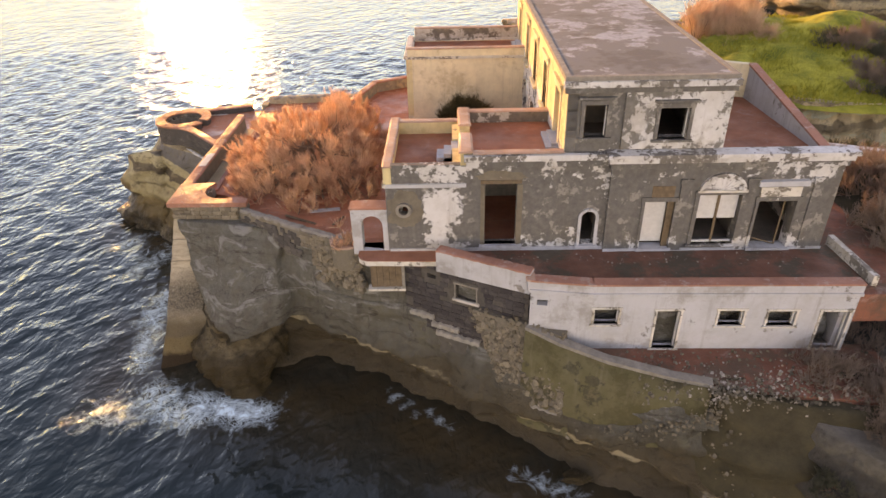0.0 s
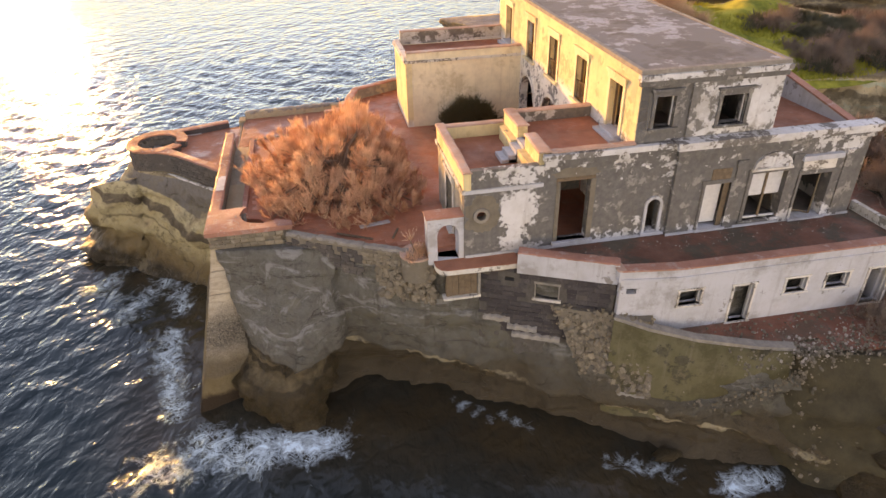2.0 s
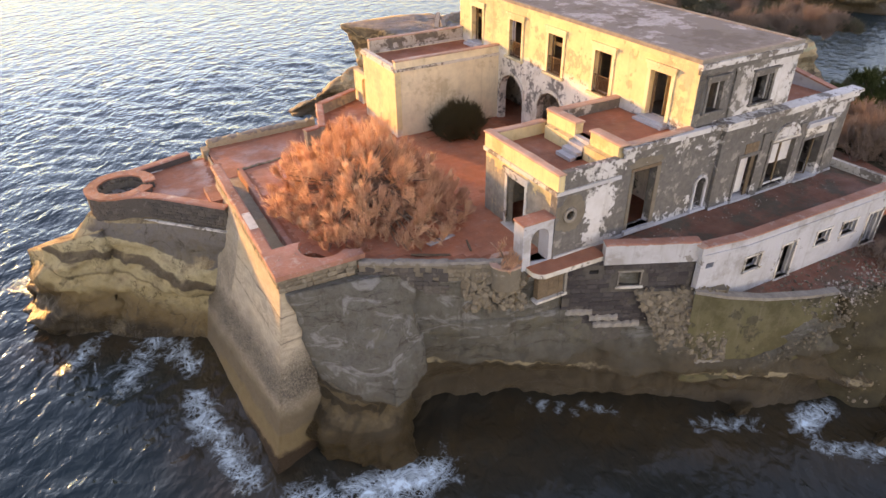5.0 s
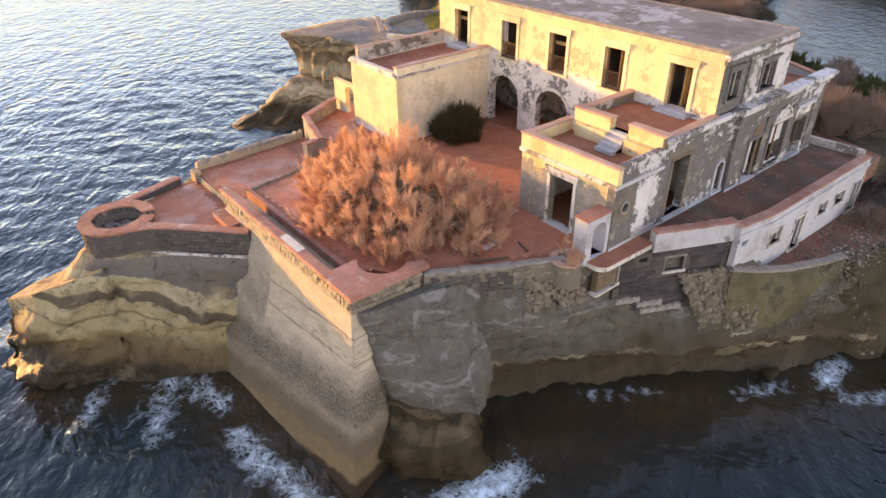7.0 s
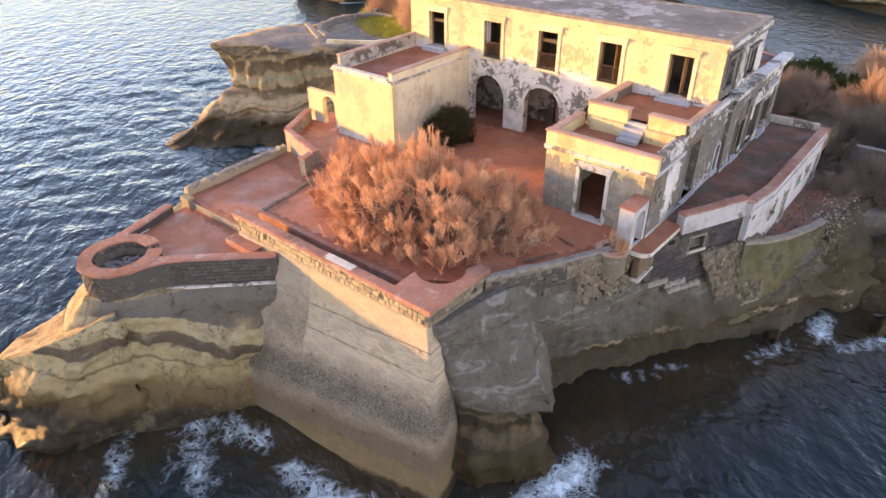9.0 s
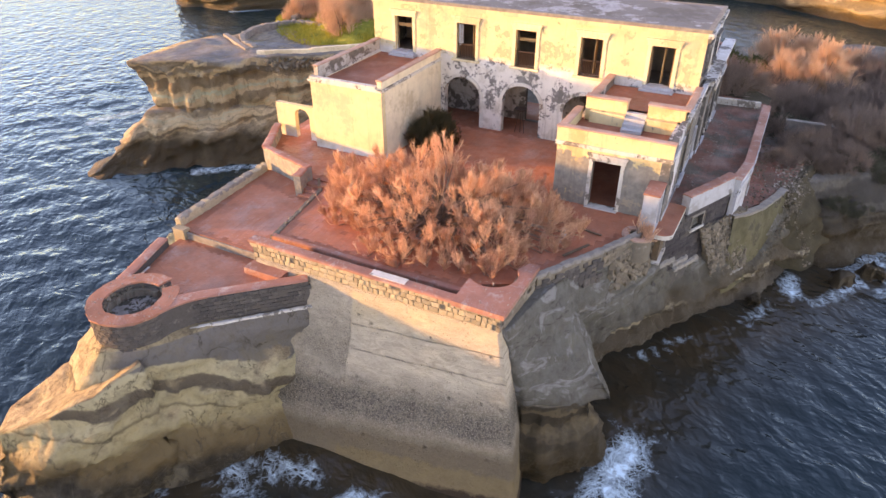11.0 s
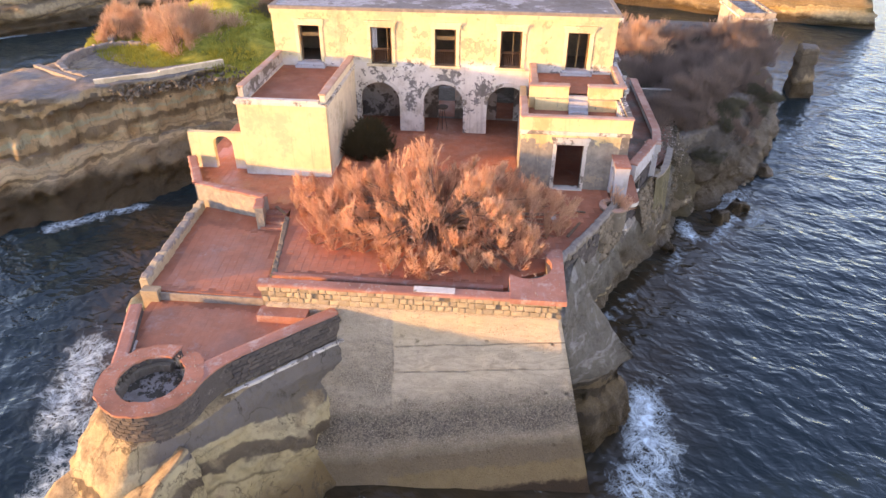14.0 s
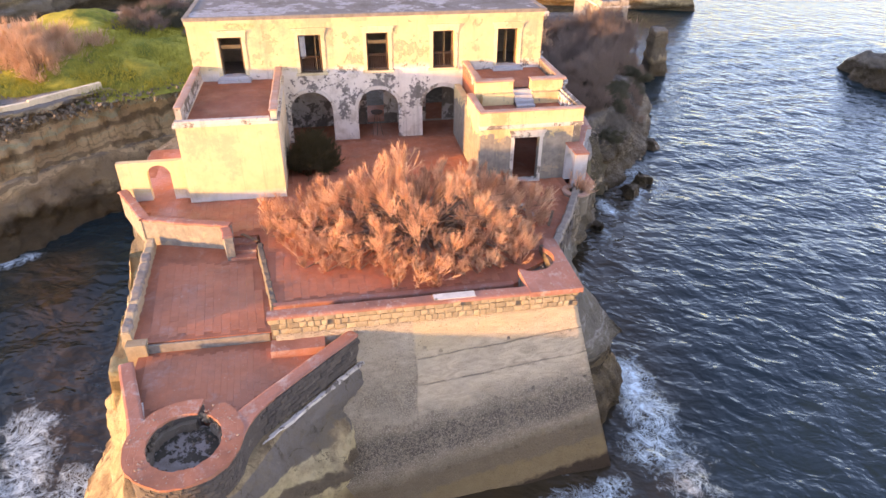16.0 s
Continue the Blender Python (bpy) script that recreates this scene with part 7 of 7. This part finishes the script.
def rubble_at(u, v):
    """A place on the rubble face: u along it, v from top to foot."""
    top, foot = Vector((0.75, 24.35)).lerp(Vector((4.75, 22.25)), u), Vector((2.3, 23.1)).lerp(Vector((4.8, 21.5)), u)
    p = top.lerp(foot, v)
    return Vector((p.x, p.y, 6.95 - 3.9 * v))


bm = bmesh.new()
grid = [[bm.verts.new(rubble_at(i / 16, j / 16) + Vector((0.09 * noise.noise(Vector((i * 0.7, j * 0.7, 0))), 0.12 * noise.noise(Vector((i * 0.7, j * 0.7, 5))), 0))) for j in range(17)] for i in range(17)]
for a0, b0 in zip(grid, grid[1:]):
    for j in range(16):
        bm.faces.new((a0[j], b0[j], b0[j + 1], a0[j + 1]))
back = [bm.verts.new((x, y, z)) for x, y, z in ((1.2, 24.9, 6.95), (5.1, 22.9, 6.95), (5.1, 22.9, 2.9), (2.6, 23.8, 2.9))]
bm.faces.new([g[0] for g in grid] + [back[1], back[0]])
bm.faces.new([g[-1] for g in grid] + [back[2], back[3]])
bm.faces.new(grid[0] + [back[3], back[0]])
bm.faces.new(grid[-1] + [back[2], back[1]])
face = tagged(part("wall_rubble", bm, MORTAR), "crumbling rubble wall below the basement", "wall", kind="structure")
tagged(part("wall_rubble_core", prisms((strip((-0.4, 25.2), (4.8, 22.6), 0.5, 0.0), 2.4, 6.9)), MORTAR), "old mortar behind the rubble wall", "wall", kind="structure")
rng = random.Random(21)
stones = [stone_mesh("stone", 60 + k, FACING) for k in range(8)]
for _ in range(295):
    ob = new("stone", stones[rng.randrange(8)])
    ob.parent = face
    ob.matrix_basis = pose(*rubble_at(rng.random(), rng.random()), rng.uniform(0, 360), rng.uniform(0, 360), rng.uniform(0, 360)) @ Matrix.Scale(rng.choice((0.14, 0.18, 0.22, 0.26, 0.34)), 4)
stone_heap("rubble_small", 620, lambda r: tuple(rubble_at(r.uniform(-0.04, 1.03), r.uniform(-0.05, 1.04))), 0.15, DEBRIS, "small stones bedded in the crumbling wall", seed=41)
stone_heap("rubble_wall_foot", 240, lambda r: (lambda s: (5.0 + 6.0 * s + r.gauss(0, 0.12), 21.4 - 1.9 * s + r.gauss(0, 0.12) - 0.3, 2.5 + 2.8 * s ** 2 + r.gauss(0, 0.3)))(r.random() ** 0.6), 0.1, DEBRIS, "broken stones along the foot of the retaining wall", seed=43)
for _ in range(150):
    u, z = rng.uniform(0.0, 1.0), 6.6 + 2.2 * rng.random()
    o = Vector((-7.0, 27.75)).lerp(Vector((-4.4, 26.35)), u)
    ob = new("stone", stones[rng.randrange(8)])
    ob.parent = south_parapet
    ob.matrix_parent_inverse = whole(south_parapet).inverted()
    ob.matrix_basis = pose(o.x - 0.03, o.y - 0.02, z, rng.uniform(0, 360), rng.uniform(0, 360), rng.uniform(0, 360)) @ Matrix.Scale(rng.uniform(0.22, 0.42), 4)
for x0, y0, x1, y1, z in ((-2.2, 25.95, -1.0, 25.35, 5.75), (-1.1, 25.4, 0.2, 24.75, 5.35), (-0.9, 25.25, 1.2, 24.2, 4.95), (3.1, 22.5, 4.7, 21.6, 2.85)):
    tagged(part("trim_ledge", ragged((x0 + 0.12, y0 + 0.24), (x1 + 0.12, y1 + 0.24), 0.36, z - 0.14, z + 0.12, int(x0 * 10), 0.06, 0.14), PALELEDGE), "pale broken ledge on the cliff", "ledge", kind="structure")

lay_blocks(wall_sea, (-14.98, 43.8), (-14.98, 30.5), 8.66, 9.5, 0.28, (0.26, 0.32, 0.4, 0.46), BLOCKS, 0.05, seed=2)
lay_blocks(wall_sea, (-14.98, 30.5), (-11.3, 30.25), 8.64, 9.4, 0.25, (0.3, 0.38, 0.46), FACING, 0.05, seed=4)
lay_blocks(south_parapet, (-11.3, 30.22), (-7.7, 28.02), 7.55, 9.2, 0.24, (0.26, 0.34, 0.44), GREYSTONE, 0.04, seed=31, missing=0.12)
lay_blocks(south_parapet, (-7.7, 28.02), (-4.8, 26.52), 8.3, 9.2, 0.22, (0.22, 0.3, 0.4), FACING, 0.04, seed=32, missing=0.1)
base = bpy.data.objects["wall_basement"]
lay_blocks(base, (-2.35, 26.1), (3.3, 23.35), 4.95, 8.9, 0.27, (0.4, 0.48, 0.56), BASALT, 0.05, [(2.6, 3.85, 7.1, 8.1), (1.2, 1.65, 7.95, 8.2)], seed=6)
lay_blocks(lookout, (-19.3 - 0.17, 44.75 - 0.17), (-15.1 - 0.17, 40.4 - 0.17), 7.1, 8.4, 0.21, (0.34, 0.42, 0.5), GREYSTONE, 0.05, seed=7)
ring_stones = [block_mesh("block", 0.33, 0.2, 0.2, 90 + k, GREYSTONE) for k in range(4)]
for j in range(8):
    for k in range(17):
        ang = 140 + 10.6 * k + 5.3 * (j % 2)
        o = (C[0] + 1.94 * math.cos(radians(ang)), C[1] + 1.94 * math.sin(radians(ang)))
        ob = new("block", ring_stones[(3 * j + k) % 4])
        ob.parent = lookout
        ob.matrix_parent_inverse = whole(lookout).inverted()
        ob.matrix_basis = pose(o[0], o[1], 6.62 + 0.22 * j, 0, 0, ang + 95)

# ---- floor tiles ----
def inside(x, y, poly):
    hit = False
    for (x0, y0), (x1, y1) in zip(poly, poly[1:] + poly[:1]):
        if (y0 > y) != (y1 > y) and x < (x1 - x0) * (y - y0) / (y1 - y0) + x0:
            hit = not hit
    return hit


def tile_spots(poly, size, turn=0.0):
    ca, sa = math.cos(radians(turn)), math.sin(radians(turn))
    cx, cy = poly[0]
    h = size * 0.48
    for i in range(-60, 61):
        for j in range(-60, 61):
            u, v = i * size + (size / 2 if j % 2 else 0), j * size
            x, y = cx + u * ca - v * sa, cy + u * sa + v * ca
            if all(inside(x + a0 * h, y + b0 * h, poly) for a0 in (-1, 1) for b0 in (-1, 1)):
                yield x, y


def tile_shape(size):
    bm = bmesh.new()
    s, t = size * 0.498, size * 0.487
    prism(bm, [(-s, -s), (s, -s), (s, s), (-s, s)], 0.0, 0.012)
    for v in bm.verts:
        if v.co.z > 0.01:
            v.co.x *= t / s
            v.co.y *= t / s
    return bm


def tiles_as_parts(parent, poly, z, size, turn, seed):
    rng = random.Random(seed)
    me = mesh_of(tile_shape(size), "tile", TILE)
    for x, y in tile_spots(poly, size, turn):
        if rng.random() < 0.006:
            continue
        ob = new("tile", me)
        ob.parent = parent
        ob.matrix_basis = pose(x, y, z + rng.uniform(0.001, 0.008), rng.uniform(-0.9, 0.9), rng.uniform(-0.9, 0.9), turn + rng.uniform(-1, 1))


def tiles_as_stuff(name, poly, z, size, turn, seed, label, parent, avoid=()):
    rng = random.Random(seed)
    s, t = size * 0.498, size * 0.487
    verts, faces = [], []
    for x, y in tile_spots(poly, size, turn):
        if rng.random() < 0.006 or any(x0 < x < x1 and y0 < y < y1 for x0, x1, y0, y1 in avoid):
            continue
        b0 = len(verts)
        m = pose(x, y, z + rng.uniform(0.001, 0.008), rng.uniform(-0.8, 0.8), rng.uniform(-0.8, 0.8), turn + rng.uniform(-1, 1))
        verts += [tuple(m @ Vector(v)) for v in ((-s, -s, -0.01), (s, -s, -0.01), (s, s, -0.01), (-s, s, -0.01), (-t, -t, 0.012), (t, -t, 0.012), (t, t, 0.012), (-t, t, 0.012))]
        faces += [tuple(b0 + i for i in f) for f in ((4, 5, 6, 7), (0, 1, 5, 4), (1, 2, 6, 5), (2, 3, 7, 6), (3, 0, 4, 7))]
    me = bpy.data.meshes.new(name)
    me.from_pydata(verts, [], faces)
    me.materials.append(TILE)
    ob = new(name, me)
    ob.parent = parent
    return tagged(ob, label, kind="stuff")


MID = [(-14.5, 43.85), (-8.7, 44.75), (-8.7, 46.0), (-8.2, 49.4), (-14.2, 49.15)]
LOW = [(-15.0, 43.7), (-14.6, 48.9), (-16.2, 48.95), (-18.6, 48.15), (-18.3, 46.4), (-18.7, 44.9), (-15.3, 41.2)]
tiles_as_parts(bpy.data.objects["floor_mid_terrace"], MID, 8.45, 0.36, 6.0, 1)
tiles_as_parts(bpy.data.objects["floor_low_terrace"], LOW, 8.0, 0.25, 4.0, 2)
COURT = [(-13.2, 43.4), (-13.2, 33.0), (-12.4, 33.2), (-11.0, 31.6), (-10.8, 30.8), (-7.5, 28.9), (-4.3, 27.2), (4.6, 27.2), (4.6, 51.4), (-2.6, 51.6), (-5.6, 50.0), (-6.7, 46.4), (-6.7, 44.6), (-8.2, 44.3)]
tiles_as_stuff("tiles", COURT, G, 0.36, 3.0, 3, "worn red tiles", bpy.data.objects["floor_court"], [(-3.1, 4.9, 26.0, 32.4), (-3.1, 4.9, 43.3, 48.7), (-14.0, -10.58, 33.38, 45.0)])
STRIP = [(-13.2, 43.4), (-13.2, 33.2), (-10.4, 33.2), (-10.4, 43.9)]
tiles_as_parts(bpy.data.objects["floor_court"], STRIP, G, 0.36, 3.0, 4)

# ---- small loose things ----
for x, y, z, yaw, tilt, w, h, t, mat, lab in (
    (-7.6, 45.1, 9.15, 38, 8, 1.5, 0.16, 0.05, WOOD, "grey plank lying across the terrace stair"),
    (-7.9, 29.4, 9.06, -25, 3, 1.9, 0.14, 0.05, WOOD, "weathered plank lying beside the parapet"),
    (-6.8, 30.4, 9.06, 12, 2, 1.6, 0.3, 0.06, WHITE, "pale board lying on the courtyard tiles"),
    (-5.9, 29.2, 9.08, 70, 6, 1.2, 0.1, 0.06, WOOD, "short timber on the courtyard tiles"),
    (-18.3, 48.3, 8.05, 14, 3, 1.7, 0.1, 0.06, SHUTTER, "pale pole lying along the lookout wall"),
):
    ob = tagged(part("plank", boxes((-w / 2, w / 2, -h / 2, h / 2, -t / 2, t / 2)), mat), lab, "plank")
    ob.matrix_basis = pose(x, y, z, 0, tilt, yaw)

# ---- far buildings and walls ----
HOUSEWALL = peeled("weathered_house_wall", (0.42, 0.37, 0.29), (0.24, 0.21, 0.17), 0.48, 0.5)
house = thing("house_far", 50, 3.6, 5, "pale terrace house above the far shore", "house")
part("base_wall", boxes((45.2, 55.0, 1.6, 5.2, 3.5, 8.4)), HOUSEWALL, house)
for y in (2.1, 3.8):
    pane = part("window", boxes((45.16, 45.3, y, y + 1.0, 6.0, 7.4)), IRON, house)
    part("window_sill", boxes((45.05, 45.25, y - 0.15, y + 1.15, 5.86, 5.98)), TRIM, pane)
part("cornice", boxes((45.0, 55.2, 1.4, 5.4, 8.4, 8.6)), TRIM, house)
part("parapet", boxes((45.2, 45.5, 1.6, 5.2, 8.6, 9.2), (45.5, 55.0, 1.6, 1.9, 8.6, 9.2), (45.5, 55.0, 4.9, 5.2, 8.6, 9.2)), HOUSEWALL, house)
part("roof", boxes((45.5, 55.0, 1.9, 4.9, 8.6, 8.7)), ROOF, house)
tagged(part("wall_islet", prisms((strip((13.4, 67.8), (16.2, 63.4), 0.2), 7.6, 8.95), (strip((16.2, 63.4), (20.2, 59.2), 0.2), 7.8, 9.05)), CUBE), "pale boundary wall on the islet", "wall", kind="structure")
ruin = thing("wall_ruin", 19, 74, 8, "low broken stone enclosure on the islet", "ruin", kind="structure")
loop = [(14.6, 69.0), (15.8, 71.6), (17.7, 73.5), (19.8, 74.2), (21.8, 74.1), (23.6, 73.6), (25.0, 72.4), (25.4, 70.8), (25.1, 69.3), (24.2, 67.6), (23.1, 66.0)]
for k, (a0, b0) in enumerate(zip(loop, loop[1:])):
    part("wall_piece", ragged(a0, b0, 0.28, 7.8, 9.0, 140 + k, 0.12), STONECAP, ruin)
outer = [(25.6, 72.9), (27.4, 73.6), (29.1, 73.5), (31.9, 73.1), (35.7, 72.0)]
for k, (a0, b0) in enumerate(zip(outer, outer[1:])):
    part("wall_piece", ragged(a0, b0, 0.3, 7.8, 9.2, 160 + k, 0.15), STONECAP, ruin)
part("wall_piece", prisms((strip((17.4, 75.5), (13.9, 69.4), 0.25), 7.8, 8.85)), STONECAP, ruin)
tagged(part("wall_east_oblique", prisms((strip((17.75, 26.5), (17.97, 23.0), 0.13), 8.8, 9.42)), TRIM), "short white wall beside the east court", "wall", kind="structure")
pit = tagged(part("wall_scrub", boxes((22.3, 22.55, 17.5, 20.8, 4.8, 6.9)), STONECAP), "low dark stone wall among the scrub", "wall", kind="structure")
part("wall_top", ragged((22.42, 17.4), (22.42, 20.9), 0.18, 6.9, 7.0, 77, 0.02), PALELEDGE, pit, "pale top")
tagged(part("wall_east_boundary", prisms((strip((17.2, 38.0), (26.0, 34.5), 0.2), 8.5, 10.0)), WHITE), "pale boundary wall of the east court", "wall", kind="structure")


def hill(name, cx, cy, rx, ry, z0, h, label):
    """A grassy mound, lumpy, melting into the flat ground."""
    bm = bmesh.new()
    rings = []
    for r in range(1, 25):
        row = []
        for k in range(72):
            a0 = 2 * math.pi * k / 72
            f = r / 24
            x, y = cx + rx * f * math.cos(a0), cy + ry * f * math.sin(a0)
            z = z0 + h * (math.cos(math.pi * min(f, 1)) + 1) / 2 + 0.55 * fractal(Vector((x * 0.26, y * 0.26, 1.0)), 5) * (1 - f ** 4)
            row.append(bm.verts.new((x, y, z - 0.5 * f ** 6)))
        rings.append(row)
    for a0, b0 in zip(rings, rings[1:]):
        for k in range(72):
            j = (k + 1) % 72
            bm.faces.new((a0[k], a0[j], b0[j], b0[k]))
    bm.faces.new(rings[0])
    return tagged(part(name, bm, MEADOW, smooth=True), label, "meadow", kind="structure")


hill("ground_meadow", 33.0, 62.0, 15.5, 16.0, 8.5, 1.9, "rough green meadow on the islet")
hill("ground_bank", 34.6, 6.6, 2.2, 1.5, 5.1, 0.7, "small green bank on the east shore")
hill("ground_mound", 38.0, 66.0, 8.0, 8.0, 9.0, 2.2, "brighter grassy mound on the islet")

# ---- plants ----
tamarisk("tamarisk_bush", -8.3, 36.7, G, 4.7, 7.1, 3.1, 280, "large dry orange-brown tamarisk filling the courtyard", 0.5, 0.46,
         [(1.5, 1.0, 4.3, 1.9), (1.8, 0.4, 4.0, 1.7), (1.2, 1.5, 3.9, 1.7), (2.1, 1.3, 3.7, 1.6), (1.0, 0.7, 3.6, 1.5)], (0.5, -0.4, 1.25), 4)
shrub("evergreen_bush", 0.9, 41.9, G, 2.0, 1.4, 2.2, 120, 300, LEAF, "dark green bush against the white wing", 0.035, 0.5, plume=0.9)
shrub("dry_shrub", -5.2, 27.0, 9.0, 0.75, 0.75, 1.4, 14, 160, TWIG, "small dry shrub growing beside the porch", 0.018, plume=0.8)

rng = random.Random(77)
kinds = [shrub("scrub", 0, 0, -60, 2.6, 2.6, 3.2, 48, 200, TWIGGREY, "leafless grey-brown tamarisk scrub", 0.026, 0.4, 8, "shrub", "scrub on the east shore", 1.4),
         shrub("scrub", 3, 7, -60, 3.2, 2.4, 2.6, 48, 200, TWIGGREY, "leafless grey-brown tamarisk scrub", 0.026, 0.4, 8, "shrub", "scrub on the east shore", 1.2),
         shrub("scrub", 8, 3, -60, 2.0, 2.0, 3.9, 42, 220, TWIGPINK, "dry pinkish tamarisk scrub", 0.024, 0.36, 8, "shrub", "scrub on the east shore", 1.5),
         shrub("scrub", 5, 9, -60, 2.2, 2.2, 1.7, 50, 200, SAGE, "low grey-green shore scrub", 0.04, 0.5, 8, "shrub", "scrub on the east shore", 0.9),
         shrub("scrub", 2, 4, -60, 2.4, 2.4, 1.9, 50, 220, BRAMBLE, "low dark green bramble on the bank", 0.05, 0.5, 8, "shrub", "scrub on the east shore", 0.9)]
spots = []
for _ in range(900):
    x, y = rng.uniform(18.5, 45), rng.uniform(7, 41)
    if (19.0 < x < 23.4 and 16.4 < y < 21.6) or y < 18.5 - (x - 17) * 0.6 or (x < 27 and y > 25.0) or any((x - a0) ** 2 + (y - b0) ** 2 < 5.2 for a0, b0 in spots):
        continue
    spots.append((x, y))
for x, y in spots[:120]:
    s = rng.uniform(0.75, 1.25)
    src = kinds[2] if x > 33 and 14 < y < 24 and rng.random() < 0.6 else kinds[rng.choice((0, 1, 0, 1, 0, 1, 3))]
    if x > 30 and y > 24:
        src = kinds[rng.choice((1, 3, 4, 4, 4))]
    copy_thing(src, pose(x, y, 5.0, 0, 0, rng.uniform(0, 360)) @ Matrix.Scale(s, 4))
for x, y in ((22.6, 17.0), (24.0, 15.0), (21.0, 35.5), (25.5, 30.0), (24.5, 34.0), (23.0, 27.5), (22.2, 31.8), (22.8, 24.8), (24.6, 36.6), (21.4, 26.8)):
    copy_thing(kinds[rng.choice((0, 1, 3))], pose(x, y, 5.6 if y < 24 else 8.6, 0, 0, rng.uniform(0, 360)) @ Matrix.Scale(rng.uniform(0.7, 0.95), 4))
for x, y, s in ((24.0, 65.0, 1.15), (26.0, 67.0, 1.25), (27.5, 64.2, 1.25), (28.6, 67.0, 1.2), (29.0, 61.5, 0.9), (28.5, 69.5, 1.0), (30.0, 72.5, 1.0), (27.0, 73.0, 0.9), (33.5, 76.0, 0.9)):
    copy_thing(kinds[2], pose(x, y, 8.0, 0, 0, rng.uniform(0, 360)) @ Matrix.Scale(s, 4))
for _ in range(80):
    s = rng.random()
    x, y = 17.5 + 16 * s + rng.gauss(0, 0.7), 16.8 - 9.0 * s + rng.uniform(0, 5.0)
    copy_thing(kinds[rng.choice((0, 1, 3))], pose(x, y, 5.1 + rng.uniform(-0.2, 0.3), 0, 0, rng.uniform(0, 360)) @ Matrix.Scale(rng.uniform(0.35, 0.75), 4))
for _ in range(24):
    s, f = rng.random(), rng.uniform(0.55, 1.0)
    lo, hi = Vector((14.0, 14.6)).lerp(Vector((32.0, 3.6)), s), Vector((15.5, 18.6)).lerp(Vector((32.5, 6.6)), s)
    o = lo.lerp(hi, f)
    copy_thing(kinds[rng.choice((0, 3, 3, 3))], pose(o.x - 0.45, o.y - 0.75, 5.3 * f + 0.1, 0, 0, rng.uniform(0, 360)) @ Matrix.Scale(rng.uniform(0.4, 0.75), 4))
for x, y, s in ((42.6, 4.8, 1.3), (41.2, 6.4, 1.3), (43.6, 6.6, 1.5), (39.6, 5.6, 1.0), (37.6, 7.4, 1.1), (44.2, 3.9, 1.15), (40.4, 8.4, 1.4)):
    copy_thing(kinds[rng.choice((0, 1))], pose(x, y, 5.0, 0, 0, rng.uniform(0, 360)) @ Matrix.Scale(s, 4))
for _ in range(46):
    x, y = rng.uniform(33, 52), rng.uniform(47, 61)
    copy_thing(kinds[rng.choice((0, 1, 3, 3))], pose(x, y, 8.4 + (1.2 if y > 55 and x < 44 else 0.0), 0, 0, rng.uniform(0, 360)) @ Matrix.Scale(rng.uniform(0.6, 1.0), 4))
for k in kinds:
    for o in list(k.children_recursive) + [k]:
        bpy.data.objects.remove(o)

def tufts(name, cx, cy, rx, ry, z, count, label):
    """Grass over a mound: many small bent blades."""
    r = np.random.default_rng(int(cx))
    a0, f = r.uniform(0, 2 * np.pi, count), np.sqrt(r.uniform(0, 1, count))
    x, y = cx + rx * f * np.cos(a0), cy + ry * f * np.sin(a0)
    zz = z(f)
    s = np.stack([x, y, zz], 1)
    e = s + np.stack([r.normal(0, 0.12, count), r.normal(0, 0.12, count), r.uniform(0.15, 0.45, count)], 1)
    me = fan_mesh(name, s, e, 0.09, GRASSM)
    tagged(new(name, me), label, "grass", kind="stuff")


tufts("grass", 33.0, 62.0, 15.0, 15.5, lambda f: 8.45 + 1.9 * (np.cos(np.pi * f) + 1) / 2, 16000, "rough green grass on the islet")
